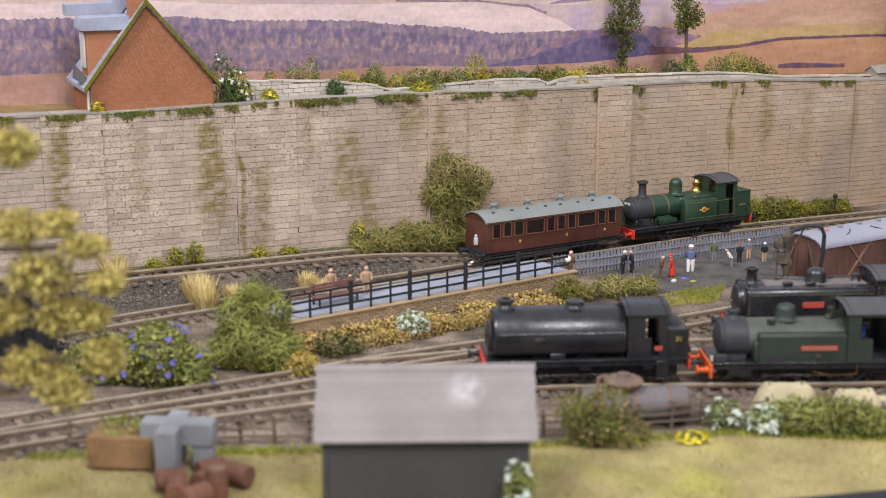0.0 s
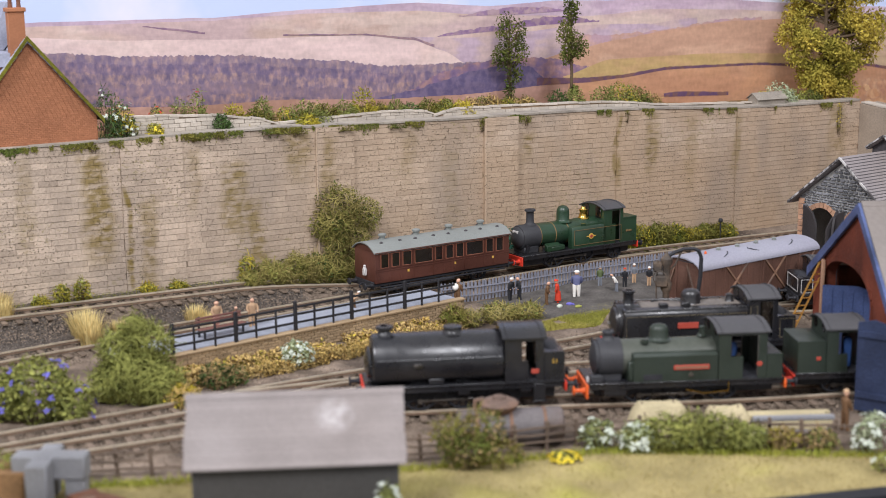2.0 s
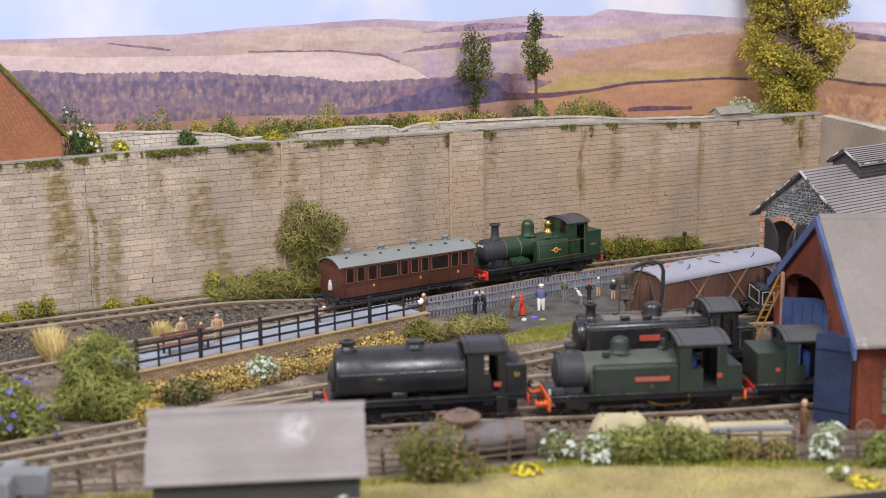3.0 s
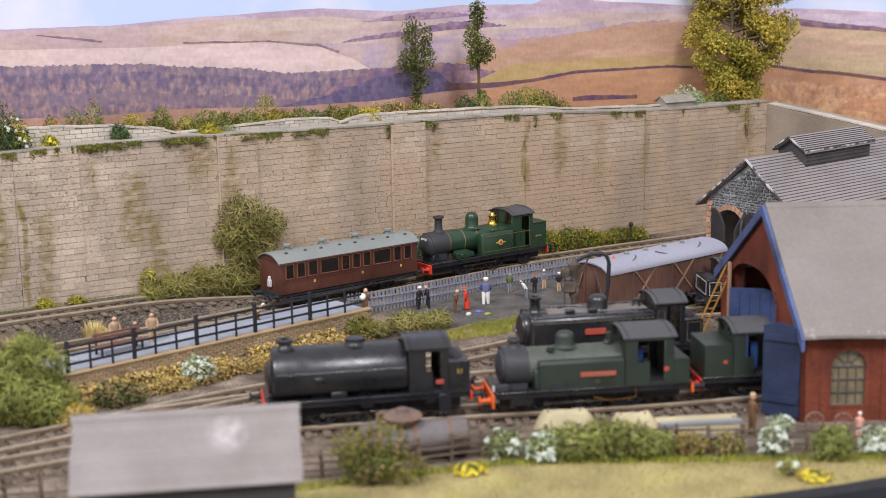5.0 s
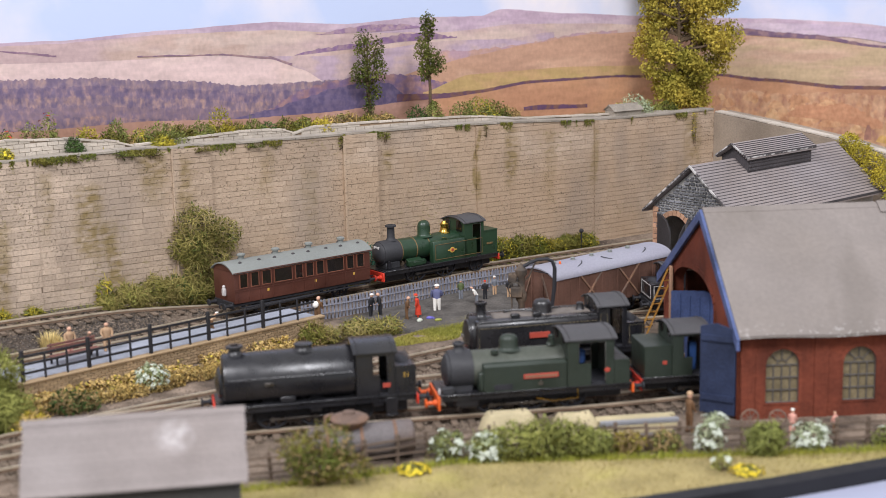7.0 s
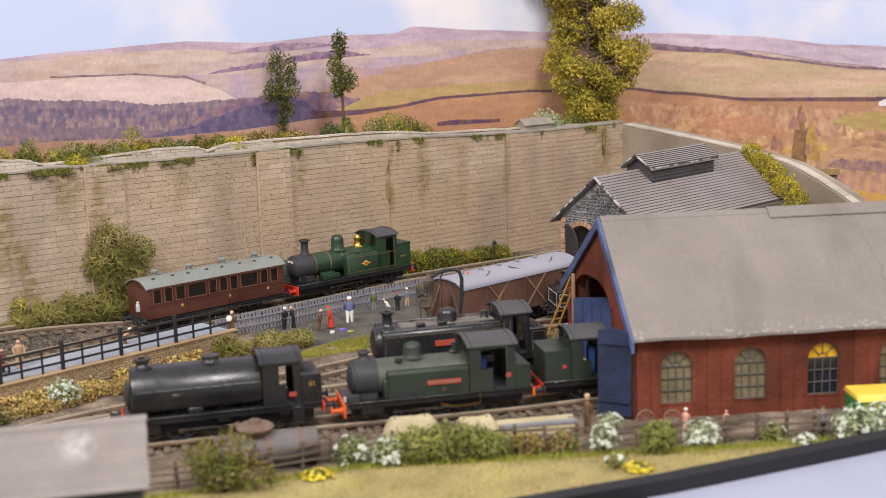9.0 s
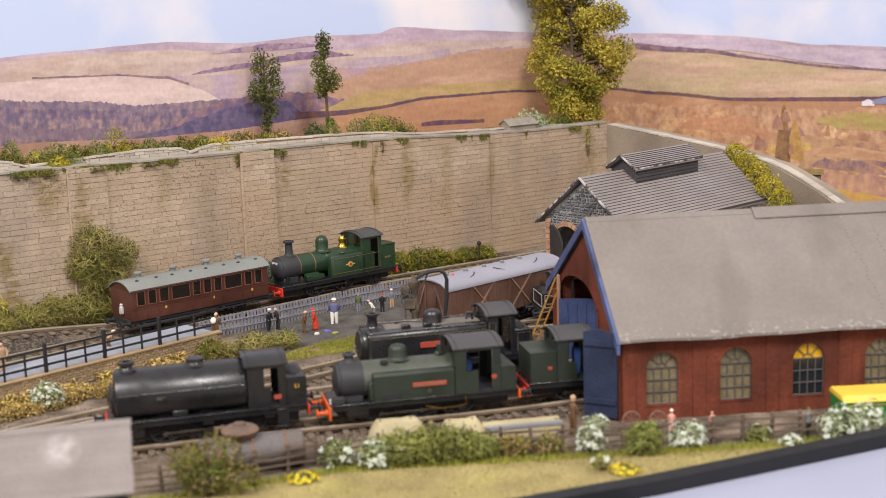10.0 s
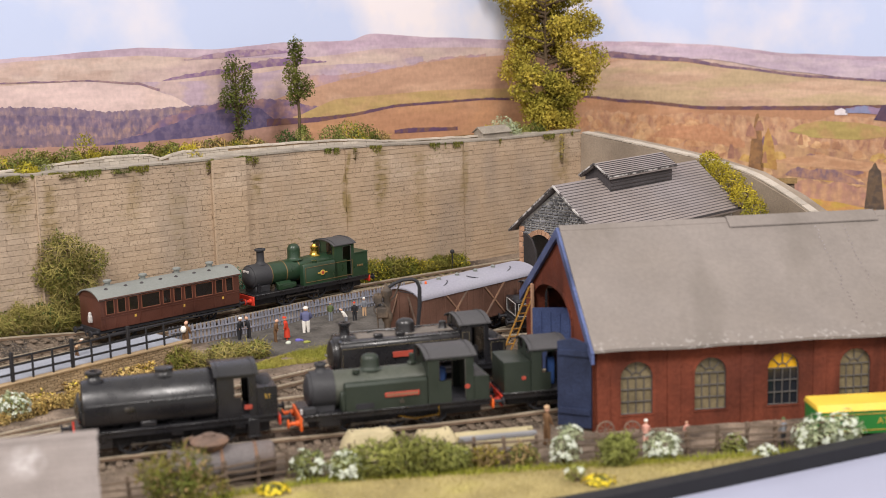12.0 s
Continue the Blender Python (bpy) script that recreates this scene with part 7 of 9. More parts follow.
def plant(name, label, category, x, y, blobs, n=800, leaf=2.2, m="leaf_green", strands=0, slen=6, sw=0.28, sm="twig", flowers=0, fm="petal_white", fsize=1.6, z=None, group="", shell=0.5, nstem=10):
    z = ground(x, y) - 1.0 if z is None else z
    th = thing(name, label, category, x, y, z, 0, group)
    part("stalk_base", stems(blobs, nstem), MAT["bark"], th, fix=False)
    if n:
        part("foliage", leaf_cloud(blobs, n, leaf, shell), MAT[m], th, fix=False)
    if strands:
        part("tangle", strand_cloud(blobs, strands, slen, sw), MAT[sm], th, fix=False)
    if flowers:
        part("blossom", blossom(blobs, flowers, fsize), MAT[fm], th, fix=False)
    return th


# along the platform end and bay
plant("flowering_bush", "leafy green bush with violet-blue flowers beside the track", "bush", -418, -62, [(-22, 2, 12, 20, 12, 14), (2, 4, 16, 20, 14, 17), (18, 2, 10, 13, 10, 11), (-40, 2, 9, 12, 9, 9)], 3000, 3.2, "leaf_bright", 900, 6, 0.3, "leaf_green", 62, "petal_blue", 2.3)
plant("tangled_bush", "rounded tangled olive green bush beside the platform ramp", "bush", -379, -24, [(0, 2, 15, 22, 17, 15), (12, 0, 10, 15, 13, 11), (-9, 3, 27, 13, 12, 11), (6, 4, 31, 13, 11, 11), (-1, 3, 40, 8, 8, 6), (-15, 0, 9, 12, 11, 10)], 2400, 2.2, "leaf_green", 3600, 7.5, 0.24, "leaf_bright")
plant("low_bush", "low yellow-green scrub at the foot of a bush", "bush", -352, -30, [(0, 0, 6, 9, 7, 7)], 500, 2.0, "leaf_yellow", 200, 5, 0.25, "leaf_orange")
plant("low_bush", "low dark green scrub against the platform wall", "bush", -346, 6, [(0, 0, 6, 11, 8, 8), (8, 6, 5, 8, 6, 6)], 700, 2.0, "leaf_dark", 260, 5, 0.25, "leaf_brown")
plant("white_flower_bush", "small bush covered in white blossom by the platform wall", "bush", -313, 48, [(0, 0, 8, 9, 7, 7.5)], 420, 2.2, "leaf_sage", 60, 5, 0.25, "leaf_green", 60, "petal_white", 1.7)
for k in range(15):
    t = k / 14
    plant("dry_scrub", "orange and yellow dry scrub along the brick platform wall", "scrub", -350 + 100 * t + random.uniform(-3, 3), 8 + 112 * t + random.uniform(-4, 2),
          [(0, 0, 3.4, 6.5, 5, 4.6), (4, 3, 2.6, 5, 5, 3.6)], 260, 1.8, "leaf_orange", 60, 4, 0.22, "twig", group="dry scrub", nstem=5)


def scrub_mat(n, size, m, label, near, far):
    """Dry growth scattered over the slope below the platform wall."""
    rs = np.random.default_rng(int(near * 7 + n))
    d = Vector((154, 166)).normalized()
    g = Geo()
    k = 0
    while k < n:
        u, v = rs.uniform(20, 205), rs.uniform(near, far)
        if noise.noise((u * 0.06, v * 0.09, size)) < -0.12:
            continue
        x, y = -392 + d.x * u + d.y * v, 6 + d.y * u - d.x * v
        z = ground(x, y) - 0.8 + rs.uniform(0, 5.5) * (1 - 0.6 * v / 34)
        a, e, s = rs.uniform(0, 6.28), rs.uniform(-0.6, 1.2), size * rs.uniform(0.6, 1.4)
        p = Vector((x, y, z))
        t = Vector((math.cos(a) * math.cos(e), math.sin(a) * math.cos(e), math.sin(e))) * s
        w = Vector((-math.sin(a), math.cos(a), 0.4)) * s * 0.35
        o = len(g.v)
        g.v += [tuple(p - t * 0.5), tuple(p + w), tuple(p + t * 0.5), tuple(p - w)]
        g.f.append((o, o + 1, o + 2, o + 3))
        k += 1
    solo("scrub", g, MAT[m], label, "scrub", kind="stuff", fix=False)


scrub_mat(7000, 1.9, "leaf_orange", "orange and gold dry growth below the platform wall", 1.5, 24)
scrub_mat(2600, 1.8, "leaf_brown", "brown withered growth below the platform wall", 4, 34)
scrub_mat(1500, 1.8, "leaf_yellow", "yellow-green weeds below the platform wall", 1.5, 28)
plant("ivy_hedge", "pale green tangled hedge at the platform end", "hedge", -212, 160, [(-22, -12, 5, 12, 9, 6), (0, 0, 6, 14, 10, 7), (16, 10, 5, 11, 9, 6)], 900, 2.0, "leaf_green", 1300, 6, 0.22, "twig_loop")
plant("ivy_hedge", "brown and green withered hedge at the platform end", "hedge", -238, 143, [(0, 0, 6, 10, 9, 8)], 500, 2.0, "leaf_brown", 300, 6, 0.28, "leaf_tangle")
# against the retaining wall
p = wp(146, 9)
plant("climbing_shrub", "tall tangled olive shrub climbing the stone wall", "shrub", p[0], p[1], [(0, -2, 54, 18, 9, 16), (15, 10, 46, 13, 8, 13), (-4, -6, 40, 17, 9, 12), (-2, -4, 24, 10, 8, 16), (10, 4, 26, 12, 8, 16), (-6, -6, 10, 18, 9, 11), (12, 6, 10, 14, 9, 11)], 3600, 2.0, "leaf_tree", 3400, 7, 0.2, "twig_loop")
for s, h, w_, mm_ in ((94, 17, 13, "leaf_bright"), (113, 22, 13, "leaf_tree"), (128, 22, 12, "leaf_dark"), (168, 24, 15, "leaf_tree"), (186, 27, 15, "leaf_tree"), (203, 23, 12, "leaf_tree"), (222, 22, 12, "leaf_tree"), (80, 10, 8, "leaf_tree"), (236, 20, 11, "leaf_green"), (256, 24, 13, "leaf_green"), (304, 16, 14, "leaf_tangle")):
    p = wp(s, 10)
    plant("wall_bush", "tangled olive bush at the foot of the stone wall", "bush", p[0], p[1], [(0, 0, h * 0.45, w_, 8, h * 0.55), (w_ * 0.5, w_ * 0.3, h * 0.3, w_ * 0.7, 7, h * 0.4)], 900, 2.0, mm_, 900, 6.5, 0.2, "twig_loop", group="bushes along the wall")
p = wp(281, 9)
plant("blue_green_bush", "dense blue-green conifer-like bush by the wall", "bush", p[0], p[1], [(0, 0, 16, 11, 8, 12), (6, 4, 10, 10, 8, 10)], 1500, 1.7, "leaf_blue")
for k, s in enumerate(np.linspace(318, 480, 11)):
    p = wp(s, 8 + random.uniform(-1, 2))
    h = random.uniform(14, 22) * (1.0 if s < 440 else 0.7)
    plant("wall_hedge", "yellow-green hedge along the foot of the wall", "hedge", p[0], p[1], [(0, 0, h * 0.4, 11, 8, h * 0.6)], 700, 2.0, "leaf_yellow" if k % 3 else "leaf_tangle", 350, 6, 0.28, "leaf_tangle", group="hedge along the wall")
for s, d, h in ((-46, 9, 14), (-60, 10, 9), (-33, 8, 16), (78, 8, 20), (10, 7, 7), (30, 7, 6)):
    p = wp(s, d)
    plant("wall_weed", "straggling yellow-green weed growing at the wall foot", "weed", p[0], p[1], [(0, 0, h * 0.5, 6, 4, h * 0.55)], 200, 2.2, "leaf_bright", 90, 6, 0.3, "leaf_yellow", group="weeds")


def tuft(x, y, h, r, n=420, m="straw", label="tuft of pale straw-coloured dry grass"):
    g = Geo()
    for k in range(n):
        a, q = random.uniform(0, 2 * PI), r * math.sqrt(random.random())
        bx, by = q * math.cos(a), q * math.sin(a)
        lean = random.uniform(0.1, 0.75)
        hh = h * random.uniform(0.55, 1.1)
        ex, ey = bx + math.cos(a) * hh * lean * 0.7, by + math.sin(a) * hh * lean * 0.7
        w = 0.2
        ca, sa = -math.sin(a) * w, math.cos(a) * w
        o = len(g.v)
        g.v += [(bx - ca, by - sa, 0), (bx + ca, by + sa, 0), ((bx * 0.5 + ex * 0.5) + ca * .7, (by * 0.5 + ey * 0.5) + sa * .7, hh * 0.6), ((bx * 0.5 + ex * 0.5) - ca * .7, (by * 0.5 + ey * 0.5) - sa * .7, hh * 0.6), (ex, ey, hh * (1 - lean * 0.25))]
        g.f += [(o, o + 1, o + 2, o + 3), (o + 3, o + 2, o + 4)]
    return solo("grass_tuft", g, MAT[m], label, "grass", x, y, ground(x, y) - 1, group="grass tufts", fix=False)


for x, y, h, r in ((-452, 84, 20, 8), (-462, 98, 17, 7), (-446, 74, 15, 6), (-512, 92, 15, 7), (-522, 108, 13, 8), (-437, 96, 12, 5), (-402, 132, 13, 5), (-392, 128, 10, 5)):
    tuft(x, y, h, r)


# lawn and grass fibres
def blades(points, h, m, name, label):
    g = Geo()
    for x, y, z in points:
        a = random.uniform(0, 2 * PI)
        hh = h * random.uniform(0.5, 1.2)
        l = random.uniform(0.1, 0.8)
        ca, sa = math.cos(a), math.sin(a)
        o = len(g.v)
        g.v += [(x - sa * .18, y + ca * .18, z), (x + sa * .18, y - ca * .18, z), (x + ca * hh * l, y + sa * hh * l, z + hh)]
        g.f.append((o, o + 1, o + 2))
    return solo(name, g, MAT[m], label, "grass", kind="stuff", fix=False)


lawn, verge = [], []
while len(lawn) < 26000:
    x = random.uniform(-430, 200)
    fy, ey = fence_y(x) - 14, max(edge_line(x), -235)
    if fy <= ey:
        continue
    y = random.uniform(ey, fy)
    lawn.append((x, y, ground(x, y) - 1.2))
blades(lawn, 1.7, "lawn_tan", "lawn_grass", "short tan and olive static grass lawn")
while len(verge) < 12000:
    x = random.uniform(-430, 220)
    y = fence_y(x) - 10 + random.gauss(0, 4.5)
    if y > edge_line(x):
        verge.append((x, y, ground(x, y) - 1.0))
blades(verge, 3.2, "grass_green", "verge_grass", "longer bright green grass along the wooden fence")
patch = []
A, B_, C_ = Vector((-212, 128)), Vector((-142, 224)), Vector((-150, 158))
while len(patch) < 14000:
    u, v = random.random(), random.random()
    if u + v > 1:
        u, v = 1 - u, 1 - v
    q = A + (B_ - A) * u + (C_ - A) * v
    if noise.noise((q.x * 0.1, q.y * 0.1, 3)) > -0.45:
        patch.append((q.x, q.y, ground(q.x, q.y) - 1))
blades(patch, 1.5, "bank_grass", "bank_grass", "bright green grass bank between the tracks")
strip = []
for k in range(5000):
    s = random.uniform(200, 470)
    d = random.gauss(14 if s < 300 else 17, 3)
    q = wp(s, d)
    strip.append((q[0], q[1], ground(q[0], q[1]) - 1))
for k in range(2500):
    s = random.uniform(-200, 120)
    q = wp(s, random.gauss(6, 3))
    strip.append((q[0], q[1], ground(q[0], q[1]) - 1))
blades(strip, 2.4, "grass_green", "wallside_grass", "thin green grass beside the track and wall")


def stones(n):
    """Loose ballast: small irregular chips."""
    g = Geo()
    lines = [polyline(v, 3.0) for v in TRACKS.values()]
    allp = [p for l in lines for p in l]
    base = [(1, 0, 0), (-.5, .87, 0), (-.5, -.87, 0), (0, 0, .9)]
    for k in range(n):
        p = random.choice(allp)
        ox, oy = random.gauss(0, 13), random.gauss(0, 13)
        x, y = p.x + ox, p.y + oy
        if sd(x, y)[1] < 3:
            continue
        z = ground(x, y) - 0.7 + 1.2 * math.exp(-(ox * ox + oy * oy) / 260)
        s = random.uniform(0.3, 0.85)
        a = random.uniform(0, 6.28)
        o = len(g.v)
        for bx, by, bz in base:
            jx, jy = bx * random.uniform(.6, 1.2), by * random.uniform(.6, 1.2)
            g.v.append((x + s * (jx * math.cos(a) - jy * math.sin(a)), y + s * (jx * math.sin(a) + jy * math.cos(a)), z + s * bz))
        g.f += [(o, o + 1, o + 3), (o + 1, o + 2, o + 3), (o + 2, o, o + 3)]
    return solo("ballast", g, MAT["stone_chip"], "loose grey and brown ballast chips around the tracks", "ballast", kind="stuff", fix=False, angle=5)


stones(110000)


def ash_chips(n):
    """Dark ash spread between the wall and the running lines."""
    ra = np.random.default_rng(5)
    g = Geo()
    k = 0
    while k < n:
        s, d = ra.uniform(-260, 150), ra.uniform(2, 92)
        if noise.noise((s * 0.03, d * 0.05, 7.0)) < -0.25 or d > 60 - 0.22 * s + 8:
            continue
        x, y, _ = wp(s, d)
        z, a, r = ground(x, y) - 0.75, ra.uniform(0, 6.28), ra.uniform(0.4, 1.05)
        o = len(g.v)
        for q in range(3):
            t = a + q * 2.09 + ra.uniform(-0.4, 0.4)
            g.v.append((x + r * math.cos(t), y + r * math.sin(t), z))
        g.v.append((x + ra.uniform(-0.2, 0.2), y, z + r * ra.uniform(0.5, 1.1)))
        g.f += [(o, o + 1, o + 3), (o + 1, o + 2, o + 3), (o + 2, o, o + 3)]
        k += 1
    return solo("ash", g, MAT["ash_chip"], "dark grey ash and clinker beside the running line", "ash", kind="stuff", fix=False, angle=5)


ash_chips(42000)


# ---- trees on the wall top ----
def tree(name, label, x, y, z, h, blobs, n, leaf, m, r=1.6):
    th = thing(name, label, "tree", x, y, z)
    g = Geo()
    g.tube([(0, 0, -2), (0.6, 0.3, h * 0.3), (-0.5, 0.2, h * 0.6), (0.3, 0, h * 0.93)], [r, r * 0.75, r * 0.5, r * 0.12], 7)
    for b in blobs:
        z0 = max(h * 0.18, b[2] - b[5] * 0.9)
        for k in range(4):
            a = random.uniform(0, 6.28)
            g.tube([(0, 0, z0), (b[0] * .6 + math.cos(a) * b[3] * .3, b[1] * .6 + math.sin(a) * b[4] * .3, (z0 + b[2]) / 2), (b[0] + math.cos(a) * b[3] * .7, b[1] + math.sin(a) * b[4] * .7, b[2] + b[5] * random.uniform(-.2, .5))], [r * .4, r * .25, 0.1], 5)
    part("trunk", g, MAT["bark"], th)
    part("crown", leaf_cloud(blobs, n, leaf, 0.25), MAT[m], th, fix=False)
    return th


tree("slim_tree", "slim leafy green tree on top of the retaining wall", -235, 410, 107, 78, [(-3, 0, 62, 9, 7, 14), (5, 0, 44, 11, 9, 15), (-6, 0, 40, 9, 8, 12), (3, 0, 26, 8, 7, 9), (9, 0, 60, 5, 5, 11), (0, 0, 14, 5, 5, 6), (1, 0, 5, 8, 7, 5)], 2600, 2.3, "leaf_tree")
tree("slim_tree", "slim upright green tree on top of the retaining wall", -187, 411, 107, 92, [(0, 0, 76, 7, 6, 13), (-4, 0, 58, 8, 7, 12), (5, 0, 48, 9, 7, 11), (-3, 0, 42, 7, 6, 9), (3, 0, 14, 4, 4, 5)], 2400, 2.2, "leaf_tree")
p = wp(620, -42)
rt = random.Random(14)
crown = []
for k in range(52):
    hh = 12 + 122 * (k + 0.5) / 52
    R = interp([(0, 20), (14, 26), (34, 30), (50, 50), (70, 54), (90, 48), (110, 50), (135, 44)], hh)
    a, q = rt.uniform(0, 2 * PI), R * rt.uniform(0.25, 0.95)
    rr = rt.uniform(11, 19)
    crown.append((q * math.cos(a), q * math.sin(a) * 0.55, hh, rr, rr * 0.8, rr * 0.8))
tree("broad_tree", "tall yellow-green tree in the corner above the wall", p[0] + 4, p[1] + 2, 95, 140, crown, 34000, 3.0, "leaf_foam", 2.6)
# foreground tree at the layout's left edge, its boughs reaching in
boughs = [(45, 0, 146, 10, 9, 8), (43, 2, 117, 11, 9, 7), (52, 0, 101, 14, 10, 9), (70, 0, 112, 10, 8, 5), (78, -3, 100, 8, 7, 5), (60, 2, 86, 13, 9, 8), (75, 0, 72, 9, 8, 8), (46, 0, 66, 12, 9, 8), (60, -2, 59, 11, 9, 7), (36, 0, 86, 10, 9, 9), (58, 3, 119, 9, 8, 5), (70, 2, 86, 8, 7, 5)]
tree("foreground_tree", "yellow-leaved young tree at the front of the layout", -430, -237, 2, 150, boughs, 9000, 2.4, "leaf_autumn", 2.2)

# shrubs along the wall top
HEDGE = [(-7, -8, 9, 36, "leaf_dark", 26, "petal_white"), (3, -10, 8, 27, "leaf_dark", 44, "petal_white"), (-88, -5, 5, 10, "leaf_yellow", 6, "petal_yellow"), (24, -9, 5, 11, "leaf_bright", 14, "petal_yellow"), (30, -24, 6, 20, "leaf_dark", 8, "petal_red"), (46, -24, 8, 24, "leaf_green", 0, ""), (58, -25, 6, 30, "leaf_green", 12, "petal_red"),
         (70, -11, 6, 14, "leaf_dark", 0, ""), (84, -24, 9, 18, "leaf_yellow", 0, ""), (100, -26, 8, 16, "leaf_tangle", 0, ""), (106, -28, 6, 22, "leaf_green", 0, ""), (136, -23, 15, 19, "leaf_green", 0, ""), (131, -10, 8, 11, "leaf_yellow", 0, ""), (152, -26, 10, 16, "leaf_tangle", 0, ""),
         (166, -26, 9, 18, "leaf_green", 0, ""), (180, -25, 9, 26, "leaf_yellow", 0, ""), (194, -26, 9, 15, "leaf_tangle", 0, ""), (206, -26, 8, 17, "leaf_green", 0, ""), (218, -27, 9, 14, "leaf_dark", 0, ""), (232, -26, 9, 16, "leaf_tangle", 0, ""), (246, -26, 10, 15, "leaf_green", 0, ""), (258, -22, 9, 14, "leaf_yellow", 0, ""),
         (272, -28, 9, 14, "leaf_brown", 0, ""), (286, -26, 9, 16, "leaf_brown", 0, ""), (300, -28, 8, 13, "leaf_tangle", 0, ""), (318, -30, 9, 13, "leaf_brown", 0, ""), (346, -28, 9, 17, "leaf_dark", 0, ""), (358, -24, 9, 18, "leaf_green", 0, ""), (386, -26, 11, 19, "leaf_green", 0, ""), (402, -26, 13, 22, "leaf_green", 0, ""),
         (418, -28, 11, 18, "leaf_tree", 0, ""), (434, -32, 9, 13, "leaf_brown", 0, ""), (556, -20, 13, 20, "leaf_sage", 0, ""), (574, -22, 10, 14, "leaf_bright", 0, ""), (546, -26, 9, 13, "leaf_sage", 0, ""), (592, -20, 9, 12, "leaf_tree", 0, "")]
HEDGE += [(100 + 13 * k + random.uniform(-3, 3), -34 + random.uniform(-3, 3), 8, random.uniform(10, 15), ("leaf_tangle", "leaf_brown", "leaf_green")[k % 3], 0, "") for k in range(18)]
for s, d, r, h, m_, fl, fm_ in HEDGE:
    p = wp(s, d)
    plant("hedgerow_shrub", "small shrub in the hedgerow above the wall", "shrub", p[0], p[1], [(0, 0, h * 0.5, r, r * 0.8, h * 0.55), (r * 0.5, r * 0.3, h * 0.3, r * 0.8, r * 0.7, h * 0.35)], int(r * 60), 1.9, m_, 160, 5, 0.25, "leaf_orange" if m_ == "leaf_brown" else "leaf_yellow" if int(s) % 3 == 0 else m_, fl, fm_ or "petal_white", 1.5, z=wall_top(s) - 3, group="hedgerow shrubs")
for x, y, z, r, h in ((142, 430, 76, 10, 18), (148, 415, 69, 11, 20), (155, 400, 60, 11, 22), (160, 385, 54, 11, 20), (165, 365, 44, 10, 22)):
    plant("yellow_bush", "bright yellow-green bush on the wing wall", "bush", x, y, [(0, 0, h * .5, r, r * .8, h * .5)], 700, 2.0, "leaf_yellow", 100, 5, 0.25, "leaf_yellow", z=z, group="wing wall bushes")

# front border plants
FB = [(-194, -104, [(0, 0, 10, 15, 10, 10), (6, 2, 19, 11, 8, 10), (-8, 0, 15, 10, 7, 10), (14, 0, 8, 10, 8, 8)], 620, "leaf_brown", 620, "leaf_tangle", 0, "", "straggling brown and green bush before the boiler"),
      (-108, -64, [(0, 0, 9, 14, 8, 10), (12, 2, 10, 12, 8, 11), (-12, 0, 7, 10, 7, 8)], 1300, "leaf_green", 500, "leaf_bright", 12, "petal_white", "spreading light green bush before covered heaps"),
      (-84, -58, [(0, 0, 9, 13, 8, 10), (12, 2, 7, 10, 7, 8)], 1100, "leaf_bright", 400, "leaf_green", 0, "", "spreading light green bush before covered heaps"),
      (-140, -60, [(0, 0, 7, 9, 6, 7)], 300, "leaf_sage", 100, "leaf_green", 50, "petal_white", "small bush with white blossom at the fence"),
      (-121, -66, [(0, 0, 7, 8, 6, 8)], 300, "leaf_sage", 60, "leaf_sage", 60, "petal_white", "small bush with white blossom at the fence"),
      (-18, -52, [(0, 0, 9, 7, 6, 9), (3, 0, 16, 5, 4, 5)], 360, "leaf_sage", 60, "leaf_sage", 90, "petal_white", "upright pale bush with white blossom"),
      (7, -60, [(0, 0, 8, 9, 7, 9)], 700, "leaf_green", 260, "leaf_green", 0, "", "small round green bush on the lawn edge"),
      (30, -44, [(0, 0, 7, 9, 6, 7)], 300, "leaf_sage", 40, "leaf_sage", 110, "petal_white", "low mound of white blossom at the fence"),
      (66, -36, [(0, 0, 4, 7, 4, 4)], 120, "leaf_green", 30, "leaf_green", 34, "petal_white", "low clump of white flowers"),
      (106, -45, [(0, 0, 9, 12, 7, 9), (12, 2, 10, 9, 6, 9), (-6, 0, 6, 6, 5, 6)], 600, "leaf_sage", 80, "leaf_sage", 190, "petal_white", "large bush of creamy white blossom before the van"),
      (78, -52, [(0, 0, 3, 5, 4, 3)], 80, "leaf_sage", 0, "leaf_sage", 22, "petal_white", "low clump of white flowers"),
      (-213, -188, [(0, 0, 11, 6, 6, 12)], 300, "leaf_green", 60, "leaf_green", 40, "petal_white", "white flowering plant beside the hut"),
      (-153, -93, [(0, 0, 2.5, 7, 3.5, 2.5)], 90, "leaf_bright", 0, "leaf_bright", 60, "petal_yellow", "clump of bright yellow flowers on the lawn"),
      (-6, -92, [(0, 0, 2.2, 7, 3, 2.4)], 80, "leaf_bright", 0, "leaf_bright", 56, "petal_yellow", "clump of bright yellow flowers on the lawn"),
      (-16, -86, [(0, 0, 4, 5, 4, 5)], 90, "leaf_bright", 0, "leaf_bright", 14, "petal_white", "small plant with white flowers on the lawn"),
      (-246, -200, [(0, 0, 3, 4, 3, 3.5)], 60, "leaf_bright", 0, "leaf_bright", 18, "petal_yellow", "yellow flowers before the hut"),
      (-56, -50, [(0, 0, 5, 9, 5, 6)], 300, "leaf_yellow", 160, "leaf_brown", 0, "", "withered yellow bush by the fence"),
      (-38, -48, [(0, 0, 5, 8, 5, 6)], 260, "leaf_green", 100, "leaf_brown", 0, "", "small bush by the fence")]
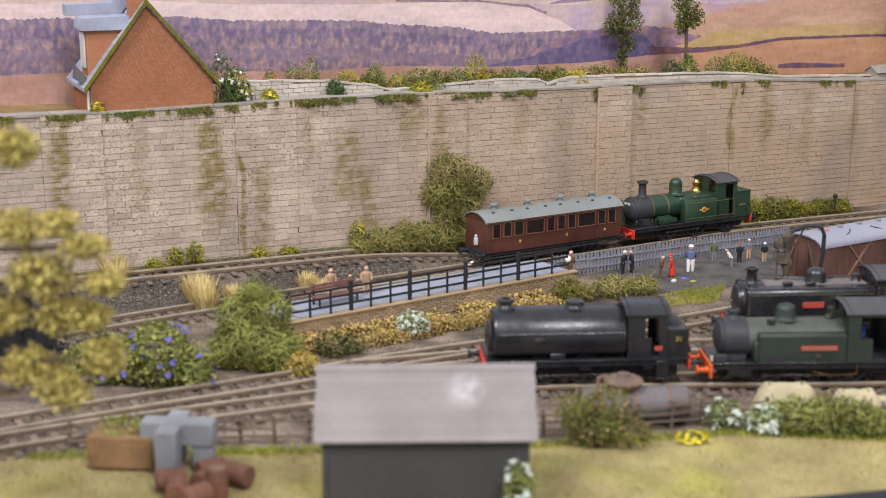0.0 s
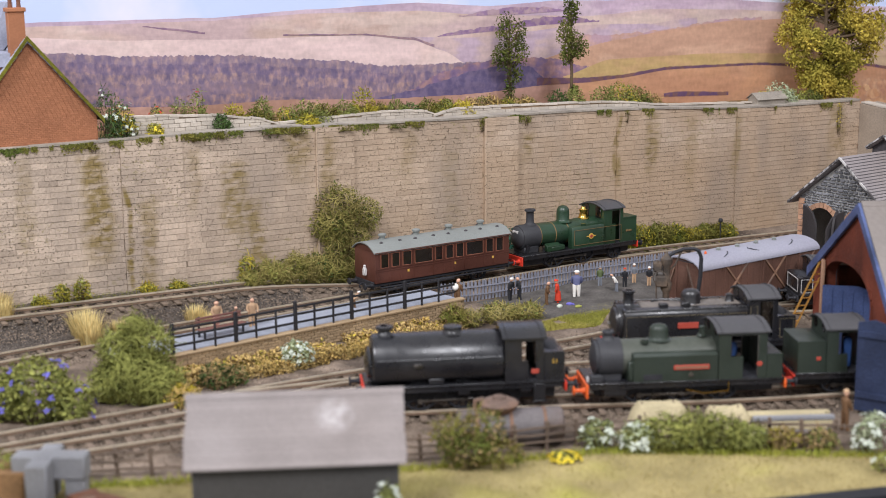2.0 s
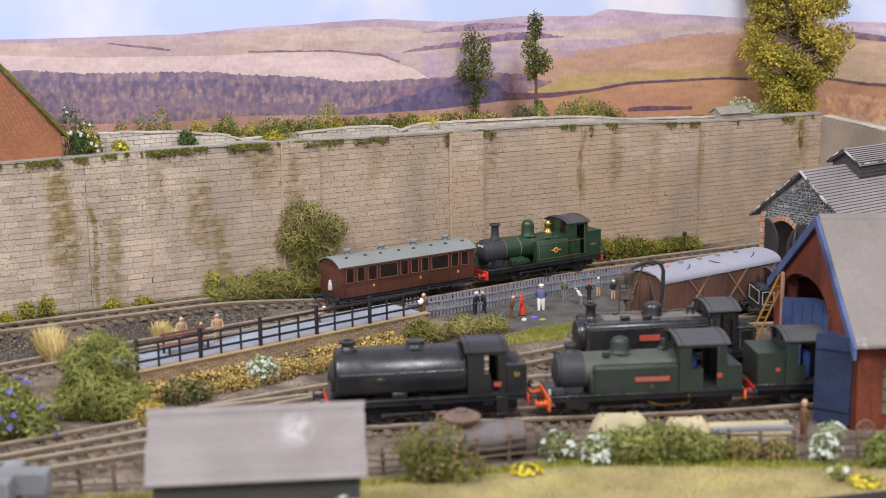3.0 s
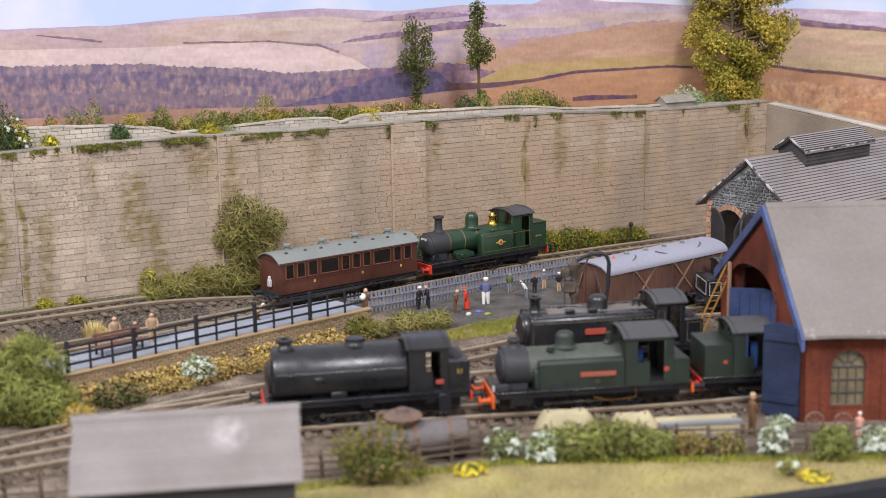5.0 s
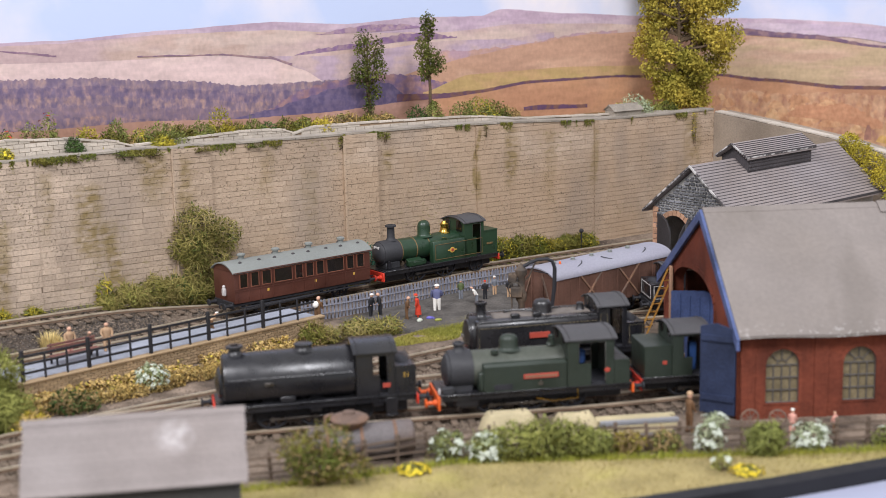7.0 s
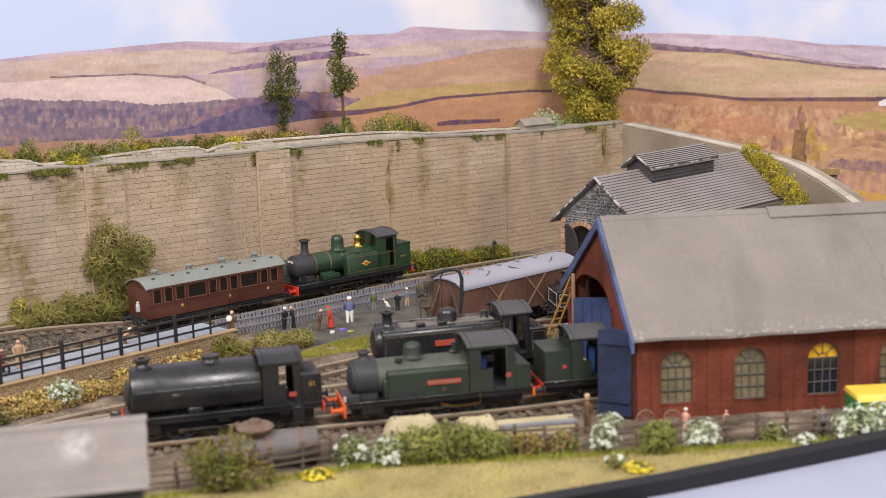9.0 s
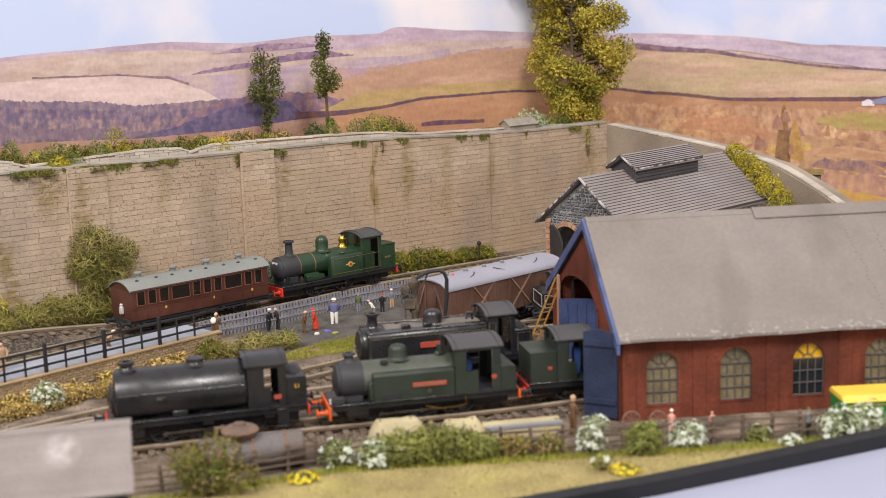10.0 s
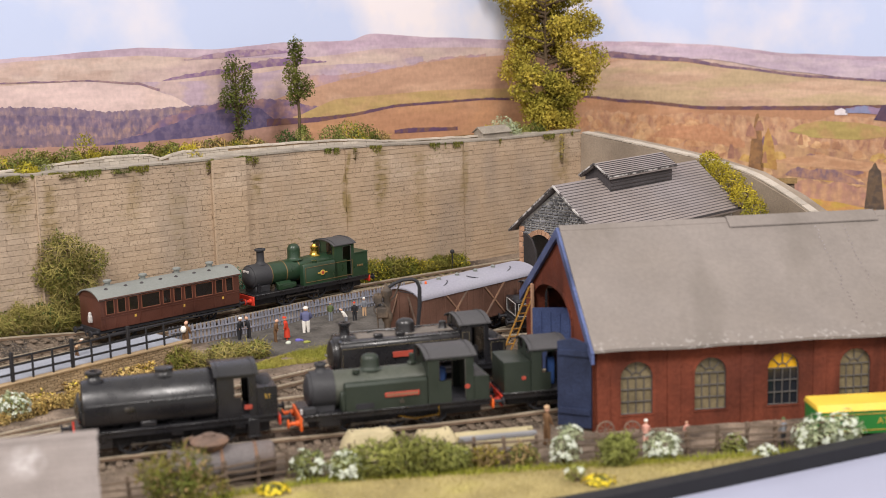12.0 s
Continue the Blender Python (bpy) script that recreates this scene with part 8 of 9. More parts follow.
for x, y, bl, n, m_, st, sm_, fl, fm_, lab in FB:
    fl = fl if fm_ != "petal_white" else int(fl * 0.36)
    plant("border_plant", lab, "plant", x, y, bl, n, 2.2, m_, st, 6, 0.28, sm_, fl, fm_ or "petal_white", 2.3 if fm_ == "petal_white" else 1.5, group="border plants")


# ---- platform, fences ----
def platform():
    P0, P1 = Vector((-392, 6)), Vector((-238, 172))
    d = (P1 - P0).normalized()
    n = Vector((-d.y, d.x))
    L = (P1 - P0).length
    th = thing("platform", "low grey platform with a buff brick face wall", "platform", P0.x, P0.y, 0, math.degrees(math.atan2(d.y, d.x)), kind="structure")
    part("platform_top", Geo().box(0, L, 1.5, 40, 4, 10.2, 0.4), MAT["plat_top"], th, "smooth grey platform surface")
    part("face_wall", Geo().box(0, L + 2, 0.3, 1.6, -2, 9.4), MAT["plat_mortar"], th)
    part("edge_slab", Geo().box(0, L + 2, -1.2, 4.0, 9.6, 11.0, 0.3), MAT["plat_brick"], th)
    bm = mesh_of("brick", Geo().box(0.15, 4.35, -0.35, 0.35, 0.12, 1.55, 0.1), MAT["plat_brick"])
    rest = Geo()
    cnt = 0
    for r in range(6):
        x = 0.0 if r % 2 else -2.2
        while x < L - 2:
            if 60 < x < 215 and cnt < 295:
                ob = new("brick", bm)
                ob.parent = th
                ob.location = (x * MM, random.uniform(-0.1, 0.1) * MM, (r * 1.66 - 0.4) * MM)
                cnt += 1
            else:
                rest.box(max(0, x) + 0.15, x + 4.35, -0.35, 0.35, r * 1.66 - 0.3, r * 1.66 + 1.15)
            x += 4.5
    part("brickwork", rest, MAT["plat_brick"], th, fix=False)["kind"] = "stuff"
    return th, P0, d, n, L


PLAT, PP0, PD, PN, PL = platform()


def railing():
    th = thing("platform_railing", "black post and rail fence along the platform edge", "fence", PP0.x, PP0.y, 11.0, math.degrees(math.atan2(PD.y, PD.x)))
    k, x = 0, 24.0
    thick = mesh_of("post", Geo().box(-1.0, 1.0, -0.9, 0.9, -1.5, 17.5, 0.2), MAT["fence_black"])
    thin = mesh_of("post", Geo().box(-0.55, 0.55, -0.5, 0.5, -1.5, 14.5, 0.1), MAT["fence_black"])
    while x < PL - 6:
        ob = new("post", thick if k % 3 == 0 else thin)
        ob.parent = th
        ob.location = (x * MM, 1.6 * MM, 0)
        k += 1
        x += 13.2
    for z in (13.0, 8.6, 3.6):
        part("rail", Geo().box(22, PL - 4, 2.0, 2.9, z, z + 1.3, 0.15), MAT["fence_black"], th)
    return th


railing()


def picket():
    th = thing("picket_fence", "pale grey wooden picket fence beside the running line", "fence")
    pts = polyline([(-256, 202, 0), (-226, 222, 0), (-167, 275, 0), (-118, 314, 0), (-103, 330, 0)], 2.7)
    pm = mesh_of("picket", Geo().prism([(-0.75, -1.5), (0.75, -1.5), (0.75, 11.6), (0, 13.0), (-0.75, 11.6)], -0.35, 0.35, "y"), MAT["picket_grey"])
    for k, p in enumerate(pts[:-1]):
        d = pts[k + 1] - p
        ob = new("picket", pm)
        ob.parent = th
        ob.matrix_local = pose(p.x * MM, p.y * MM, ground(p.x, p.y) * MM, random.uniform(-2, 2), random.uniform(-2, 2), math.degrees(math.atan2(d.y, d.x)))
    for z in (3.2, 8.6):
        g = Geo()
        g.tube([(p.x + 0.5, p.y - 0.5, ground(p.x, p.y) + z) for p in pts], 0.5, 4)
        part("rail", g, MAT["picket_grey"], th)
    return th


picket()


def wooden_fence():
    th = thing("wooden_fence", "weathered brown post and rail fence along the lawn", "fence")
    pts = polyline([(x, y + 3, 0) for x, y in FENCE_LINE], 15.0)
    pm = mesh_of("post", Geo().box(-0.9, 0.9, -0.8, 0.8, -2, 13.0, 0.25), MAT["fence_wood"])
    for k, p in enumerate(pts[:-1]):
        d = pts[k + 1] - p
        z = ground(p.x, p.y)
        ob = new("post", pm)
        ob.parent = th
        ob.matrix_local = pose(p.x * MM, p.y * MM, z * MM, random.uniform(-4, 4), random.uniform(-4, 4), math.degrees(math.atan2(d.y, d.x)))
        q = pts[k + 1]
        for h in (3.2, 6.8, 10.4):
            if random.random() < 0.93:
                j = random.uniform(-.5, .5)
                part("rail", Geo().tube([(p.x, p.y - 0.9, z + h + j), ((p.x + q.x) / 2, (p.y + q.y) / 2 - 0.9, z + h + random.uniform(-.3, .3)), (q.x, q.y - 0.9, z + h + random.uniform(-.4, .4))], 0.62, 4), MAT["fence_wood"], th)
    return th


wooden_fence()


# ---- small painted figures, one plain mesh each ----
for key, c in (("p_black", "2a2a2e"), ("p_white", "e6e2da"), ("p_red", "c8402a"), ("p_brown", "6d5138"), ("p_blue", "5c5f80"), ("p_grey", "7d8088"), ("p_tan", "b89878"), ("p_green", "55603c"), ("p_pink", "d9a292")):
    mat(key, rgb(c), 0.75, vary=0.1, bump=0.1)


def figurine(x, y, rz, legs, top, head="skin_paint", hat=None, h=22.0, z=None, seated=False, pack=None, label="", coat=False, stout=1.0, stoop=0.0):
    k = h / 22.0
    segs = []
    hip = 10.5 if not seated else 4.5
    if seated:
        a = Geo().tube([(0, -1.4, 4.5), (5, -1.5, 5), (5.5, -1.5, 0)], [1.3, 1.2, 0.9], 7).tube([(0, 1.4, 4.5), (5, 1.5, 5), (5.5, 1.5, 0)], [1.3, 1.2, 0.9], 7)
    elif coat:
        a = Geo().lathe([(2.6, 3), (2.3, 7), (2.0, 11)], n=12).tube([(0, -1, 0), (0, -1, 4)], 0.8, 6).tube([(0, 1, 0), (0, 1, 4)], 0.8, 6)
    else:
        a = Geo().tube([(0.9, -1.3, 0), (0.2, -1.3, 5), (0, -1.1, 10.8)], [0.85, 1.05, 1.45], 8).tube([(-0.7, 1.3, 0), (-0.2, 1.3, 5), (0, 1.1, 10.8)], [0.85, 1.05, 1.45], 8)
        a.ball((1.3, -1.3, 0.5), 1.0, 1.5, 0.8, 0.5, 8).ball((-0.2, 1.3, 0.5), 1.0, 1.5, 0.8, 0.5, 8)
    segs.append((a, legs))
    b = Geo()
    prof = [(1.9, 0), (2.0, 2), (2.3, 5), (2.2, 6.8), (1.2, 7.8), (0.9, 8.2)]
    lt = Geo().lathe(prof, n=12)
    lt.v = [(vx * 0.72, vy * 1.15, vz + hip) for vx, vy, vz in lt.v]
    b.join(lt)
    b.tube([(0, -2.5, hip + 6.8), (0.6, -3.3, hip + 3.6), (1.9, -2.6, hip + 1.4)], [0.85, 0.75, 0.6], 7)
    b.tube([(0, 2.5, hip + 6.8), (0.5, 3.3, hip + 3.6), (1.6, 3.0, hip + 1.0)], [0.85, 0.75, 0.6], 7)
    segs.append((b, top))
    c = Geo().ball((0.2, 0, hip + 9.9), 1.55, 0.95, 0.88, 1.12, 12).ball((2.1, -2.6, hip + 1.2), 0.6, n=6).ball((1.8, 3.0, hip + 0.8), 0.6, n=6)
    segs.append((c, head))
    if hat:
        segs.append((Geo().lathe([(1.7, 0), (1.75, 0.3), (1.45, 0.5), (1.3, 1.3), (0.6, 1.6), (0.05, 1.65)], (0.1, 0, hip + 10.7), n=12), hat))
    if pack:
        segs.append((Geo().ball((-2.4, 0, hip + 5.2), 2.4, 0.75, 1.0, 1.25, 10), pack))
    g = Geo()
    slots = []
    for i, (q, m_) in enumerate(segs):
        g.join(q)
        slots += [i] * len(q.f)
    g.v = [(vx * k * stout + stoop * max(0.0, vz - hip) * k, vy * k * stout, (vz - (0.45 * stoop * max(0.0, vz - hip))) * k) for vx, vy, vz in g.v]
    zz = ground(x, y) - 0.4 if z is None else z
    ob = solo("figurine", g, MAT[segs[0][1]], label, "figurine", x, y, zz, rz, group="painted figurines", angle=60, fix=False)
    for _, m_ in segs[1:]:
        ob.data.materials.append(MAT[m_])
    ob.data.polygons.foreach_set("material_index", slots)
    return ob


FIG = [(-245, 197, 60, "p_brown", "p_brown", None, "p_white", "walking figurine in brown with a white rucksack"),
       (-212, 213, -30, "p_black", "p_black", "p_white", None, "figurine in black beside the picket fence"), (-206, 216, 200, "p_black", "p_black", None, None, "figurine in a dark suit beside the fence"),
       (-187, 205, 0, "p_brown", "p_brown", None, None, "figurine in brown clothes on the ash path"), (-180, 211, 180, "p_red", "p_red", "p_red", None, "figurine in a red coat and hat"),
       (-169, 229, 90, "p_white", "p_blue", "p_white", None, "figurine in blue jacket and white trousers"), (-155, 262, 90, "p_grey", "p_green", "p_grey", None, "small figurine in green jacket and cap"),
       (-143, 247, 190, "p_grey", "p_white", None, None, "bending figurine in a white shirt"), (-138, 261, -90, "p_black", "p_black", "p_red", None, "small figurine in black with a red cap"),
       (-132, 275, -90, "p_tan", "p_grey", "p_white", None, "small figurine in grey jacket and tan shorts"), (-121.5, 267, -90, "p_tan", "p_black", "p_white", None, "small figurine in black jacket and tan trousers")]
for x, y, rz, l, t_, hat, pk, lab in FIG:
    figurine(x, y, rz, l, t_, "skin_paint", hat, pack=pk, h=18.5 if "blue jacket" in lab or pk else 14.6 if "small" in lab or "bending" in lab else 16.5, label=lab, coat=(t_ == "p_red"), stout=1.3 if "blue jacket" in lab else 0.95 if "small" in lab else 1.15, stoop=0.5 if "bending" in lab else 0.15)
p = wp(240, 15)
figurine(p[0], p[1], -60, "p_grey", "p_grey", "skin_paint", "p_white", h=21, label="grey figurine in a white cap by the wall")
for x, y, rz, l, t_, hat, lab in ((-352, 92, -60, "p_tan", "p_tan", None, "standing figurine in a tan coat on the platform"), (-371, 82, -40, "p_pink", "p_tan", None, "figurine in tan clothes on the platform"), (-361, 88, -40, "p_brown", "p_brown", None, "small brown figurine on the platform"), (-302, 143, 30, "p_brown", "p_tan", "p_white", "figurine leaning on the platform railing")):
    figurine(x, y, rz, l, t_, "skin_paint", hat, h=11.5 if "leaning" in lab else 13.0 if "small" in lab else 17.5, z=10.2, label=lab, stout=1.25, stoop=0.6 if "leaning" in lab else 0.1)
figurine(-24, -20, 30, "p_brown", "p_brown", "skin_paint", "p_tan", h=20, label="brown figurine in a straw hat by the shed")
figurine(25, -24, 60, "p_pink", "p_pink", "skin_paint", "p_white", h=13, label="pink figurine sitting behind the fence")
figurine(46, -20, 120, "p_brown", "p_pink", "skin_paint", None, h=10.5, label="small pink figurine behind the fence")
figurine(92, -30, 120, "p_black", "p_grey", "skin_paint", "p_green", h=14, label="grey figurine behind the white blossom")


# ---- yard clutter ----
mat("crane_iron", rgb("4f4740"), 0.75, vary=0.25, scale=90, bump=0.4, second=rgb("6b5a4a"), amount=0.4, patch=90)


def water_crane():
    th = thing("water_crane", "black cast-iron water crane with curved hose pipe", "water crane", -110, 150, ground(-110, 150), 2)
    part("column", Geo().lathe([(4.4, -1), (4.4, 1.5), (3.0, 2.5), (2.2, 6), (2.0, 24), (3.2, 26), (3.4, 30), (2.2, 32), (2.2, 40), (3.6, 42), (3.6, 45), (1.6, 47), (0.4, 49)], n=16), MAT["crane_iron"], th)
    part("arm", Geo().tube([(0, 0, 46), (5, 0, 49), (10, 0, 51), (16, 0, 51.5), (19, 0, 50), (20.5, 0, 46)], 1.1, 8), MAT["iron_black"], th)
    part("hose", Geo().tube([(20.5, 0, 46), (20.2, 0, 34), (18.6, 0.5, 20)], [1.2, 1.3, 1.1], 8), MAT["iron_black"], th)
    part("valve_wheel", Geo().lathe([(4.2, -0.3), (4.4, 0), (4.2, 0.3), (3.6, 0.3), (3.6, -0.3), (4.2, -0.3)], (-4, -4, 34), "y", 16, caps=False), MAT["crane_iron"], th)
    part("chain", Geo().tube([(-5, -2, 44), (-6, -2, 30), (-5.6, -2, 14)], 0.5, 5), MAT["crane_iron"], th)
    part("bracket", Geo().tube([(0, 0, 36), (5, 0, 41), (9, 0, 50)], 0.6, 5), MAT["crane_iron"], th)
    part("balance_weight", Geo().box(-8, -2.5, -2.5, 2.5, 37, 43, 0.8), MAT["crane_iron"], th)
    part("valve_box", Geo().box(-6.5, 1, -4.5, 1, 28, 35, 0.8), MAT["crane_iron"], th)
    return th


water_crane()


def ladder():
    th = thing("ladder", "light wooden ladder leaning on the engine shed", "ladder")
    a, b = Vector((-38, 139, 4)), Vector((-20, 130, 51))
    w = Vector((2.4, 1.0, 0))
    m = mat("ladder_wood", rgb("c9974a"), 0.7, vary=0.15, bump=0.2)
    for s in (-1, 1):
        part("stile", Geo().tube([a + w * s, b + w * s], 0.65, 4), m, th)
    for k in range(9):
        q = a + (b - a) * ((k + 0.6) / 9.4)
        part("rung", Geo().tube([q - w, q + w], 0.45, 5), m, th)


ladder()


def old_boiler():
    th = thing("old_boiler", "derelict grey boiler barrel lying beside the track", "boiler", -181, -60, ground(-181, -60), 15)
    part("barrel", Geo().lathe([(7.5, -25), (8.6, -24), (8.6, 24), (7.5, 25)], (0, 0, 8), "x", 28), MAT["old_boiler"], th)
    for x in (-16, 0, 16):
        part("strap", Geo().lathe([(8.75, x - 0.8), (8.95, x - 0.6), (8.95, x + 0.6), (8.75, x + 0.8)], (0, 0, 8), "x", 26), MAT["rust"], th)
    part("dome", Geo().lathe([(4.6, 0), (5.6, 1.0), (8.8, 4.0), (9.2, 5.0), (8.8, 5.6), (6.8, 6.6), (3.2, 7.2), (2.8, 8.4), (0.1, 8.8)], (-5, 0, 14.6), n=24), MAT["rust"], th, "rusty dished dome")
    part("pipe", Geo().tube([(-16, 3, 15), (-16, 3, 20), (-12, 3, 21)], 1.0, 6), MAT["rust"], th)


old_boiler()


def tarp_heap(x, y, rz, l, w, h):
    g = Geo()
    n, m = 14, 10
    for i in range(n + 1):
        for j in range(m + 1):
            u, v = i / n, j / m
            e = min(1, 4.5 * u, 4.5 * (1 - u)) * min(1, 3.2 * v, 3.2 * (1 - v))
            zz = h * (0.25 + 0.75 * (1 - abs(2 * v - 1) ** 3.5)) * min(1.0, e * 1.3) + noise.noise((u * 6, v * 6, x)) * 0.8
            g.v.append(((u - .5) * l, (v - .5) * w, max(0, zz) if 0 < i < n and 0 < j < m else -0.5))
    for i in range(n):
        for j in range(m):
            a = i * (m + 1) + j
            g.f.append((a, a + m + 1, a + m + 2, a + 1))
    th = thing("tarpaulin_heap", "beige tarpaulin sheet roped over a wagon load", "tarpaulin", x, y, ground(x, y), rz, "covered heaps")
    part("sheet", g, MAT["tarpaulin"], th, fix=False)
    for k in (-0.25, 0.2):
        part("rope", Geo().tube([(k * l, -w * .48, 1), (k * l, -w * .25, h * .82), (k * l, 0, h * 1.05), (k * l, w * .25, h * .82)], 0.35, 4), MAT["fence_wood"], th)


tarp_heap(-112, -38, 16, 34, 22, 15.5)
tarp_heap(-80, -30, 16, 26, 20, 12)


def timber_stack():
    th = thing("timber_stack", "stack of pale weathered timber planks beside the track", "timber", -50, -26, ground(-50, -26), 12)
    for k in range(4):
        for j in range(3):
            part("plank", Geo().box(-20 + random.uniform(-2, 2), 18 + random.uniform(-2, 2), -5 + j * 3.5, -1.9 + j * 3.5, k * 2.3, k * 2.3 + 2.0, 0.25), MAT["tarpaulin"] if (k + j) % 3 else MAT["concrete"], th)


timber_stack()


def concrete_cross():
    th = thing("concrete_block", "pale grey cast concrete cross-shaped block on the grass", "concrete block", -360, -172, ground(-360, -172), 8)
    part("upright", Geo().box(-5.5, 5.5, -14, -2, 0, 27, 0.8), MAT["concrete"], th)
    part("cross_beam", Geo().box(-16, 21, -2, 9, 14, 27.5, 0.8), MAT["concrete"], th)
    part("foot", Geo().box(10, 20, -1, 8, 0, 14, 0.5), MAT["concrete"], th)
    part("rear_arm", Geo().box(-5.5, 5, 9, 19, 18, 27, 0.8), MAT["concrete"], th)
    part("rear_foot", Geo().box(-4, 3, 10, 17, 0, 18, 0.5), MAT["concrete"], th)
    th.scale = (0.82, 0.85, 0.74)
    pl = thing("planter", "brown wooden planter box with green plants", "planter", -382, -170, ground(-382, -170), 8)
    part("box", Geo().box(-14, 14, -8, 8, 0, 14, 0.6), MAT["planter_wood"], pl)
    part("greenery", leaf_cloud([(0, 0, 16, 12, 7, 5)], 260, 2.4), MAT["leaf_bright"], pl, fix=False)


concrete_cross()
for x, y, rz, tilt in ((-352, -193, 30, 90), (-338, -190, 75, 90), (-345, -203, 110, 90), (-331, -196, 20, 0), (-340, -180, 50, 90), (-328, -182, 160, 90), (-336, -206, 60, 90)):
    dr = thing("drum", "rusty terracotta-coloured drum lying on the grass", "drum", x, y, ground(x, y) + 0.2, rz, "drums")
    g = Geo()
    prof = [(5.2, -8), (5.6, -7.6), (5.6, -3), (5.9, -2.7), (5.6, -2.4), (5.6, 2.4), (5.9, 2.7), (5.6, 3), (5.6, 7.6), (5.2, 8)]
    dr.scale = (0.74, 0.78, 0.78)
    g.lathe(prof, (0, 0, 5.7) if tilt else (0, 0, 8), "x" if tilt else "z", 20)
    part("barrel", g, MAT["terracotta"], dr)
    part("lid", Geo().lathe([(4.6, 0), (4.6, 0.3), (0.1, 0.3)], (8.0, 0, 5.7) if tilt else (0, 0, 16), "x" if tilt else "z", 18), MAT["rust"], dr)


def cart_wheel(x, y, rz):
    th = thing("cart_wheel", "rusty brown cart wheel leaning by the shed", "wheel", x, y, ground(x, y), rz, "cart wheels")
    part("rim", Geo().lathe([(6.4, -0.5), (6.8, 0), (6.4, 0.5), (5.6, 0.5), (5.6, -0.5), (6.4, -0.5)], (0, 0, 6.4), "y", 22, caps=False), MAT["rust"], th)
    for k in range(4):
        a = PI * k / 4
        part("spoke", Geo().tube([(-5.8 * math.cos(a), 0, 6.4 - 5.8 * math.sin(a)), (5.8 * math.cos(a), 0, 6.4 + 5.8 * math.sin(a))], 0.4, 4), MAT["rust"], th)
    return th


cart_wheel(6, -14, 10).scale = (0.72, 0.72, 0.72)
cart_wheel(20, -12, -12).scale = (0.66, 0.66, 0.66)


def wall_hut():
    p = wp(540, -14)
    th = thing("small_hut", "low grey hut on top of the retaining wall", "hut", p[0], p[1], wall_top(540) - 2, 37)
    part("body", Geo().box(-16, 14, -6, 6, 0, 8, 0.4), MAT["coping"], th)
    part("roof", Geo().prism([(-8, 7.5), (0, 13), (8, 7.5), (0, 12)], -17, 15, "x"), MAT["coping"], th)
    part("gable", Geo().prism([(-6, 8), (6, 8), (0, 12)], -16, -15, "x"), MAT["coping"], th)


wall_hut()
p = wp(472, 15)
lp = thing("yard_lamp", "small dark post lamp by the running line", "lamp", p[0], p[1], ground(p[0], p[1]))
part("post", Geo().cyl((0, 0, -1), (0, 0, 15), 0.6, n=8), MAT["iron_black"], lp)
part("lamp_head", Geo().ball((0, 0, 16.5), 1.9, n=10), MAT["iron_black"], lp)
for k, (x, y) in enumerate(((-172, 206), (-166, 200), (-178, 200))):
    solo("picnic_bag", Geo().ball((0, 0, 1.2), 2.0, 1.2, 0.9, 0.7, 10).ball((2, 1, 0.9), 1.4, 1, 1, 0.8, 8), MAT[("petal_blue", "leaf_bright", "petal_white")[k]], "small brightly coloured bundle on the grass", "bundle", x, y, ground(x, y) - 0.6, 30 * k)


def cinder_yard():
    """Dark ash surface under the figures, following the ground."""
    g = Geo()
    a, b = Vector((-222, 198)), Vector((-104, 330))
    n, m = 40, 14
    for i in range(n + 1):
        for j in range(m + 1):
            q = a + (b - a) * (i / n) + Vector((0.745, -0.667)) * (-16 + 76 * (j / m) * (0.55 + 0.45 * math.sin(PI * (0.15 + 0.85 * i / n))) + 3 * noise.noise((i * 0.4, j * 0.3, 4.0)))
            e = min(i, n - i, j, m - j)
            g.v.append((q.x, q.y, ground(q.x, q.y) + (0.35 if e > 0 else -0.8) + 0.3 * noise.noise((q.x * 0.2, q.y * 0.2, 1.0))))
    for i in range(n):
        for j in range(m):
            k = i * (m + 1) + j
            g.f.append((k, k + m + 1, k + m + 2, k + 1))
    return solo("cinder_path", g, MAT["cinder"], "dark grey cinder path beside the picket fence", "path", kind="structure", fix=False)


cinder_yard()


# moss and ivy hanging from the coping
for s_, ln_, h_ in ((-20, 6, 4), (46, 14, 4), (64, 10, 3), (96, 20, 3), (118, 12, 4), (150, 16, 3), (190, 14, 3), (262, 3, 9), (300, 5, 7), (389, 3, 9), (604, 6, 26)):
    p = wp(s_, 1.5)
    plant("wall_moss", "olive moss and ivy hanging from the wall coping", "moss", p[0], p[1], [(0, 0, h_ * 0.55, ln_ * 0.45, 1.6, h_ * 0.5), (ln_ * 0.3, ln_ * 0.22, h_ - 2, ln_ * 0.5, 1.6, 2.2)],
          int(8 * ln_ + 3 * h_), 1.2, "leaf_yellow" if h_ > 20 else "leaf_tangle", int(4 * ln_), 4, 0.2, "leaf_tangle", z=wall_top(s_) - h_ - 0.5, group="moss on the wall", nstem=2)


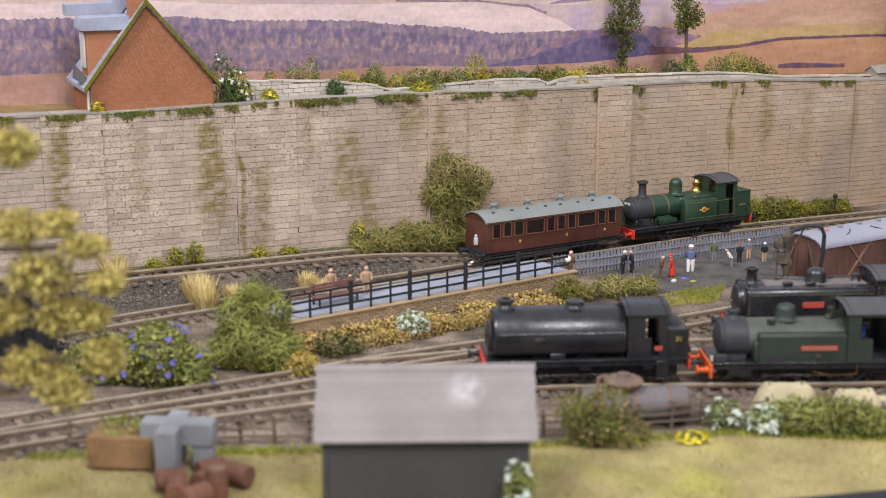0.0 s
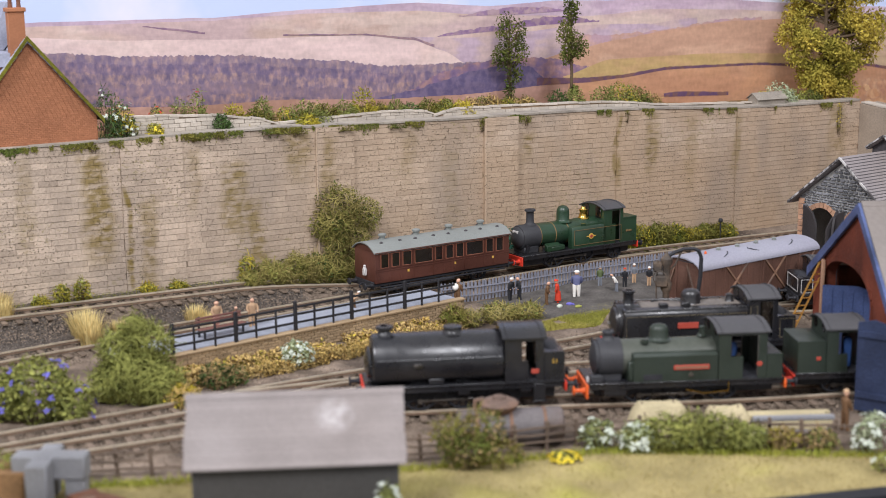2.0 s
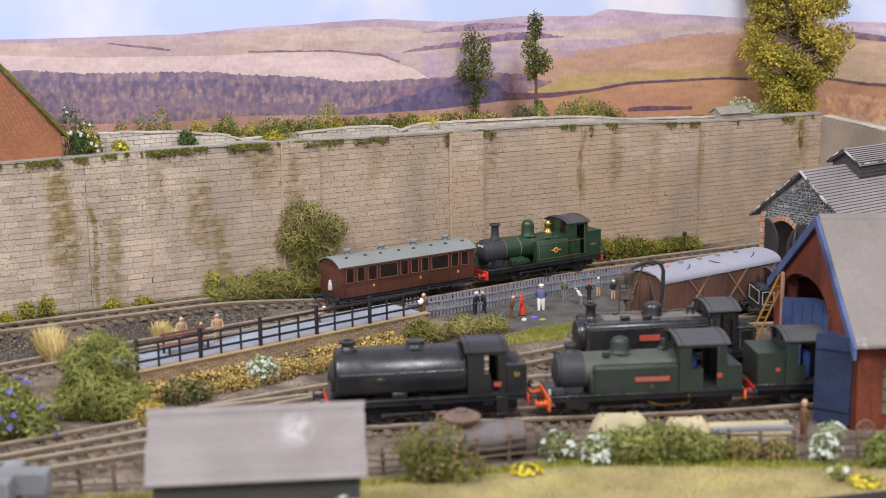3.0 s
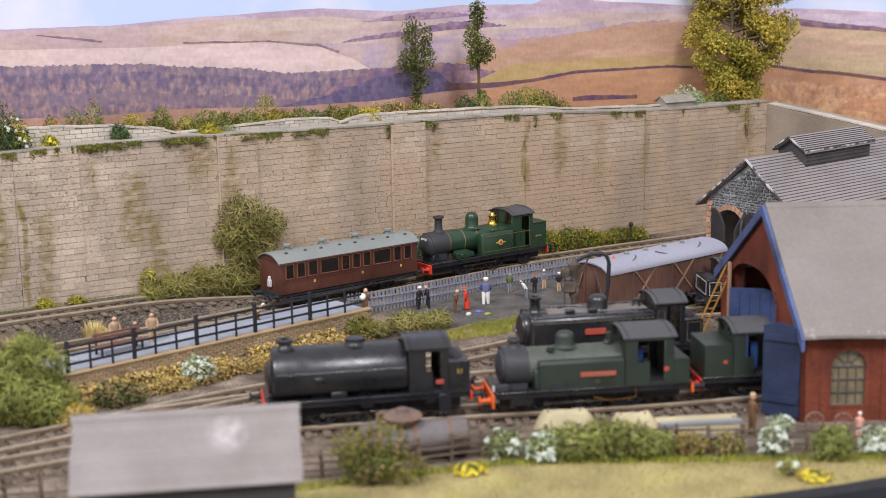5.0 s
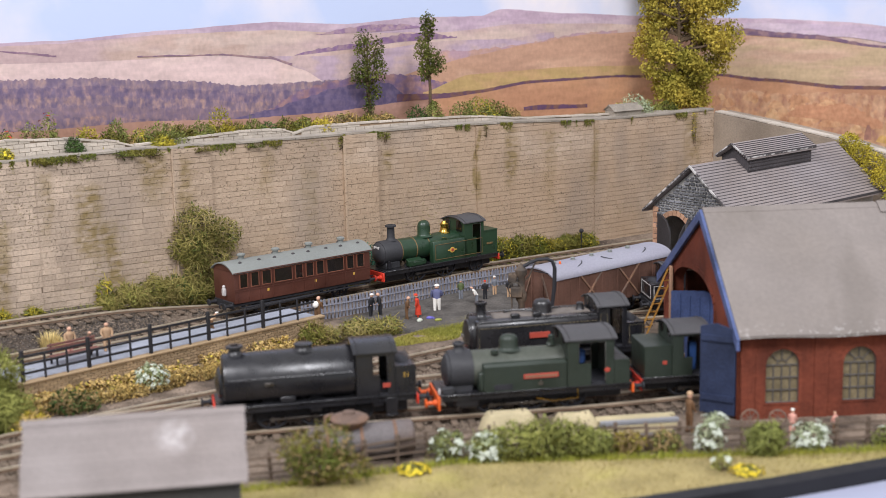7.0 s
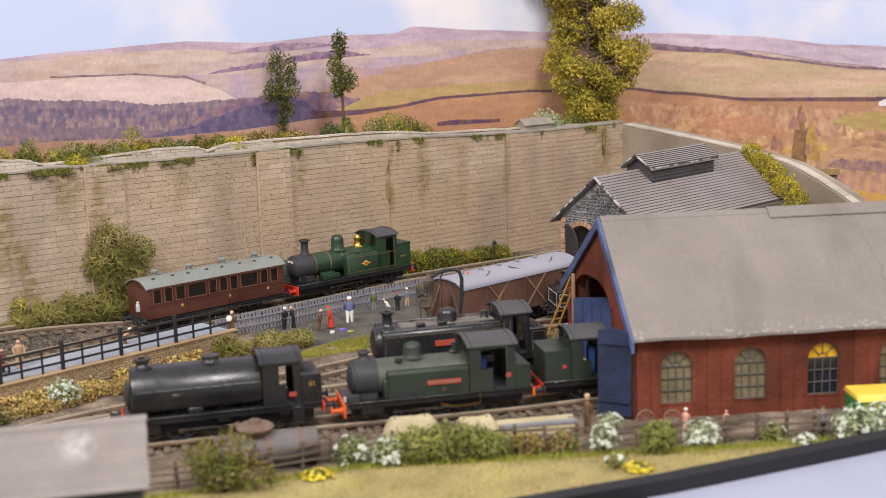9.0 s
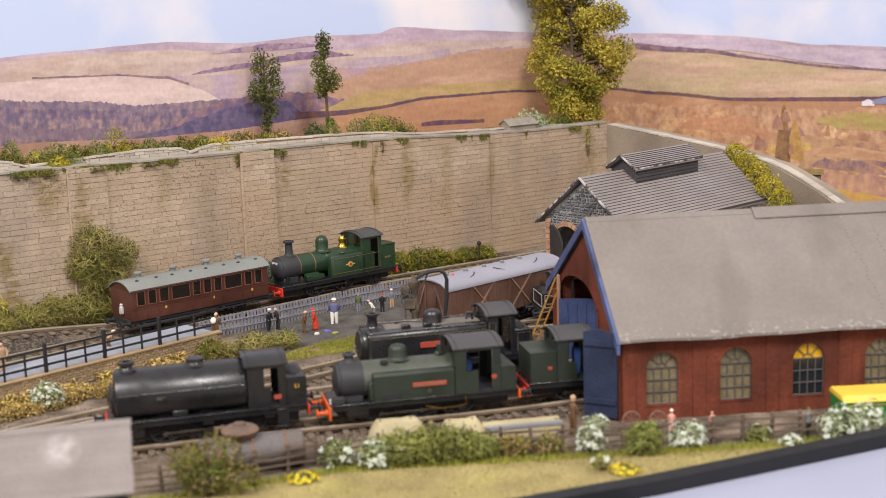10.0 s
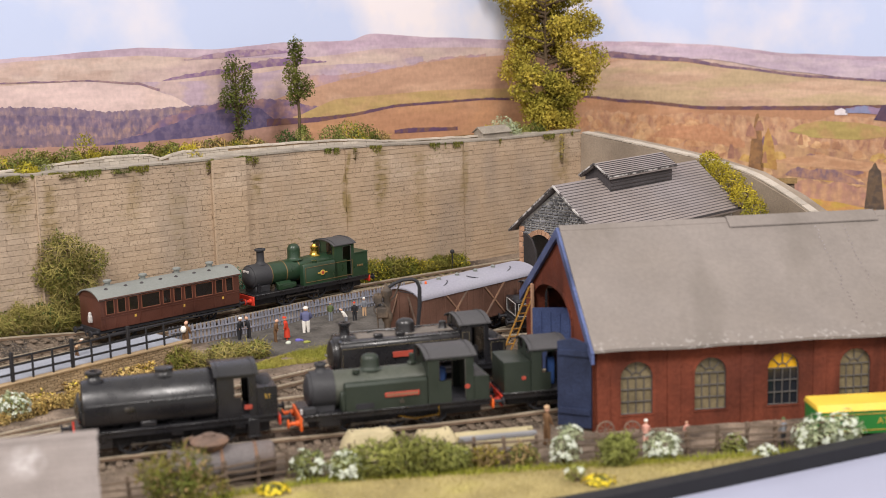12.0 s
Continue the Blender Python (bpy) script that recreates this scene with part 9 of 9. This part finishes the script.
def moss_fringe(n):
    """Ragged olive moss clinging under the coping."""
    rm = np.random.default_rng(17)
    g = Geo()
    k = 0
    while k < n:
        s = rm.uniform(-160, 620)
        if noise.noise((s * 0.05, 3.0, 1.0)) + 0.5 * noise.noise((s * 0.21, 8.0, 1.0)) < (-0.05 if s < 180 else 0.2):
            continue
        drop = abs(rm.normal(0, 1.6)) * (1.3 + noise.noise((s * 0.15, 0.0, 5.0)))
        p = Vector(wp(s, 1.0 + rm.uniform(0, 0.7), wall_top(s) + 0.6 - drop))
        r, a = rm.uniform(0.4, 1.1), rm.uniform(0, 6.28)
        t = Vector((WD.x, WD.y, 0)) * math.cos(a) * r + Vector((0, 0, 1)) * math.sin(a) * r
        w = Vector((WD.x, WD.y, 0)) * -math.sin(a) * r * 0.6 + Vector((WN.x * 0.3, WN.y * 0.3, 1)) * math.cos(a) * r * 0.6
        o = len(g.v)
        g.v += [tuple(p - t), tuple(p + w), tuple(p + t), tuple(p - w)]
        g.f.append((o, o + 1, o + 2, o + 3))
        k += 1
    solo("moss", g, MAT["leaf_tangle"], "ragged olive moss fringe under the wall coping", "moss", kind="stuff", fix=False)


moss_fringe(3600)


def platform_bench(u, v, lab):
    """A slatted red-brown bench standing along the platform."""
    p = PP0 + PD * u + PN * v
    th = thing("platform_bench", lab, "bench", p.x, p.y, 10.2, math.degrees(math.atan2(PD.y, PD.x)))
    for k in range(3):
        part("seat_slat", Geo().box(-15, 15, -3 + k * 2.1, -1.2 + k * 2.1, 5.0, 5.7, 0.15), MAT["bench_red"], th)
    for k in range(3):
        part("back_slat", Geo().box(-15, 15, 3.6, 4.3, 6.6 + k * 1.9, 8.0 + k * 1.9, 0.15), MAT["bench_red"], th)
    for x in (-12.5, 12.5):
        part("leg", Geo().box(x - 0.6, x + 0.6, -2.8, -1.8, 0, 5.0, 0.1), MAT["iron_black"], th)
        part("back_leg", Geo().box(x - 0.6, x + 0.6, 4.3, 5.1, 0, 12, 0.1), MAT["iron_black"], th)


mat("bench_red", rgb("735048"), 0.7, vary=0.2, scale=80, bump=0.2)
platform_bench(66, 22, "red-brown slatted bench standing on the grey platform")


def slope_hut():
    th = thing("low_hut", "low brown flat-roofed hut behind the wing wall", "hut", 209, 482, 47, -12)
    part("body", Geo().box(-15, 15, -7, 7, -60, 13, 0.5), MAT["fence_wood"], th)
    part("roof", Geo().prism([(-9, 13), (9, 13), (8, 15.5), (-8, 17)], -17, 17, "x"), MAT["upper_soil"], th, "mossy brown roof")
    part("window", Geo().box(-6, 2, -7.6, -6.9, 3, 9, 0.2), MAT["glass_dark"], th)


slope_hut()
# ---- stone courses of the retaining wall, and the pale garden wall above it ----
def brick_at(s0, s1, z0, z1, d0, d1):
    vs = [wp(s, d, z) for s in (s0, s1) for d in (d0, d1) for z in (z0, z1)]
    return vs, [(0, 1, 3, 2), (4, 6, 7, 5), (0, 4, 5, 1), (2, 3, 7, 6), (0, 2, 6, 4), (1, 5, 7, 3)]


def pilaster_at(s):
    return any(a <= s <= a + w for a, w in PILASTERS)


def wall_stones():
    rnd = random.Random(3)
    course, length = 3.8, 8.6
    wall_ang = math.degrees(math.atan2(WD.y, WD.x))
    shapes = [mesh_of("stone", Geo().box(0.05, ln - 0.09, -0.9, 0.9, 0.05, course - 0.1, 0.1), MAT["wall_stone"]) for ln in (8.6, 10.4, 12.0, 13.6, 15.4)]
    lens = (8.6, 10.4, 12.0, 13.6, 15.4)
    rest = Geo()
    rows = 0
    z = -3.0
    singles = 0
    edges = sorted([e for a, w in PILASTERS for e in (a, a + w)] + [WALL_S0, WALL_S1])
    while z < 108:
        for e0, e1 in zip(edges, edges[1:]):
            pil = pilaster_at((e0 + e1) / 2)
            front = (2.6 if abs(e0 - 264.5) < 1 else 1.7 if abs(e0 - 133) < 1 else 0.9) if pil else 0.0
            s = e0 - (rows % 2) * 4.2
            while s < e1 - 0.6:
                k = rnd.randrange(5)
                ln = lens[k]
                a, b = max(s, e0), min(s + ln, e1)
                top = min(z + course, wall_top((a + b) / 2) - 0.1)
                if top - z > 1.0 and b - a > 0.8:
                    d = front + rnd.uniform(-0.22, 0.24)
                    whole = a == s and b == s + ln and top == z + course
                    if whole and 180 < s < 300 and singles < 296:
                        ob = new("stone", shapes[k])
                        ob.parent = wall_back
                        p = wp(a, d - 0.9)
                        ob.matrix_world = pose(p[0] * MM, p[1] * MM, z * MM, 0, 0, wall_ang)
                        singles += 1
                    else:
                        v, f = brick_at(a + 0.05, b - 0.09, z + 0.05 + rnd.uniform(-0.04, 0.1), top - 0.1 + rnd.uniform(-0.12, 0.04), d, -1.3)
                        rest.add(v, f)
                s += ln
        z += course
        rows += 1
    ob = part("stonework", rest, MAT["wall_stone"], wall_back, "coursed weathered stone blocks", fix=False)
    ob["kind"] = "stuff"


wall_stones()


def garden_wall():
    th = thing("garden_wall", "low pale grey block wall above the retaining wall", "wall", kind="structure")
    rnd = random.Random(9)
    runs = [((-6, 13.0), (20, 12.5), (60, 10.5), (95, 6.5), (118, 1.0), -15), ((112, 2.0), (150, 4.0), (190, 6.5), (225, 6.0), (240, 1.5), -18),
            ((232, 2.0), (250, 6.5), (300, 5.5), (380, 5.0), (470, 1.0), -16), ((440, 2.0), (500, 3.0), (530, 2.5), (560, 2.0), (600, 1.0), -15)]
    rest = Geo()
    near = mesh_of("block", Geo().box(0.1, 7.3, -0.5, 0.35, 0.1, 2.75, 0.15), MAT["pale_stone"])
    ang = math.degrees(math.atan2(WD.y, WD.x))
    for *pts, d in runs:
        s0, s1 = pts[0][0], pts[-1][0]
        core = Geo()
        n = 40
        for k in range(n + 1):
            s = s0 + (s1 - s0) * k / n
            zt = wall_top(s) + interp(pts, s) - 0.5
            for dd, z in ((d - 0.3, wall_top(s) - 4), (d - 0.3, zt), (d - 4, zt), (d - 4, wall_top(s) - 4)):
                core.v.append(wp(s, dd, z))
        for k in range(n):
            for i in range(4):
                j = (i + 1) % 4
                core.f.append((k * 4 + i, k * 4 + j, k * 4 + 4 + j, k * 4 + 4 + i))
        core.f += [(0, 1, 2, 3), tuple(n * 4 + i for i in range(4))]
        wl = part("wall_core", core, MAT["mortar"], th)
        row, z = 0, 0.6
        while z < 12:
            s = s0 + (row % 2) * 3.7
            while s < s1 - 7:
                zz = wall_top(s + 3.7) + z
                if z + 2.2 < interp(pts, s + 3.7):
                    if s < 60:
                        ob = new("block", near)
                        ob.parent = wl
                        p = wp(s, d)
                        ob.matrix_world = pose(p[0] * MM, p[1] * MM, zz * MM, 0, rnd.uniform(-0.5, 0.5), ang)
                    else:
                        v, f = brick_at(s + 0.1, s + 7.3, zz + 0.1, zz + 2.75, d + 0.35 + rnd.uniform(-.1, .15), d - 0.4)
                        rest.add(v, f)
                s += 7.5
            z += 2.9
            row += 1
        capg = Geo()
        s = s0
        while s < s1 - 4:
            ln = min(rnd.uniform(7, 12), s1 - s)
            za, zb = wall_top(s) + interp(pts, s), wall_top(s + ln) + interp(pts, s + ln)
            j = rnd.uniform(-0.3, 0.3)
            vs = [wp(q, dd, z + j + h) for q, z in ((s + 0.15, za), (s + ln - 0.15, zb)) for dd in (d + 0.9, d - 4.4) for h in (-0.6, 0.6)]
            capg.add(vs, [(0, 1, 3, 2), (4, 6, 7, 5), (0, 4, 5, 1), (2, 3, 7, 6), (0, 2, 6, 4), (1, 5, 7, 3)])
            s += ln
        part("coping_slab", capg, MAT["pale_stone"], th)["kind"] = "stuff"
    ob = part("blockwork", rest, MAT["pale_stone"], th, fix=False)
    ob["kind"] = "stuff"


garden_wall()
